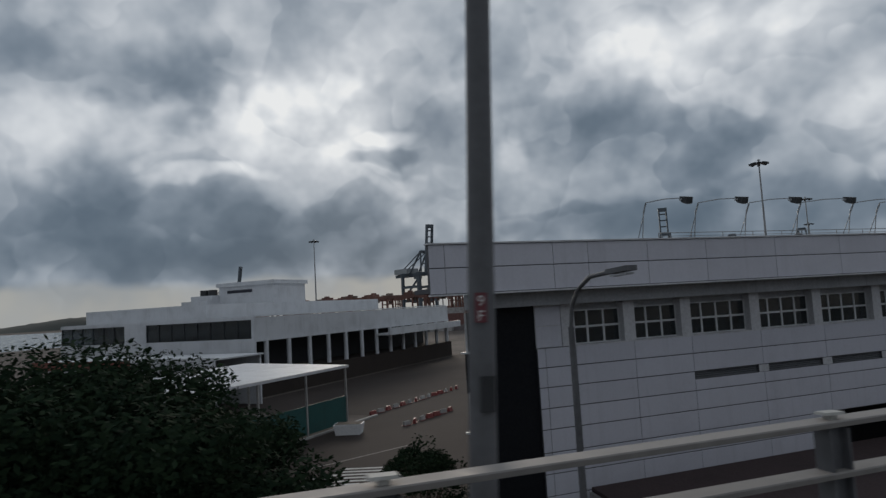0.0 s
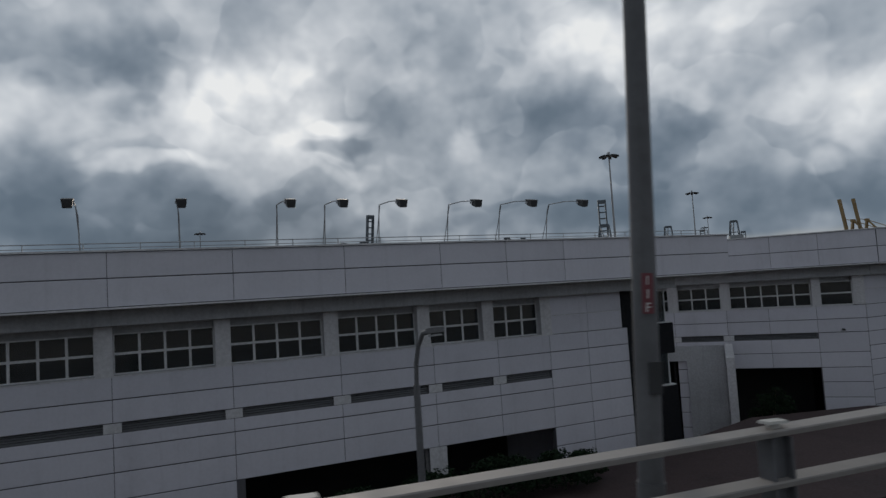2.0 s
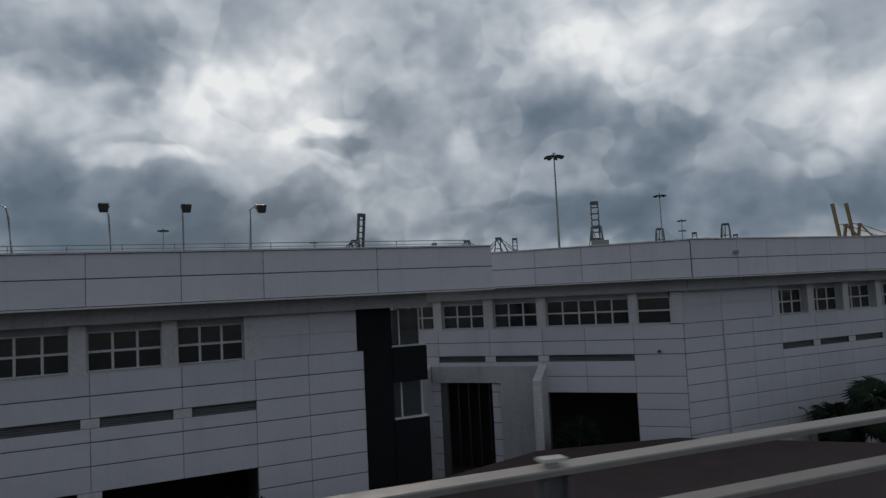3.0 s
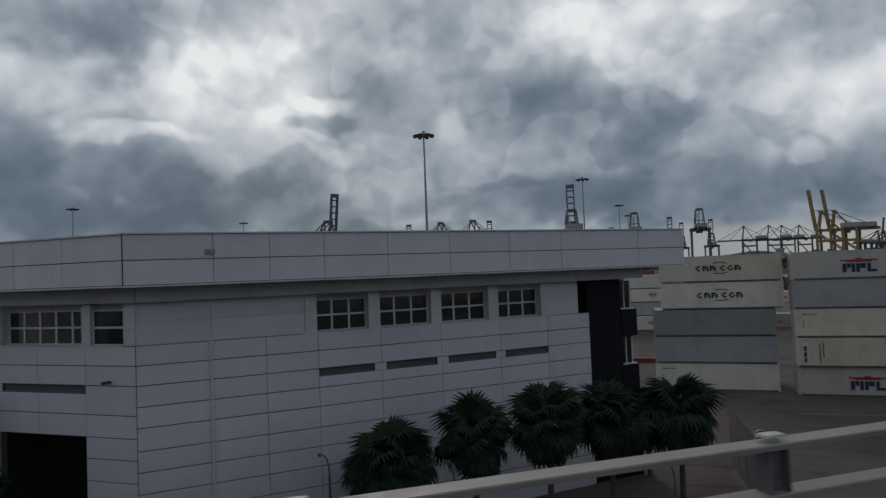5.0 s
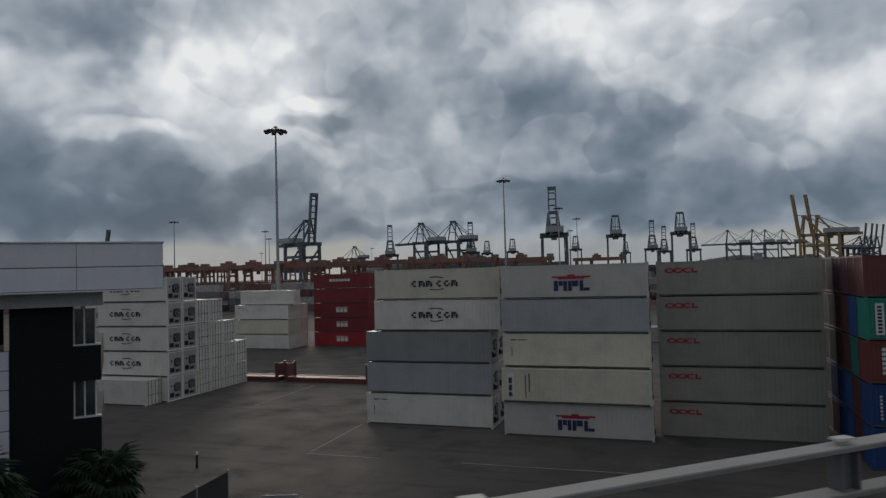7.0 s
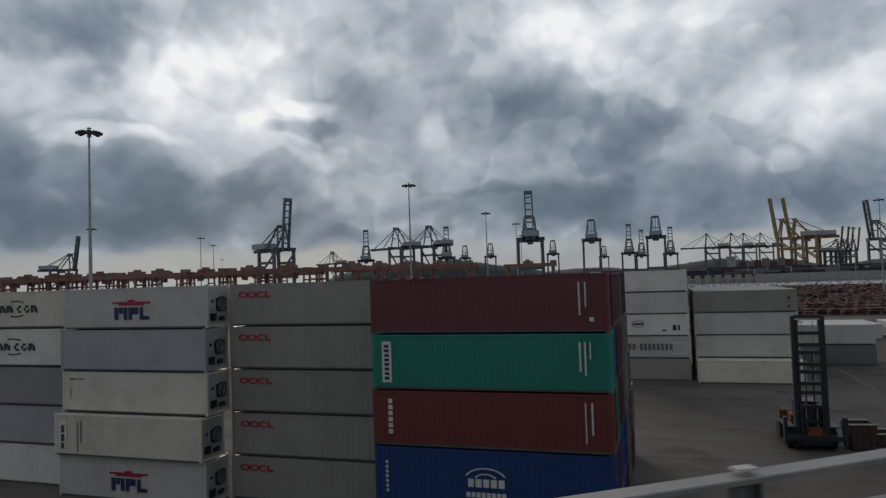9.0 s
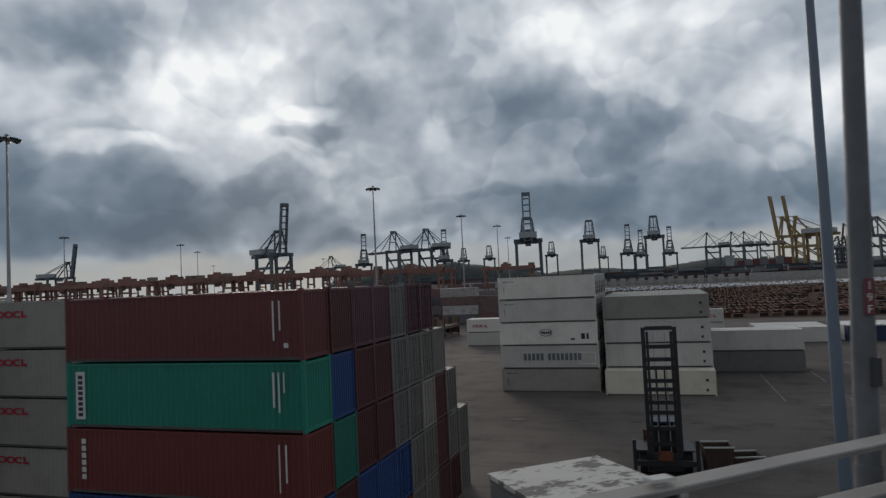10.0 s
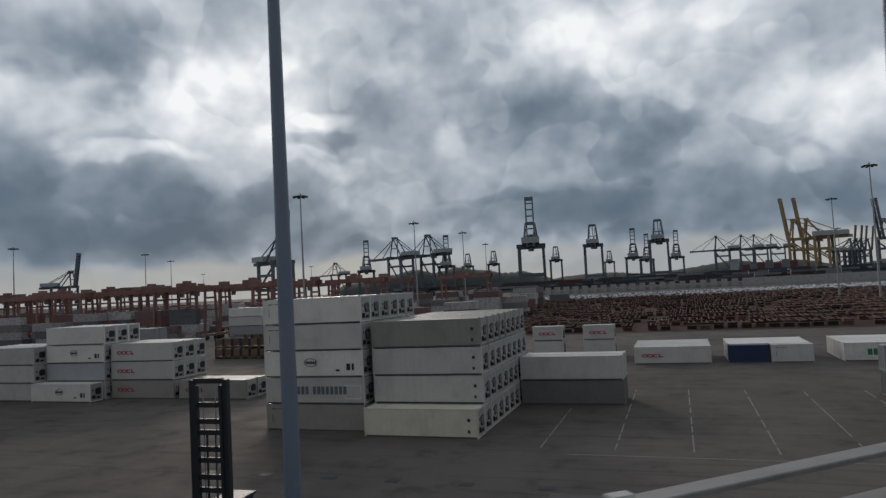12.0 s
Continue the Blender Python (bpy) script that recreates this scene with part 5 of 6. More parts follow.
container_handler(pose(22.0, 170.0, 0, 0, 0, 95), "orange container handler beside the red stack", "handler_orange")


def skip_bin(x, y, turn, w, h):
    """Open-topped steel skip with sloped ends and a rolled rim."""
    b = thing("skip_bin", pose(x, y, 0, 0, 0, turn), "rusty brown open-topped steel skip on the asphalt", "skip", "skips by the lift truck")
    d = 1.7
    for sy in (-1, 1):
        part("side_wall", Solid().hexa([(-w * 0.40, sy * d / 2 - 0.03, 0.12), (w * 0.40, sy * d / 2 - 0.03, 0.12), (w * 0.40, sy * d / 2 + 0.03, 0.12), (-w * 0.40, sy * d / 2 + 0.03, 0.12),
                                        (-w * 0.5, sy * d / 2 - 0.03, h), (w * 0.5, sy * d / 2 - 0.03, h), (w * 0.5, sy * d / 2 + 0.03, h), (-w * 0.5, sy * d / 2 + 0.03, h)]), M["skip"], b)
        part("rim", Solid().box(-w * 0.5 - 0.06, sy * (d / 2 + 0.02) - 0.06, h, w * 0.5 + 0.06, sy * (d / 2 + 0.02) + 0.06, h + 0.09), M["cap"], b)
        part("end_wall", Solid().hexa([(sy * w * 0.40 - 0.03, -d / 2, 0.12), (sy * w * 0.40 + 0.03, -d / 2, 0.12), (sy * w * 0.40 + 0.03, d / 2, 0.12), (sy * w * 0.40 - 0.03, d / 2, 0.12),
                                       (sy * w * 0.5 - 0.03, -d / 2, h), (sy * w * 0.5 + 0.03, -d / 2, h), (sy * w * 0.5 + 0.03, d / 2, h), (sy * w * 0.5 - 0.03, d / 2, h)]), M["skip"], b)
        for k in (-0.25, 0.0, 0.25):
            part("rib", Solid().box(k * w - 0.05, sy * (d / 2 + 0.06) - 0.03, 0.12, k * w + 0.05, sy * (d / 2 + 0.06) + 0.03, h), M["skip"], b)
    part("floor_plate", Solid().box(-w * 0.40, -d / 2, 0.0, w * 0.40, d / 2, 0.12), M["skip"], b)


skip_bin(109.6, 136.6, 8, 1.9, 2.0)
skip_bin(111.6, 138.2, 14, 2.0, 1.0)


def barrier(x, y):
    b = thing("water_barrier", pose(x, y, 0, 0, 0, rnd.uniform(60, 110)), "red and white plastic traffic barrier", "barrier", "traffic barriers")
    part("body", Solid().hexa([(-0.5, -0.2, 0), (0.5, -0.2, 0), (0.5, 0.2, 0), (-0.5, 0.2, 0), (-0.45, -0.08, 0.5), (0.45, -0.08, 0.5), (0.45, 0.08, 0.5), (-0.45, 0.08, 0.5)]),
         M["barrier_red"] if rnd.random() < 0.5 else M["concrete"], b)
    part("foot", Solid().box(-0.54, -0.26, 0, 0.54, 0.26, 0.06), M["barrier_red"], b)


for i in range(14):
    barrier(-57.1 + i * 0.08, 62.6 + i * 1.8)
for i in range(7):
    barrier(-49.1 + i * 0.15, 56.5 + i * 1.6)

# ---- low annexe in front of the warehouses ----
an = Solid()
outline = [(-20.8, 22.2), (-16.2, 15.8), (35.2, 57.4), (33.6, 62.0), (19.2, 61.8), (11.8, 57.4), (8.5, 51.5), (5.6, 48.6)]
k = len(outline)
an.v = [(x, y, 3.9) for x, y in outline] + [(x, y, 4.1) for x, y in outline]
an.f = [tuple(range(k - 1, -1, -1)), tuple(range(k, 2 * k))] + [(i, (i + 1) % k, k + (i + 1) % k, k + i) for i in range(k)]
an.smooth = [False] * len(an.f)
annexe = thing("annexe", Matrix(), "low annexe with a flat maroon-brown roof beside the warehouse", "building")
part("roof", an, M["trough"], annexe)
for a, b in ((0, 1), (1, 2), (2, 3), (3, 4)):
    (xa, ya), (xb, yb) = outline[a], outline[b]
    part("wall", Solid().beam((xa, ya, 1.95), (xb, yb, 1.95), 0.25, 3.88), M["concrete"], annexe)

# ---- flyover on which the camera rides ----
LINE = [(-42.5, -36.8), (-27.9, -23.2), (-13.18, -9.72), (-2.14, 0.30), (9.24, 10.08), (20.7, 19.47), (30.4, 27.8), (41.36, 37.08), (49.80, 43.68), (62.16, 53.30), (74.75, 63.17),
        (88.2, 72.6), (101.77, 81.97), (112.64, 90.54), (118.85, 95.23), (125.26, 100.32), (130.93, 105.04), (146.2, 117.9), (161.6, 130.8), (190.0, 154.5)]
RAIL_Z = [12.03, 12.135, 12.235, 12.315, 12.359, 12.482, 12.53, 12.551, 12.53, 12.598, 12.78, 13.036, 13.187, 13.407, 13.53, 13.589, 13.61, 13.826, 14.042, 14.258]


def beside(lateral, lift=0.0):
    """The flyover's line moved sideways (+ towards the port), with z at the top rail plus lift."""
    lift -= 0.025
    mid = eased([(x, y, z) for (x, y), z in zip(LINE, RAIL_Z)], 6)
    out = []
    for i, p in enumerate(mid):
        a, b = mid[max(i - 1, 0)], mid[min(i + 1, len(mid) - 1)]
        h = Vector((b.x - a.x, b.y - a.y, 0)).normalized()
        out.append(p + Vector((-h.y, h.x, 0)) * lateral + Vector((0, 0, lift)))
    return out


deck = Solid().sweep(beside(0), [(3.5, -1.12), (3.5, -2.3), (-9.5, -2.3), (-9.5, -1.12)])
structure("bridge_deck", deck, M["deck"], "asphalt deck of the elevated road")
kerb = Solid().sweep(beside(0), [(3.82, -1.0), (3.82, -2.4), (2.9, -2.4), (2.9, -1.12), (2.95, -1.0)])
structure("bridge_kerb", kerb, M["concrete"], "concrete edge beam of the elevated road")
far_wall = Solid().sweep(beside(0), [(-9.2, 0.0), (-9.2, -2.3), (-9.6, -2.3), (-9.5, 0.0)])
structure("bridge_parapet", far_wall, M["concrete"], "concrete parapet on the other edge of the road")
for i in (2, 4, 6, 8, 10, 13, 16):
    (x, y), z = LINE[i], RAIL_Z[i]
    structure("bridge_pier", Solid().tube((x + 2.0, y - 2.5, 0), (x + 2.0, y - 2.5, z - 2.3), 0.9, n=16), M["concrete"], "round concrete pier")

rail = thing("bridge_railing", Matrix(), "two-bar grey metal railing along the elevated road", "railing")
# flat-topped section that narrows downwards: (sideways, up)
BOX = [(-0.07, 0.022), (-0.075, 0.014), (-0.070, -0.014), (-0.035, -0.024), (0.035, -0.024), (0.070, -0.014), (0.075, 0.014), (0.07, 0.022)]
part("top_rail", Solid().sweep(beside(3.13, -0.022), BOX), M["rail"], rail)
part("lower_rail", Solid().sweep(beside(3.13, -0.31), BOX), M["rail"], rail)
part("bottom_rail", Solid().sweep(beside(3.13, -0.62), BOX), M["rail"], rail)
mid_line = beside(0)
run, along = 0.0, []
for a, b in zip(mid_line, mid_line[1:]):
    along.append((run, a, b))
    run += (b - a).length
start = next(s for s, a, b in along if (a - Vector((-13.18, -9.72, 12.34))).length < 0.3)


def on_line(s, lateral, lift):
    """A place s metres on from the shot's first point, and the heading there."""
    s += start
    s0, a, b = next((q for q in reversed(along) if q[0] <= s), along[0])
    h = (b - a).normalized()
    return a + h * (s - s0) + Vector((-h.y, h.x, 0)).normalized() * lateral + Vector((0, 0, lift)), math.degrees(math.atan2(h.y, h.x))


# H-section posts with a small pale plate on top of the rail
# darker steel than the rail's: the shade of the post sides is in it
post_mesh = Solid().box(-0.075, -0.06, -1.0, -0.06, 0.06, -0.05).box(0.06, -0.06, -1.0, 0.075, 0.06, -0.05).box(-0.06, -0.008, -1.0, 0.06, 0.008, -0.05).box(-0.11, -0.1, -1.02, 0.11, 0.1, -0.98).mesh("post", M["pole"])
cap_mesh = Solid().hexa([(-0.075, -0.045, 0.030), (0.075, -0.045, 0.026), (0.075, 0.045, 0.026), (-0.075, 0.045, 0.030), (-0.07, -0.04, 0.046), (0.07, -0.04, 0.042), (0.07, 0.04, 0.042), (-0.07, 0.04, 0.046)]) \
    .box(-0.03, -0.025, -0.03, 0.03, 0.025, 0.028).mesh("post_cap", M["cap"])
for i in range(-11, 76):
    s = np.interp(i, [-11, 0, 17, 28, 29, 30, 31, 34, 42, 43, 56, 57, 58, 59, 64, 69, 76], [-29.0, 0.65, 46.4, 75.24, 77.95, 80.8, 83.6, 92.1, 112.6, 115.35, 149.8, 152.95, 155.76, 158.55, 172.6, 186.5, 206.0])
    p, turn = on_line(float(s), 3.13, 0)
    part("post", post_mesh, None, rail, m=Matrix.Translation(p) @ pose(0, 0, 0, 0, 0, turn))
    part("post_cap", cap_mesh, None, rail, m=Matrix.Translation(p) @ pose(0, 0, 0, 0, 0, turn))


def numbered_post(s, text, lateral=3.56):
    """Tall lamp post outside the railing with a red number plate."""
    p, turn = on_line(s, lateral, 0)
    base = p.z - 2.35
    t = thing("lamp_post", Matrix.Translation((p.x, p.y, base)) @ pose(-0.12, 0, 0, 0, 3.0, turn), f"slightly leaning grey steel lamp post with a red plate reading {text}", "lamp post", "flyover lamp posts")
    part("shaft", Solid().tube((0, 0, 0), (0, 0, 2.0), 0.094, 0.09, 16).tube((0, 0, 2.0), (0, 0, 10.5), 0.082, 0.06, 16), M["pole"], t)
    part("base_plate", Solid().box(-0.18, -0.18, 0, 0.18, 0.18, 0.04), M["pole"], t)
    part("arm", Solid().bent([(0, 0, 10.5), (0, -0.4, 10.9), (0, -1.8, 11.1)], 0.04), M["pole"], t)
    part("lamp_head", Solid().hexa([(-0.14, -2.5, 11.05), (0.14, -2.5, 11.05), (0.14, -1.75, 11.05), (-0.14, -1.75, 11.05), (-0.1, -2.45, 11.18), (0.1, -2.45, 11.18), (0.1, -1.75, 11.18), (-0.1, -1.75, 11.18)]), M["pole"], t)
    part("access_door", Solid().box(-0.04, -0.101, 2.55, 0.04, -0.07, 2.75), M["lamp_black"], t)
    z = 3.05 + 0.085 * len(text)
    plate = part("number_plate", Solid().box(-0.035, -0.092, 3.05, 0.035, -0.084, z), M["sign_red"], t, "red number plate", m=pose(0, 0, 0, 0, 0, -22))
    for i, ch in enumerate(text):
        cu = bpy.data.curves.new("number", "FONT")
        cu.body, cu.size, cu.extrude, cu.align_x = ch, 0.085, 0.001, "CENTER"
        cu.materials.append(M["white_mark"])
        ob = new("number", cu)
        ob.parent = plate
        ob.matrix_local = pose(0, -0.094, z - 0.075 - 0.085 * i, 90, 0, 0)
    return t


for s, text in ((1.31, "9F"), (32.42, "11F"), (63.4, "13F"), (94.4, "15F"), (126.1, "17F"), (157.93, "19F"), (189.6, "21F")):
    numbered_post(s, text)

# ---- lower road with its lamps and two lorries ----
low = Solid().sweep(beside(0), [(12.4, -6.4), (12.4, -7.2), (4.4, -7.2), (4.4, -6.4)])
structure("slip_road", low, M["deck"], "asphalt slip road below the flyover")
for lat in (4.5, 12.3):
    structure("slip_road_kerb", Solid().sweep(beside(lat), [(0.12, -6.05), (0.12, -6.39), (-0.12, -6.39), (-0.12, -6.05)]), M["concrete"])
for i in (3, 6, 9, 12, 16):
    (x, y), z = LINE[i], RAIL_Z[i]
    q, turn = Vector((x, y, 0)) + Vector((-0.62, 0.78, 0)) * 8.4, 0
    structure("bridge_pier", Solid().tube((q.x, q.y, 0), (q.x, q.y, z - 7.2), 0.7, n=16), M["concrete"], "round concrete pier")


def street_lamp(x, y, base, top, head, label):
    t = thing("street_lamp", pose(x, y, base), label, "street lamp", "slip road lamps")
    h = top - base
    hx, hy = head
    part("shaft", Solid().tube((0, 0, 0), (0, 0, h - 1.0), 0.085, 0.06, 10), M["pole"], t)
    part("neck", Solid().bent([(0, 0, h - 1.0), (hx * 0.04, hy * 0.04, h - 0.6), (hx * 0.16, hy * 0.16, h - 0.28), (hx * 0.38, hy * 0.38, h - 0.05), (hx * 0.7, hy * 0.7, h)], 0.042, 8), M["pole"], t)
    d1 = Vector((hx, hy, 0)).normalized()
    part("lamp_head", Solid().beam(Vector((hx * 0.7, hy * 0.7, h)), Vector((hx, hy, h + 0.03)), 0.22, 0.09), M["pole"], t)
    part("lamp_lens", Solid().beam(Vector((hx * 0.74, hy * 0.74, h - 0.08)), Vector((hx * 0.97, hy * 0.97, h - 0.06)), 0.16, 0.03), M["lens"], t)


street_lamp(-16.5, 3.45, 6.0, 13.45, (1.5, -1.5), "grey street lamp with a short bent arm")
street_lamp(4.3, 21.4, 6.05, 12.6, (0.7, -0.5), "grey street lamp with a short bent arm")
street_lamp(25.4, 40.0, 6.2, 10.9, (3.2, -0.6), "grey street lamp with a long swan neck")
street_lamp(60.2, 70.0, 0.0, 8.9, (3.0, -0.4), "grey street lamp with a long swan neck")
street_lamp(27.09, 68.38, 0.0, 4.81, (-0.5, -0.2), "small yard lamp beside the warehouse wall")
for x, y, z in ((33.71, 68.07, 4.86), (43.14, 74.96, 3.34)):
    street_lamp(x, y, 0.0, z, (-0.35, 0.1), "small white-headed yard lamp among the palms")


def lorry(x, y, turn, base, length):
    t = thing("lorry", pose(x, y, base, 0, 0, turn), "box lorry with a peeling white roof on the slip road", "lorry", "lorries")
    body = part("cargo_box", Solid().box(0, -2.5, 1.1, length, 0, 3.98), M["truck_side"], t)
    part("roof", Solid().box(-0.03, -2.53, 3.98, length + 0.03, 0.03, 4.06), M["truck_white"], body, "white roof with peeling paint")
    part("rear_door", Solid().box(-0.04, -2.4, 1.15, -0.005, -1.28, 3.9).box(-0.04, -1.22, 1.15, -0.005, -0.1, 3.9), M["truck_side"], body)
    part("chassis", Solid().box(0.2, -1.9, 0.7, length + 1.9, -0.6, 1.08), M["handler_dark"], t)
    cab = part("cab", Solid().hexa([(length + 0.15, -2.45, 0.6), (length + 2.0, -2.45, 0.6), (length + 2.0, -0.05, 0.6), (length + 0.15, -0.05, 0.6),
                                    (length + 0.15, -2.35, 3.0), (length + 1.6, -2.35, 3.0), (length + 1.6, -0.15, 3.0), (length + 0.15, -0.15, 3.0)]), M["white_metal"], t)
    part("windscreen", Solid().hexa([(length + 1.98, -2.2, 1.7), (length + 2.0, -2.2, 1.7), (length + 2.0, -0.3, 1.7), (length + 1.98, -0.3, 1.7),
                                     (length + 1.66, -2.2, 2.8), (length + 1.69, -2.2, 2.8), (length + 1.69, -0.3, 2.8), (length + 1.66, -0.3, 2.8)]), M["glass"], cab)
    for wx in (1.2, 2.4, length + 0.9):
        for wy in (-2.45, -0.35):
            w = part("wheel", Solid().tube((wx, wy, 0.5), (wx, wy + 0.3, 0.5), 0.5, n=16), M["tyre"], t)
            part("rim", Solid().tube((wx, wy - 0.01, 0.5), (wx, wy + 0.31, 0.5), 0.25, n=10), M["galv"], w)


lorry(77.0, 80.4, 38, 6.75, 7.5)
lorry(103.45, 97.95, 39, 6.79, 2.3)

# ---- trees ----
def fan_frond(seed):
    """A fan palm leaf: a stalk that opens into a folded round fan, split at the rim into drooping tips."""
    r = random.Random(seed)
    s = Solid()
    s.tube((0, 0, 0), (0.45, 0, 0.03), 0.022, 0.018, 5, False).tube((0.45, 0, 0.03), (0.85, 0, -0.02), 0.018, 0.012, 5, False)
    hub, n = Vector((0.85, 0, -0.02)), 22
    for i in range(n):
        a0, a1 = (radians(-138 + 276 * (i + k) / n) for k in (0.0, 1.0))
        am = (a0 + a1) / 2
        ln = (0.80 - 0.16 * abs(am) / 2.4) * r.uniform(0.9, 1.08)

        def at(a, f, z):
            sag = -0.30 * f * f
            return hub + Vector((math.cos(a) * ln * f, math.sin(a) * ln * f, z + sag))

        ridge_, tip = at(am, 0.70, 0.05), at(am + r.uniform(-0.05, 0.05), 1.0, -0.14 - 0.16 * r.random())
        s.face([hub, at(a0, 0.70, 0.0), ridge_])
        s.face([hub, ridge_, at(a1, 0.70, 0.0)])
        s.face([at(a0, 0.70, 0.0), tip, ridge_])
        s.face([ridge_, tip, at(a1, 0.70, 0.0)])
    return s


FRONDS = [fan_frond(i).mesh("frond", M["palm"]) for i in range(5)]


def palm(x, y, height, size):
    t = thing("palm_tree", pose(x, y, 0, 0, 0, rnd.uniform(0, 360)), "dark green fan palm in front of the warehouse", "palm tree", "fan palms")
    top = height - 1.1 * size
    part("trunk", Solid().tube((0, 0, 0), (0.05, 0.02, top * 0.5), 0.17, 0.14, 10).tube((0.05, 0.02, top * 0.5), (0, 0, top), 0.14, 0.12, 10), M["bark"], t)
    for i in range(58):
        el = 82 - 150 * (i + 0.5) / 58 + rnd.uniform(-9, 9)
        m = pose(0, 0, top, 0, 0, i * 137.5) @ pose(0, 0, 0, 0, -el, 0) @ pose(0, 0, 0, rnd.uniform(-45, 45), rnd.uniform(0, 30), 0) @ Matrix.Scale(size * rnd.uniform(0.8, 1.02), 4)
        part("frond", FRONDS[i % 5], None, t, m=m)


for x, y, h, s in ((31.0, 67.5, 6.6, 1.4), (34.2, 70.0, 7.25, 1.45), (37.4, 71.7, 7.7, 1.45), (40.2, 74.3, 7.3, 1.45), (43.5, 75.9, 7.55, 1.5), (29.0, 69.5, 4.9, 1.2), (41.5, 84.2, 5.6, 1.5)):
    palm(x, y, h, s)


def leafy_tree(x, y, height, radius, leaves, label, seed, flat_=0.55, z=0.0):
    """Trunk, limbs and a crown of many small leaf sprays grouped in uneven clumps."""
    r = random.Random(seed)
    t = thing("tree" if height > 3 else "shrub", pose(x, y, z), label, "tree" if height > 3 else "shrub")
    fork = height * 0.38
    part("trunk", Solid().tube((0, 0, 0), (0.1, 0, fork), radius * 0.06, radius * 0.045, 10), M["bark"], t)
    clumps = []
    for i in range(44):
        a, q = r.uniform(0, 6.283), math.sqrt(r.random())
        up_ = (1 - q * q) ** 0.5
        clumps.append(Vector((math.cos(a) * q * radius * 0.85, math.sin(a) * q * radius * 0.85, height * (1 - flat_) + height * flat_ * up_ * r.uniform(0.55, 0.92))))
    for c in clumps[:12]:
        k = c * 0.5 + Vector((0, 0, fork * 0.45))
        part("limb", Solid().tube((0.1, 0, fork - 0.1), k, radius * 0.03, radius * 0.018, 7).tube(k, c, radius * 0.018, radius * 0.006, 6), M["bark"], t)
    s = Solid()
    for c in clumps:
        cr = radius * r.uniform(0.2, 0.34)
        for j in range(leaves // 44):
            n = Vector((r.gauss(0, 1), r.gauss(0, 1), r.gauss(0, 0.7))).normalized()
            p = c + Vector((n.x * cr, n.y * cr, n.z * cr * 0.6)) * r.uniform(0.55, 1.06)
            u = Vector((r.gauss(0, 1), r.gauss(0, 1), r.gauss(0, 0.5))).normalized()
            w = u.cross(n).normalized()
            l = r.uniform(0.065, 0.13) * (1 + radius * 0.02)
            s.face([p - u * l, p - w * l * 0.45, p + u * l, p + w * l * 0.45])
    tagged(part("crown", s, M["leaf"], t), "", "", "", "stuff")


leafy_tree(-31.3, 2.6, 12.2, 8.0, 150000, "broad dark green tree beside the slip road", 3)
leafy_tree(-28.6, 20.0, 7.0, 2.6, 3000, "small dark tree beside the warehouse", 5, 0.7)
leafy_tree(13.4, 61.3, 6.0, 1.7, 3000, "small shrub by the loading door", 12, 0.7)
for i, (x, y, h, q) in enumerate(((-4.6, 35.0, 1.3, 1.3), (-1.9, 37.0, 1.5, 1.7), (0.6, 39.2, 1.7, 1.9), (3.1, 41.3, 1.6, 1.8))):
    leafy_tree(x, y, h, q, 4400, "low dark green shrub planted on the annexe roof", 15 + i, 0.75, 4.1)
for i, (x, y, h, q) in enumerate(((-36.6, 33.2, 3.2, 1.9), (-34.2, 31.6, 3.4, 2.1))):
    leafy_tree(x, y, h, q, 6600, "dark roadside bush beside the long shed", 31 + i, 0.8)

# fence, barricade and bollards by the palms
fence = thing("screen_fence", pose(46.6, 87.3, 0, 0, 0, -85), "dark screen fence with pipe posts beside the palms", "fence")
for i in range(4):
    part("fence_post", Solid().tube((i * 2.7, 0, 0), (i * 2.7, 0, 4.1), 0.04, n=8), M["galv"], fence)
for i in range(3):
    part("screen", Solid().box(i * 2.7 + 0.05, -0.012, 0.3, i * 2.7 + 2.65, 0.012, 4.0), M["fence"], fence)
gate = thing("barricade", pose(46.9, 90.2, 0, 0, 0, 20), "road barricade with grey rails and red-striped board", "barricade")
for x in (0.0, 1.5):
    part("leg", Solid().box(x, -0.05, 0, x + 0.1, 0.05, 1.9), M["galv"], gate)
for z in (0.7, 1.2, 1.75):
    part("rail", Solid().box(-0.2, -0.09, z, 1.8, -0.055, z + 0.14), M["galv"], gate)
board = part("striped_board", Solid().box(1.55, -0.14, 0.2, 2.0, -0.10, 1.7), M["sign_white"], gate)
for i in range(4):
    part("stripe", Solid().hexa([(1.56, -0.15, 0.25 + i * 0.38), (1.99, -0.15, 0.38 + i * 0.38), (1.99, -0.142, 0.38 + i * 0.38), (1.56, -0.142, 0.25 + i * 0.38),
                                 (1.56, -0.15, 0.42 + i * 0.38), (1.99, -0.15, 0.55 + i * 0.38), (1.99, -0.142, 0.55 + i * 0.38), (1.56, -0.142, 0.42 + i * 0.38)]), M["barrier_red"], board)
for x, y in ((34.9, 99.3),):
    b = thing("bollard", pose(x, y, 0), "white-topped steel bollard on the yard edge", "bollard", "yard bollards")
    part("shaft", Solid().tube((0, 0, 0), (0, 0, 1.0), 0.09, n=10), M["lamp_black"], b)
    part("cap", Solid().tube((0, 0, 1.0), (0, 0, 1.18), 0.11, 0.07, 10), M["sign_white"], b)

# ---- passenger terminal, sheds beyond the first warehouse ----
term = thing("terminal", Matrix(), "long white terminal building with dark glazing and an arcade", "building")
part("wall", Solid().box(-132.5, 75.0, 0, -86, 75.4, 9.4).box(-86.4, 75.4, 9.2, -86.0, 150, 12.8).box(-86.9, 150.0, 0, -86.3, 150.4, 12.8), M["terminal"], term)
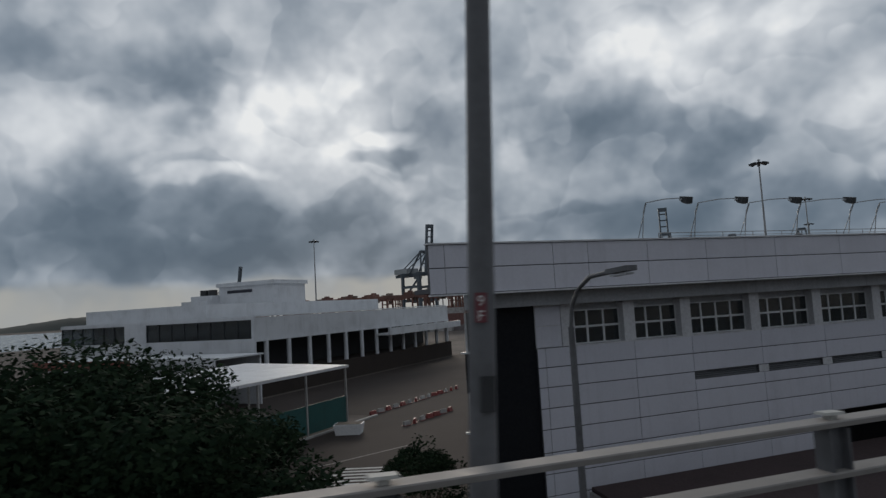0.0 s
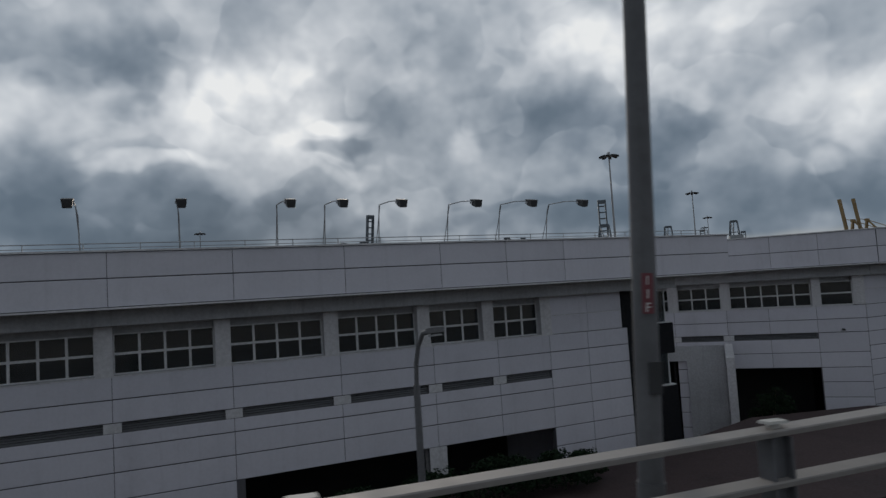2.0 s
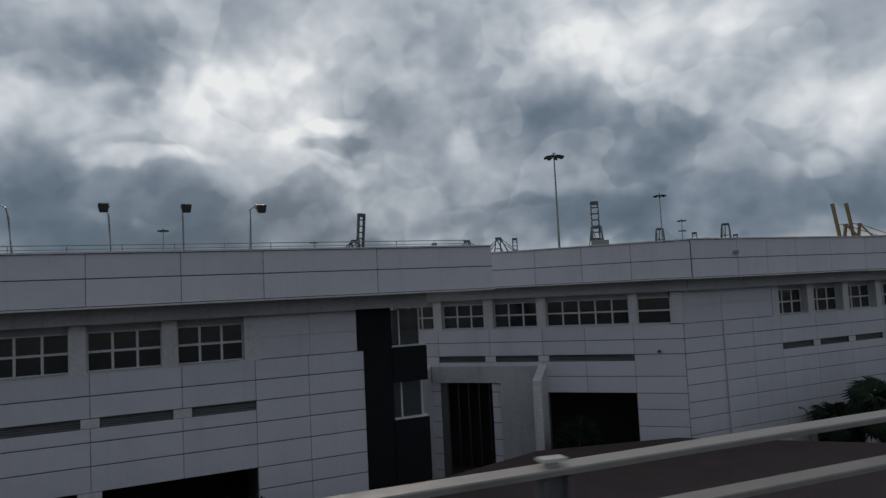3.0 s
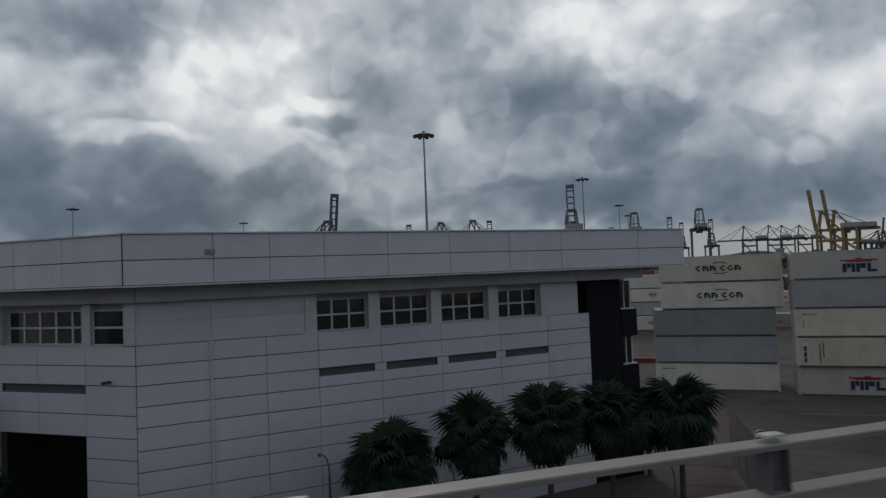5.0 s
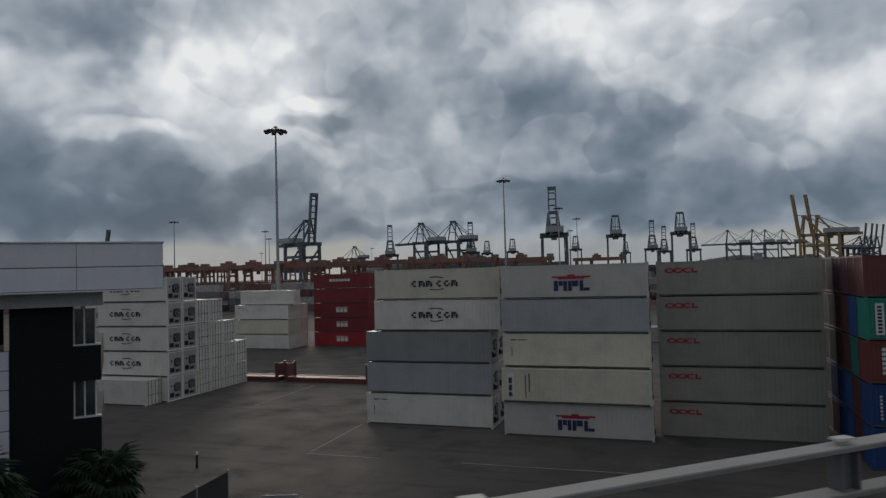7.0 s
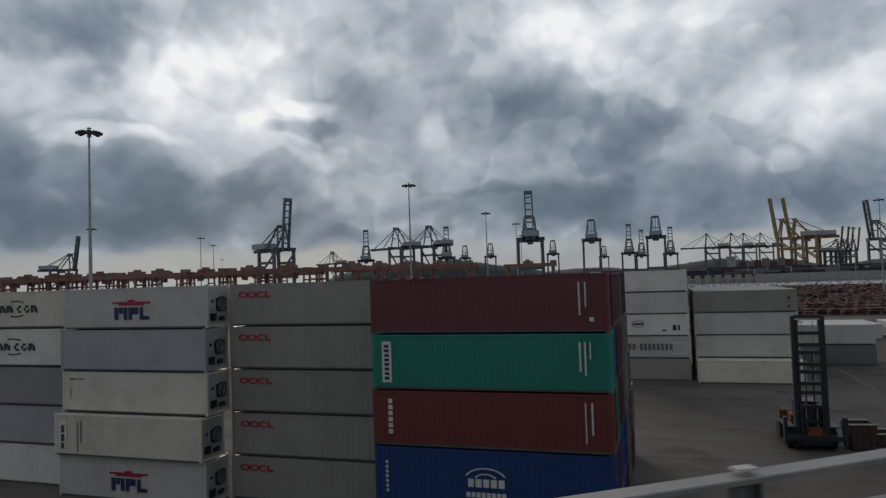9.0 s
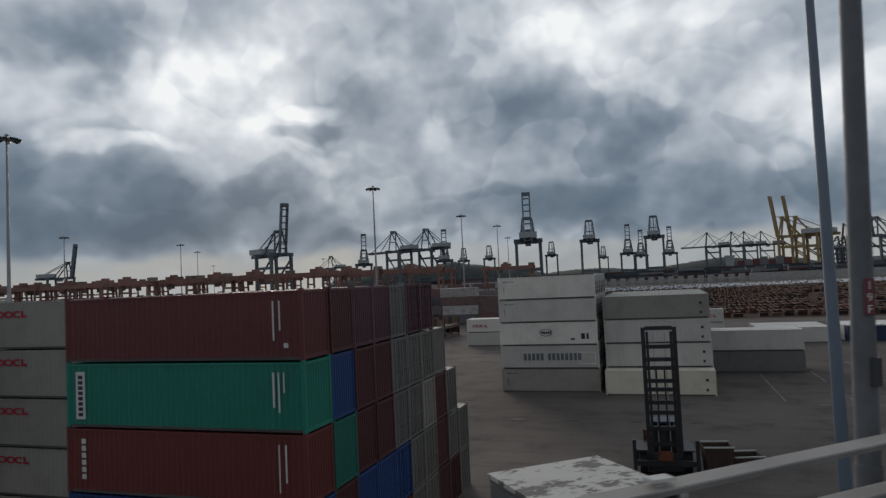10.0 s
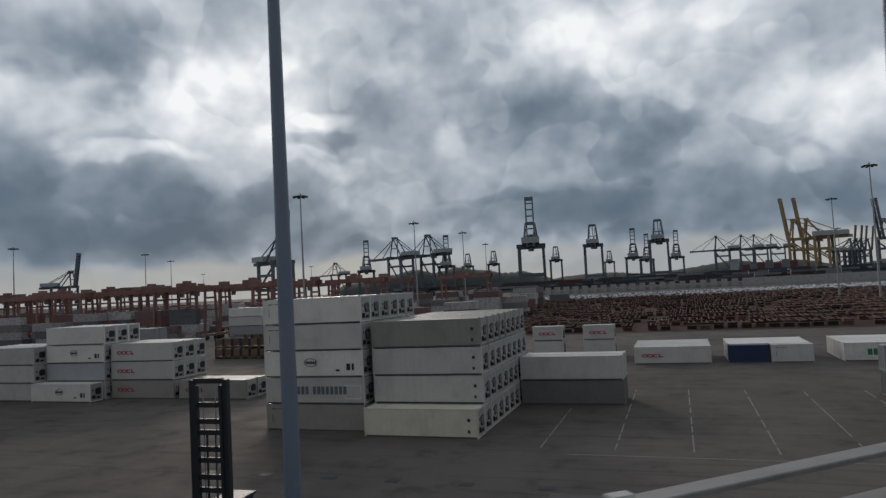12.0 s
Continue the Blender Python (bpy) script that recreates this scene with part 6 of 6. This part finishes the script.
part("upper_wall", Solid().box(-132.5, 75.0, 12.45, -86, 75.4, 13.0).box(-115.4, 74.96, 9.4, -110.1, 75.36, 12.45).box(-86.6, 75.0, 9.4, -86.0, 75.4, 12.45), M["terminal"], term)
for x0, x1 in ((-132.3, -115.4), (-110.1, -86.6)):
    b = part("glazing", Solid().box(x0, 75.25, 9.4, x1, 75.3, 12.45), M["glass"], term)
    n = round((x1 - x0) / 3.0)
    for i in range(n + 1):
        part("mullion", Solid().box(x0 + (x1 - x0) * i / n - 0.05, 75.1, 9.4, x0 + (x1 - x0) * i / n + 0.05, 75.24, 12.45), M["lamp_black"], b)
# sheets behind glazing and arcade; the hall's shade is in their colour
part("hall", Solid().box(-132.4, 82.0, 0, -93.0, 82.4, 12.7).box(-93.4, 82.4, 0, -93.0, 149, 12.7), M["inner_shade"], term)
part("roof", Solid().box(-132.5, 75.4, 12.9, -86.4, 150, 13.1), M["white_roof"], term)
part("roof_storey", Solid().box(-132.0, 80.0, 13.1, -101.0, 140.0, 15.6), M["terminal"], term)
part("arcade_beam", Solid().box(-86.3, 75.4, 8.9, -85.9, 150, 9.25), M["terminal"], term)
part("plinth", Solid().box(-93.0, 75.5, 0, -85.4, 150, 3.6), M["road"], term)
for i in range(13):
    part("column", Solid().tube((-86.2, 78.0 + i * 5.9, 0), (-86.2, 78.0 + i * 5.9, 8.9), 0.4, n=12), M["terminal"], term)
part("side_canopy", Solid().box(-86.0, 113.0, 7.4, -82.5, 150.0, 7.8).box(-83.0, 113.0, 7.8, -82.5, 150, 8.9), M["white_roof"], term)
tower = part("tower", Solid().box(-128.0, 112.0, 13.1, -112.0, 124.0, 20.2), M["terminal"], term)
part("tower_roof", Solid().box(-128.5, 111.5, 20.2, -111.5, 124.5, 21.1), M["terminal"], tower)
part("lettering", Solid().box(-125.5, 111.94, 18.6, -118.0, 111.98, 19.3), M["dark_mark"], tower)
part("terrace", Solid().box(-136.0, 108.0, 15.4, -128.0, 122.0, 17.2).box(-134.5, 109.5, 17.2, -128.0, 121.0, 18.4), M["terminal"], term)
part("cooling_plant", Solid().tube((-132.5, 112.0, 18.4), (-132.5, 112.0, 19.8), 1.1, n=12).tube((-130.0, 112.0, 18.4), (-130.0, 112.0, 19.8), 1.1, n=12), M["lamp_black"], term)

shed = thing("shed", Matrix(), "low shed with a red-brown fascia and pale flat roof", "building")
part("roof", Solid().box(-118.0, 60.0, 7.3, -80.0, 70.0, 7.5), M["white_roof"], shed)
part("fascia", Solid().box(-118.0, 59.8, 6.3, -96.0, 60.0, 7.6), M["brick_red"], shed)
part("fascia", Solid().box(-96.0, 59.8, 6.4, -80.0, 60.0, 7.7), M["terminal"], shed)
part("wall", Solid().box(-117.5, 69.6, 0, -80.5, 69.9, 7.3).box(-96.0, 60.6, 0, -80.5, 60.9, 6.4), M["terminal"], shed)
for i in range(8):
    part("post", Solid().box(-117.5 + i * 3.0, 60.1, 0, -117.2 + i * 3.0, 60.4, 7.3), M["terminal"], shed)
# near-black sheet that gives the shade under the shed roof
part("inner_wall", Solid().box(-117.5, 66.0, 0, -96.0, 66.3, 7.2), M["inner_shade"], shed)

port = thing("covered_walkway", Matrix(), "long open shed with a white sheet roof and teal side wall", "shelter")
roof = Solid()
for i in range(56):
    y0 = 18.0 + i * 0.7
    for a, b, za, zb in ((0, 0.5, 0, 0.05), (0.5, 1.0, 0.05, 0)):
        roof.face([(-57.0, y0 + a * 0.7, 6.7 + za), (-57.0, y0 + b * 0.7, 6.7 + zb), (-72.0, y0 + b * 0.7, 7.1 + zb), (-72.0, y0 + a * 0.7, 7.1 + za)])
part("roof", roof, M["white_roof"], port)
part("gutter", Solid().box(-57.1, 18.0, 6.42, -56.85, 57.2, 6.72), M["pillar"], port)
for i in range(6):
    part("post", Solid().box(-57.13, 18.6 + i * 7.6, 0, -56.93, 18.8 + i * 7.6, 6.45), M["concrete"], port)
    part("post", Solid().box(-71.6, 18.6 + i * 7.6, 0, -71.4, 18.8 + i * 7.6, 7.05), M["concrete"], port)
for i in range(5):
    part("wall_panel", Solid().box(-57.05, 18.9 + i * 7.6, 0.2, -56.98, 26.1 + i * 7.6, 3.2), M["teal"], port)
    if i < 4:
        # added dark sheet for the shade at the back of the shelter
        part("rear_panel", Solid().box(-71.5, 18.9 + i * 7.6, 0.0, -71.42, 26.1 + i * 7.6, 5.4), M["inner_shade"], port)
road = Solid()
road.face([(-56.0, 0.0, 0.004), (-6.0, 0.0, 0.004), (-30.0, 45.0, 0.004), (-38.0, 75.0, 0.004), (-84.0, 160.0, 0.004), (-84.0, 62.0, 0.004), (-56.0, 62.0, 0.004)])
structure("road", road, M["road"], "dark asphalt road beside the long shed")
park = Solid()
park.face([(40.0, 286.0, 0.01), (520.0, 286.0, 0.01), (560.0, 582.0, 0.01), (10.0, 582.0, 0.01)])
structure("trailer_park", park, M["soil"], "dark brown ground of the trailer park")
structure("pavement_kerb", Solid().box(-56.4, 15.0, 0, -56.0, 62.0, 0.18), M["concrete"], "pale concrete kerb")
pl = thing("planter_box", pose(-53.2, 51.2, 0, 0, 0, 20), "white concrete planter box on the road", "planter")
part("box", Solid().hexa([(-1.3, -0.8, 0), (1.3, -0.8, 0), (1.3, 0.8, 0), (-1.3, 0.8, 0), (-1.5, -0.95, 1.1), (1.5, -0.95, 1.1), (1.5, 0.95, 1.1), (-1.5, 0.95, 1.1)]), M["sign_white"], pl)
part("soil", Solid().box(-1.35, -0.85, 1.1, 1.35, 0.85, 1.14), M["bark"], pl)
for i in range(9):
    ground_line(-47.0 + i * 0.25, 28.5 + i * 1.15, -42.0 + i * 0.25, 30.5 + i * 1.15, 0.45, "hatch")
ground_line(-55.0, 20.0, -44.0, 47.0, 0.2)


# ---- high masts ----
def high_mast(height):
    t = thing("high_mast", Matrix(), "tall galvanised floodlight mast with a ring of lamps", "light mast", "yard light masts")
    part("shaft", Solid().tube((0, 0, 0), (0, 0, height * 0.5), 0.42, 0.3, 10).tube((0, 0, height * 0.5), (0, 0, height), 0.3, 0.16, 10), M["galv"], t)
    part("head_frame", Solid().tube((0, 0, height - 0.9), (0, 0, height - 0.6), 1.3, n=12).tube((0, 0, height), (0, 0, height + 0.25), 0.5, 0.2, 10), M["galv"], t)
    for i in range(8):
        a = i * 0.7854
        c, q = math.cos(a), math.sin(a)
        part("floodlight", Solid().beam((c * 1.3, q * 1.3, height - 0.7), (c * 2.4, q * 2.4, height - 1.0), 0.75, 0.45), M["lamp_black"], t)
    return t


mast = high_mast(45.5)
EYE = Vector((112.64, 90.54, 14.5))
MAST_AT = [(-48.8, 385), (-40.5, 455), (-39.1, 540), (-37.6, 850), (-17.6, 315), (-14.3, 388), (-13.2, 511), (13.6, 365), (12.8, 650), (-28.8, 760)]
spots = [(10.4, 304.0, 1.08), (-208.9, 263.9, 1.08), (207.4, 417.0, 1.22)]
spots += [(EYE.x + math.sin(radians(a)) * r, EYE.y + math.cos(radians(a)) * r, 1.0) for a, r in MAST_AT]
for x, y, k in spots:
    c = copy_thing(mast, pose(x, y, 0, 0, 0, rnd.uniform(0, 45)))
    c.scale = (k, k, k)
mast.matrix_world = pose(-8.65, 178.7, 0)
near = thing("high_mast", pose(115.7, 128.7, 0), "thick blue-grey light mast standing in the yard", "light mast")
part("shaft", Solid().tube((0, 0, 0), (0, 0, 16), 0.36, 0.31, 20).tube((0, 0, 16), (0, 0, 38), 0.31, 0.2, 20), M["blue_pole"], near)
part("base_flange", Solid().tube((0, 0, 0), (0, 0, 0.08), 0.55, n=16), M["blue_pole"], near)
part("head_frame", Solid().tube((0, 0, 37.6), (0, 0, 37.9), 1.2, n=12), M["galv"], near)


# ---- gantry cranes ----
def yard_gantry():
    t = thing("yard_gantry", Matrix(), "orange-brown rubber-tyred gantry crane over container rows", "gantry crane", "yard gantries")
    for x in (-11.5, 11.5):
        for y in (-3.6, 3.6):
            part("leg", Solid().beam((x, y, 1.6), (x, y * 0.75, 18.2), 0.75, 0.6), M["rtg"], t)
            part("wheel", Solid().tube((x - 0.4, y - 1.2, 0.8), (x + 0.4, y - 1.2, 0.8), 0.8, n=10).tube((x - 0.4, y + 1.2, 0.8), (x + 0.4, y + 1.2, 0.8), 0.8, n=10), M["tyre"], t)
        part("sill_beam", Solid().box(x - 0.5, -5.2, 1.3, x + 0.5, 5.2, 2.2), M["rtg"], t)
        part("portal_tie", Solid().box(x - 0.35, -2.9, 15.0, x + 0.35, 2.9, 15.7), M["rtg"], t)
    for y in (-2.7, 2.7):
        part("girder", Solid().box(-13.0, y - 0.5, 18.2, 13.0, y + 0.5, 19.9), M["rtg"], t)
    part("machinery_box", Solid().box(10.4, -1.6, 19.9, 13.0, 1.6, 21.2), M["rtg_cab"], t)
    tr = part("trolley", Solid().box(-3.0, -3.2, 19.92, 1.0, 3.2, 21.2).box(-2.2, -1.4, 21.2, -0.4, 1.4, 22.0), M["rtg"], t)
    part("operator_cab", Solid().box(-4.6, -0.9, 16.4, -3.0, 0.9, 18.3), M["rtg_cab"], tr)
    part("hoist_frame", Solid().box(-2.8, -2.6, 12.0, 0.8, 2.6, 12.5), M["rtg"], tr)
    return t


gantry = yard_gantry()
for row, (y, xs) in enumerate(((312, (-318, -300, -281, -262, -244, -225, -205, -188, -172, -155, -138, -120, -100, -82, -62, -44, -24)), (352, (-345, -322, -300, -276, -252, -228, -205, -182, -158, -134, -112, -90, -66, -30, 6)),
                               (410, (-330, -290, -252, -212, -172, -130, -92, -52, -12, 30)))):
    for x in xs:
        c = copy_thing(gantry, pose(x + rnd.uniform(-6, 6), y + rnd.uniform(-7, 7), 0, 0, 0, rnd.choice((0, 0, 180)) + rnd.uniform(-1, 1)))
gantry.matrix_world = pose(-12.0, 330.0, 0)


def quay_crane(top, boom, label, paint="sts_grey"):
    """Ship-to-shore crane of that height. Boom over the water side (+x): 'up' or 'down'."""
    k = top / 100.0
    t = thing("quay_crane", Matrix(), label, "quay crane", "quay cranes")
    W, D = 13 * k, 15 * k
    G = 42 * k if boom == "up" else 58 * k
    m = M[paint]
    for x in (-D, D):
        for y in (-W, W):
            part("leg", Solid().beam((x, y, 0), (x, y * 0.97, G), 3.2 * k, 2.8 * k), m, t)
        part("portal_beam", Solid().box(x - 1.4 * k, -W, 12 * k, x + 1.4 * k, W, 15.5 * k), m, t)
        part("sill_beam", Solid().box(x - 2.2 * k, -W - 4 * k, 0.5 * k, x + 2.2 * k, W + 4 * k, 4 * k), m, t)
        part("cross_beam", Solid().box(x - 1.6 * k, -W - 2 * k, G, x + 1.6 * k, W + 2 * k, G + 4 * k), m, t)
    for y in (-W * 0.98, W * 0.98):
        part("brace", Solid().beam((-D, y, 15 * k), (D, y, G - 3 * k), 1.6 * k), m, t)
        part("side_beam", Solid().box(-D, y - 1.1 * k, G - 14 * k, D, y + 1.1 * k, G - 11 * k), m, t)
    for y in (-4.6 * k, 2.6 * k):
        part("girder", Solid().box(-40 * k, y, G, D + 3 * k, y + 2.0 * k, G + 3.6 * k), m, t)
    for i in range(7):
        part("girder_tie", Solid().box((-38 + 8.5 * i) * k, -2.6 * k, G + 0.5 * k, (-37 + 8.5 * i) * k, 2.6 * k, G + 2 * k), m, t)
    part("machinery_house", Solid().box(-36 * k, -9 * k, G + 4 * k, -12 * k, 9 * k, G + 10 * k), M["sts_house"], t)
    high = 70 * k if boom == "up" else 92 * k
    for y in (-W * 0.62, W * 0.62):
        head = Vector((D * 0.75, y * 0.58, high))
        part("a_frame_leg", Solid().beam((D, y, G + 3 * k), head, 1.7 * k), m, t)
        part("a_frame_stay", Solid().beam((-D * 0.6, y * 0.8, G + 3 * k), head, 1.4 * k), m, t)
        part("back_stay", Solid().beam((-38 * k, y * 0.3, G + 3 * k), head, 0.9 * k), m, t)
    part("a_frame_head", Solid().box(D * 0.75 - 2.5 * k, -W * 0.37, high - 2 * k, D * 0.75 + 2.5 * k, W * 0.37, high + 1.2 * k), m, t)
    part("a_frame_bar", Solid().beam((D * 0.86, -W * 0.47, (G + high) / 2), (D * 0.86, W * 0.47, (G + high) / 2), 1.3 * k), m, t)
    hinge = Vector((D + 3 * k, 0, G + 1.5 * k))
    a = radians(83) if boom == "up" else 0.0
    ln = (top - hinge.z) / math.sin(a) if boom == "up" else 52 * k
    way = Vector((math.cos(a), 0, math.sin(a)))
    bo = part("boom", Solid().beam(hinge + way * (ln - 2 * k) + Vector((0, -4 * k, 0)), hinge + way * (ln - 2 * k) + Vector((0, 4 * k, 0)), 4.0 * k), m, t)
    for y in (-3.9 * k, 3.9 * k):
        part("boom_rail", Solid().beam(hinge + Vector((0, y, 0)), hinge + way * ln + Vector((0, y, 0)), 3.4 * k, 1.5 * k, (0, 1, 0)), m, bo)
    for i in range(1, 8):
        q = hinge + way * ln * i / 8
        part("boom_tie", Solid().beam(q + Vector((0, -3 * k, 0)), q + Vector((0, 3 * k, 0)), 1.3 * k), m, bo)
    for f in ((0.5, 0.95) if boom == "down" else (0.5,)):
        part("fore_stay", Solid().beam((D * 0.75, 0, high), hinge + way * ln * f + Vector((0, 0, 1)), 0.9 * k), m, t)
    part("trolley", Solid().box(-6 * k, -3 * k, G - 3 * k, 2 * k, 3 * k, G - 0.1 * k), M["sts_house"], t)
    return t


def place(ob, az, dist, turn, k=1.0):
    ob.matrix_world = pose(EYE.x + math.sin(radians(az)) * dist, EYE.y + math.cos(radians(az)) * dist, 0, 0, 0, turn)
    ob.scale = (k, k, k)


UP_, DOWN_ = "grey-blue ship-to-shore crane with its boom raised", "grey-blue ship-to-shore crane with its boom lowered"
c_up = quay_crane(200.0, "up", UP_)
c_down = quay_crane(125.0, "down", DOWN_)
c_gold = quay_crane(225.0, "up", "yellow ship-to-shore crane with its boom raised", "sts_gold")
CRANES = [  # kind, azimuth, distance, turn, size
    ("up", -48.2, 1659, 20, 0.65), ("up", -25.1, 1591, 113, 0.68), ("up", -18.2, 1500, 107, 0.66), ("up", -10.95, 1550, 101, 1.08),
    ("down", -22.1, 1488, 155, 1.12), ("down", -19.3, 1486, 150, 1.14), ("down", -16.5, 1784, 104, 0.85), ("down", -14.3, 1782, 102, 0.88), ("down", -9.0, 1678, 97, 0.85),
    ("down", -5.8, 1516, 95, 1.16), ("down", -4.7, 1875, 93, 0.75), ("up", -2.7, 1674, 92, 0.66), ("down", -0.6, 1513, 90, 1.16), ("up", -1.7, 1773, 89, 0.61), ("up", 0.6, 1772, 88, 0.63),
    ("down", -27.6, 1893, 160, 0.84), ("down", 3.9, 2270, 172, 1.09), ("down", 5.7, 2269, 172, 1.07), ("down", 6.6, 2268, 172, 1.05),
    ("up", 12.2, 2265, -20, 0.63), ("up", 12.6, 2264, -20, 0.62), ("up", 12.9, 2264, -20, 0.61), ("up", 13.3, 2264, -20, 0.60), ("up", 15.4, 1664, 200, 0.74), ("up", 18.0, 1400, 200, 0.6)]
for kind, az, dist, turn, k in CRANES:
    c = copy_thing(c_up if kind == "up" else c_down, Matrix())
    place(c, az, dist, turn, k)
place(c_up, -32.6, 1556, -25, 1.01)
place(c_down, 7.8, 2268, 172, 1.03)
c = copy_thing(c_gold, Matrix())
place(c, 9.6, 2267, 160, 1.0)
place(c_gold, 10.5, 2267, 160, 0.99)


# ---- distance: stacks, parked trailers and cars, ship, hills ----
r = random.Random(21)
s = Solid()
for i in range(420):
    az, dist = r.uniform(-24, 22), r.uniform(1050, 1500)
    x, y = EYE.x + math.sin(radians(az)) * dist, EYE.y + math.cos(radians(az)) * dist
    n = r.choice((2, 3, 4, 5, 5))
    for j in range(n):
        s.box(x, y, j * 2.9, x + 12.2 * r.choice((1, 2, 3)), y + 2.4 * r.choice((2, 4, 6)), j * 2.9 + 2.85)
tagged(part("distant_stacks", s, M["far_mix"]), "dark far-off container stacks below the quay cranes", "containers", "", "stuff")
s = Solid()
for i in range(330):
    x, y = r.uniform(-340, 60), r.choice((300, 345, 396, 450, 472, 530)) + r.uniform(-4, 8)
    for j in range(r.choice((1, 2, 3, 4))):
        s.box(x, y, j * 2.9, x + 12.2, y + 2.44 * r.choice((1, 2, 3)), j * 2.9 + 2.85)
tagged(part("gantry_rows", s, M["pale_mix"]), "pale container rows under the yard gantries", "containers", "", "stuff")
s = Solid()
for row in range(17):
    y = 292 + row * 16.5
    x = 70.0 - row * 3
    while x < 420:
        x += 3.3 if r.random() > 0.06 else 11.0
        if r.random() < 0.12:
            continue
        ln, z = r.uniform(10.5, 12.5), r.uniform(1.05, 1.35)
        y0 = y + r.uniform(-0.8, 0.8)
        s.box(x, y0, z, x + 0.3, y0 + ln, z + 0.32).box(x + 1.3, y0, z, x + 1.6, y0 + ln, z + 0.32)
        s.box(x - 0.4, y0, z - 0.05, x + 2.0, y0 + 0.5, z + 0.4).box(x - 0.4, y0 + ln - 0.5, z - 0.05, x + 2.0, y0 + ln, z + 0.4)
        s.box(x - 0.35, y0 + 0.8, 0.0, x + 1.95, y0 + 3.4, 0.95)
tagged(part("parked_trailers", s, M["chassis_mix"]), "rows of rust-brown parked container trailers", "trailers", "", "stuff")
s = Solid()
for row in range(5):
    x = 20.0
    while x < 330:
        x += r.uniform(2.5, 2.9)
        y0 = 590 + row * 17 + r.uniform(-0.5, 0.5)
        s.hexa([(x, y0, 0.3), (x + 1.75, y0, 0.3), (x + 1.75, y0 + 4.3, 0.3), (x, y0 + 4.3, 0.3), (x, y0, 0.95), (x + 1.75, y0, 0.95), (x + 1.75, y0 + 4.3, 0.95), (x, y0 + 4.3, 0.95)])
        s.hexa([(x + 0.05, y0 + 1.0, 0.95), (x + 1.7, y0 + 1.0, 0.95), (x + 1.7, y0 + 3.9, 0.95), (x + 0.05, y0 + 3.9, 0.95), (x + 0.2, y0 + 1.7, 1.5), (x + 1.55, y0 + 1.7, 1.5), (x + 1.55, y0 + 3.3, 1.5), (x + 0.2, y0 + 3.3, 1.5)])
tagged(part("parked_cars", s, M["car_mix"]), "rows of pale parked cars at the far side of the yard", "cars", "", "stuff")
s = Solid()
for i in range(62):
    x = -20 + i * 9.5
    s.box(x, 800, 0, x + (5.5 if i < 22 else 9.45), 803, 7.5)
tagged(part("quay_blocks", s, M["concrete"]), "line of pale concrete blocks along the quay road", "blocks", "", "stuff")
tagged(part("fence_wall", Solid().box(-40, 806, 0, 640, 807, 4.0), M["concrete"]), "long grey wall at the quay road", "", "", "structure")

ship = thing("container_ship", pose(EYE.x + math.sin(radians(3.4)) * 1350, EYE.y + math.cos(radians(3.4)) * 1350, 0, 0, 0, -8), "dark-hulled container ship at the quay", "ship")
part("hull", Solid().hexa([(0, 0, 0), (150, 0, 0), (140, 24, 0), (4, 24, 0), (-6, 0, 16), (158, 0, 16), (144, 24, 16), (0, 24, 16)]), M["ship"], ship)
part("deckhouse", Solid().box(30, 4, 16, 44, 20, 36).box(28, 2, 33, 46, 22, 36), M["sts_house"], ship)
for i in range(7):
    part("deck_container", Solid().box(50 + i * 13, 2, 16.02, 62 + i * 13, 22, 16 + 2.9 * r.choice((3, 4, 5, 5))), M["paint_steel"] if i % 2 else M["paint_maroon"], ship)


def ridge(name, az0, az1, dist, peak, seed, label, bottom=0.0):
    """A wooded rise: a heaved sheet with a ragged crest."""
    q = Solid()
    nu, nv = 150, 10
    for j in range(nv):
        for i in range(nu):
            f, h = i / (nu - 1), j / (nv - 1)
            az, dd = radians(az0 + (az1 - az0) * f), dist * (1 + 0.22 * h)
            edge = min(1.0, 5.0 * f, 5.0 * (1 - f))
            z = peak * edge * (0.62 + 0.38 * noise.noise((f * 7.0, seed, 0))) * math.sin(math.pi * min(1.0, h * 1.1)) ** 0.8
            z += 3.2 * noise.noise((f * 90.0, h * 9.0, seed)) * (0.3 + h) + 2.0 * noise.noise((f * 260.0, h * 20.0, seed))
            q.v.append((EYE.x + math.sin(az) * dd, EYE.y + math.cos(az) * dd, max(z, -1.0) if 0 < j < nv - 1 else -2.0))
    for j in range(nv - 1):
        for i in range(nu - 1):
            q.f.append((j * nu + i, j * nu + i + 1, (j + 1) * nu + i + 1, (j + 1) * nu + i))
            q.smooth.append(True)
    tagged(part(name, q, M["hill"]), label, "hill", "", "structure")


ridge("backdrop_hill", -29, -8, 1900, 104, 1.3, "dark wooded hill beyond the port")
ridge("backdrop_hill", -12, 14, 2400, 60, 4.7, "dark wooded shore beyond the quay")
ridge("backdrop_hill", 10, 40, 2400, 60, 8.2, "dark wooded shore beyond the quay")
ridge("backdrop_hill", -85, -48, 3300, 60, 6.1, "low hazy hills across the water")
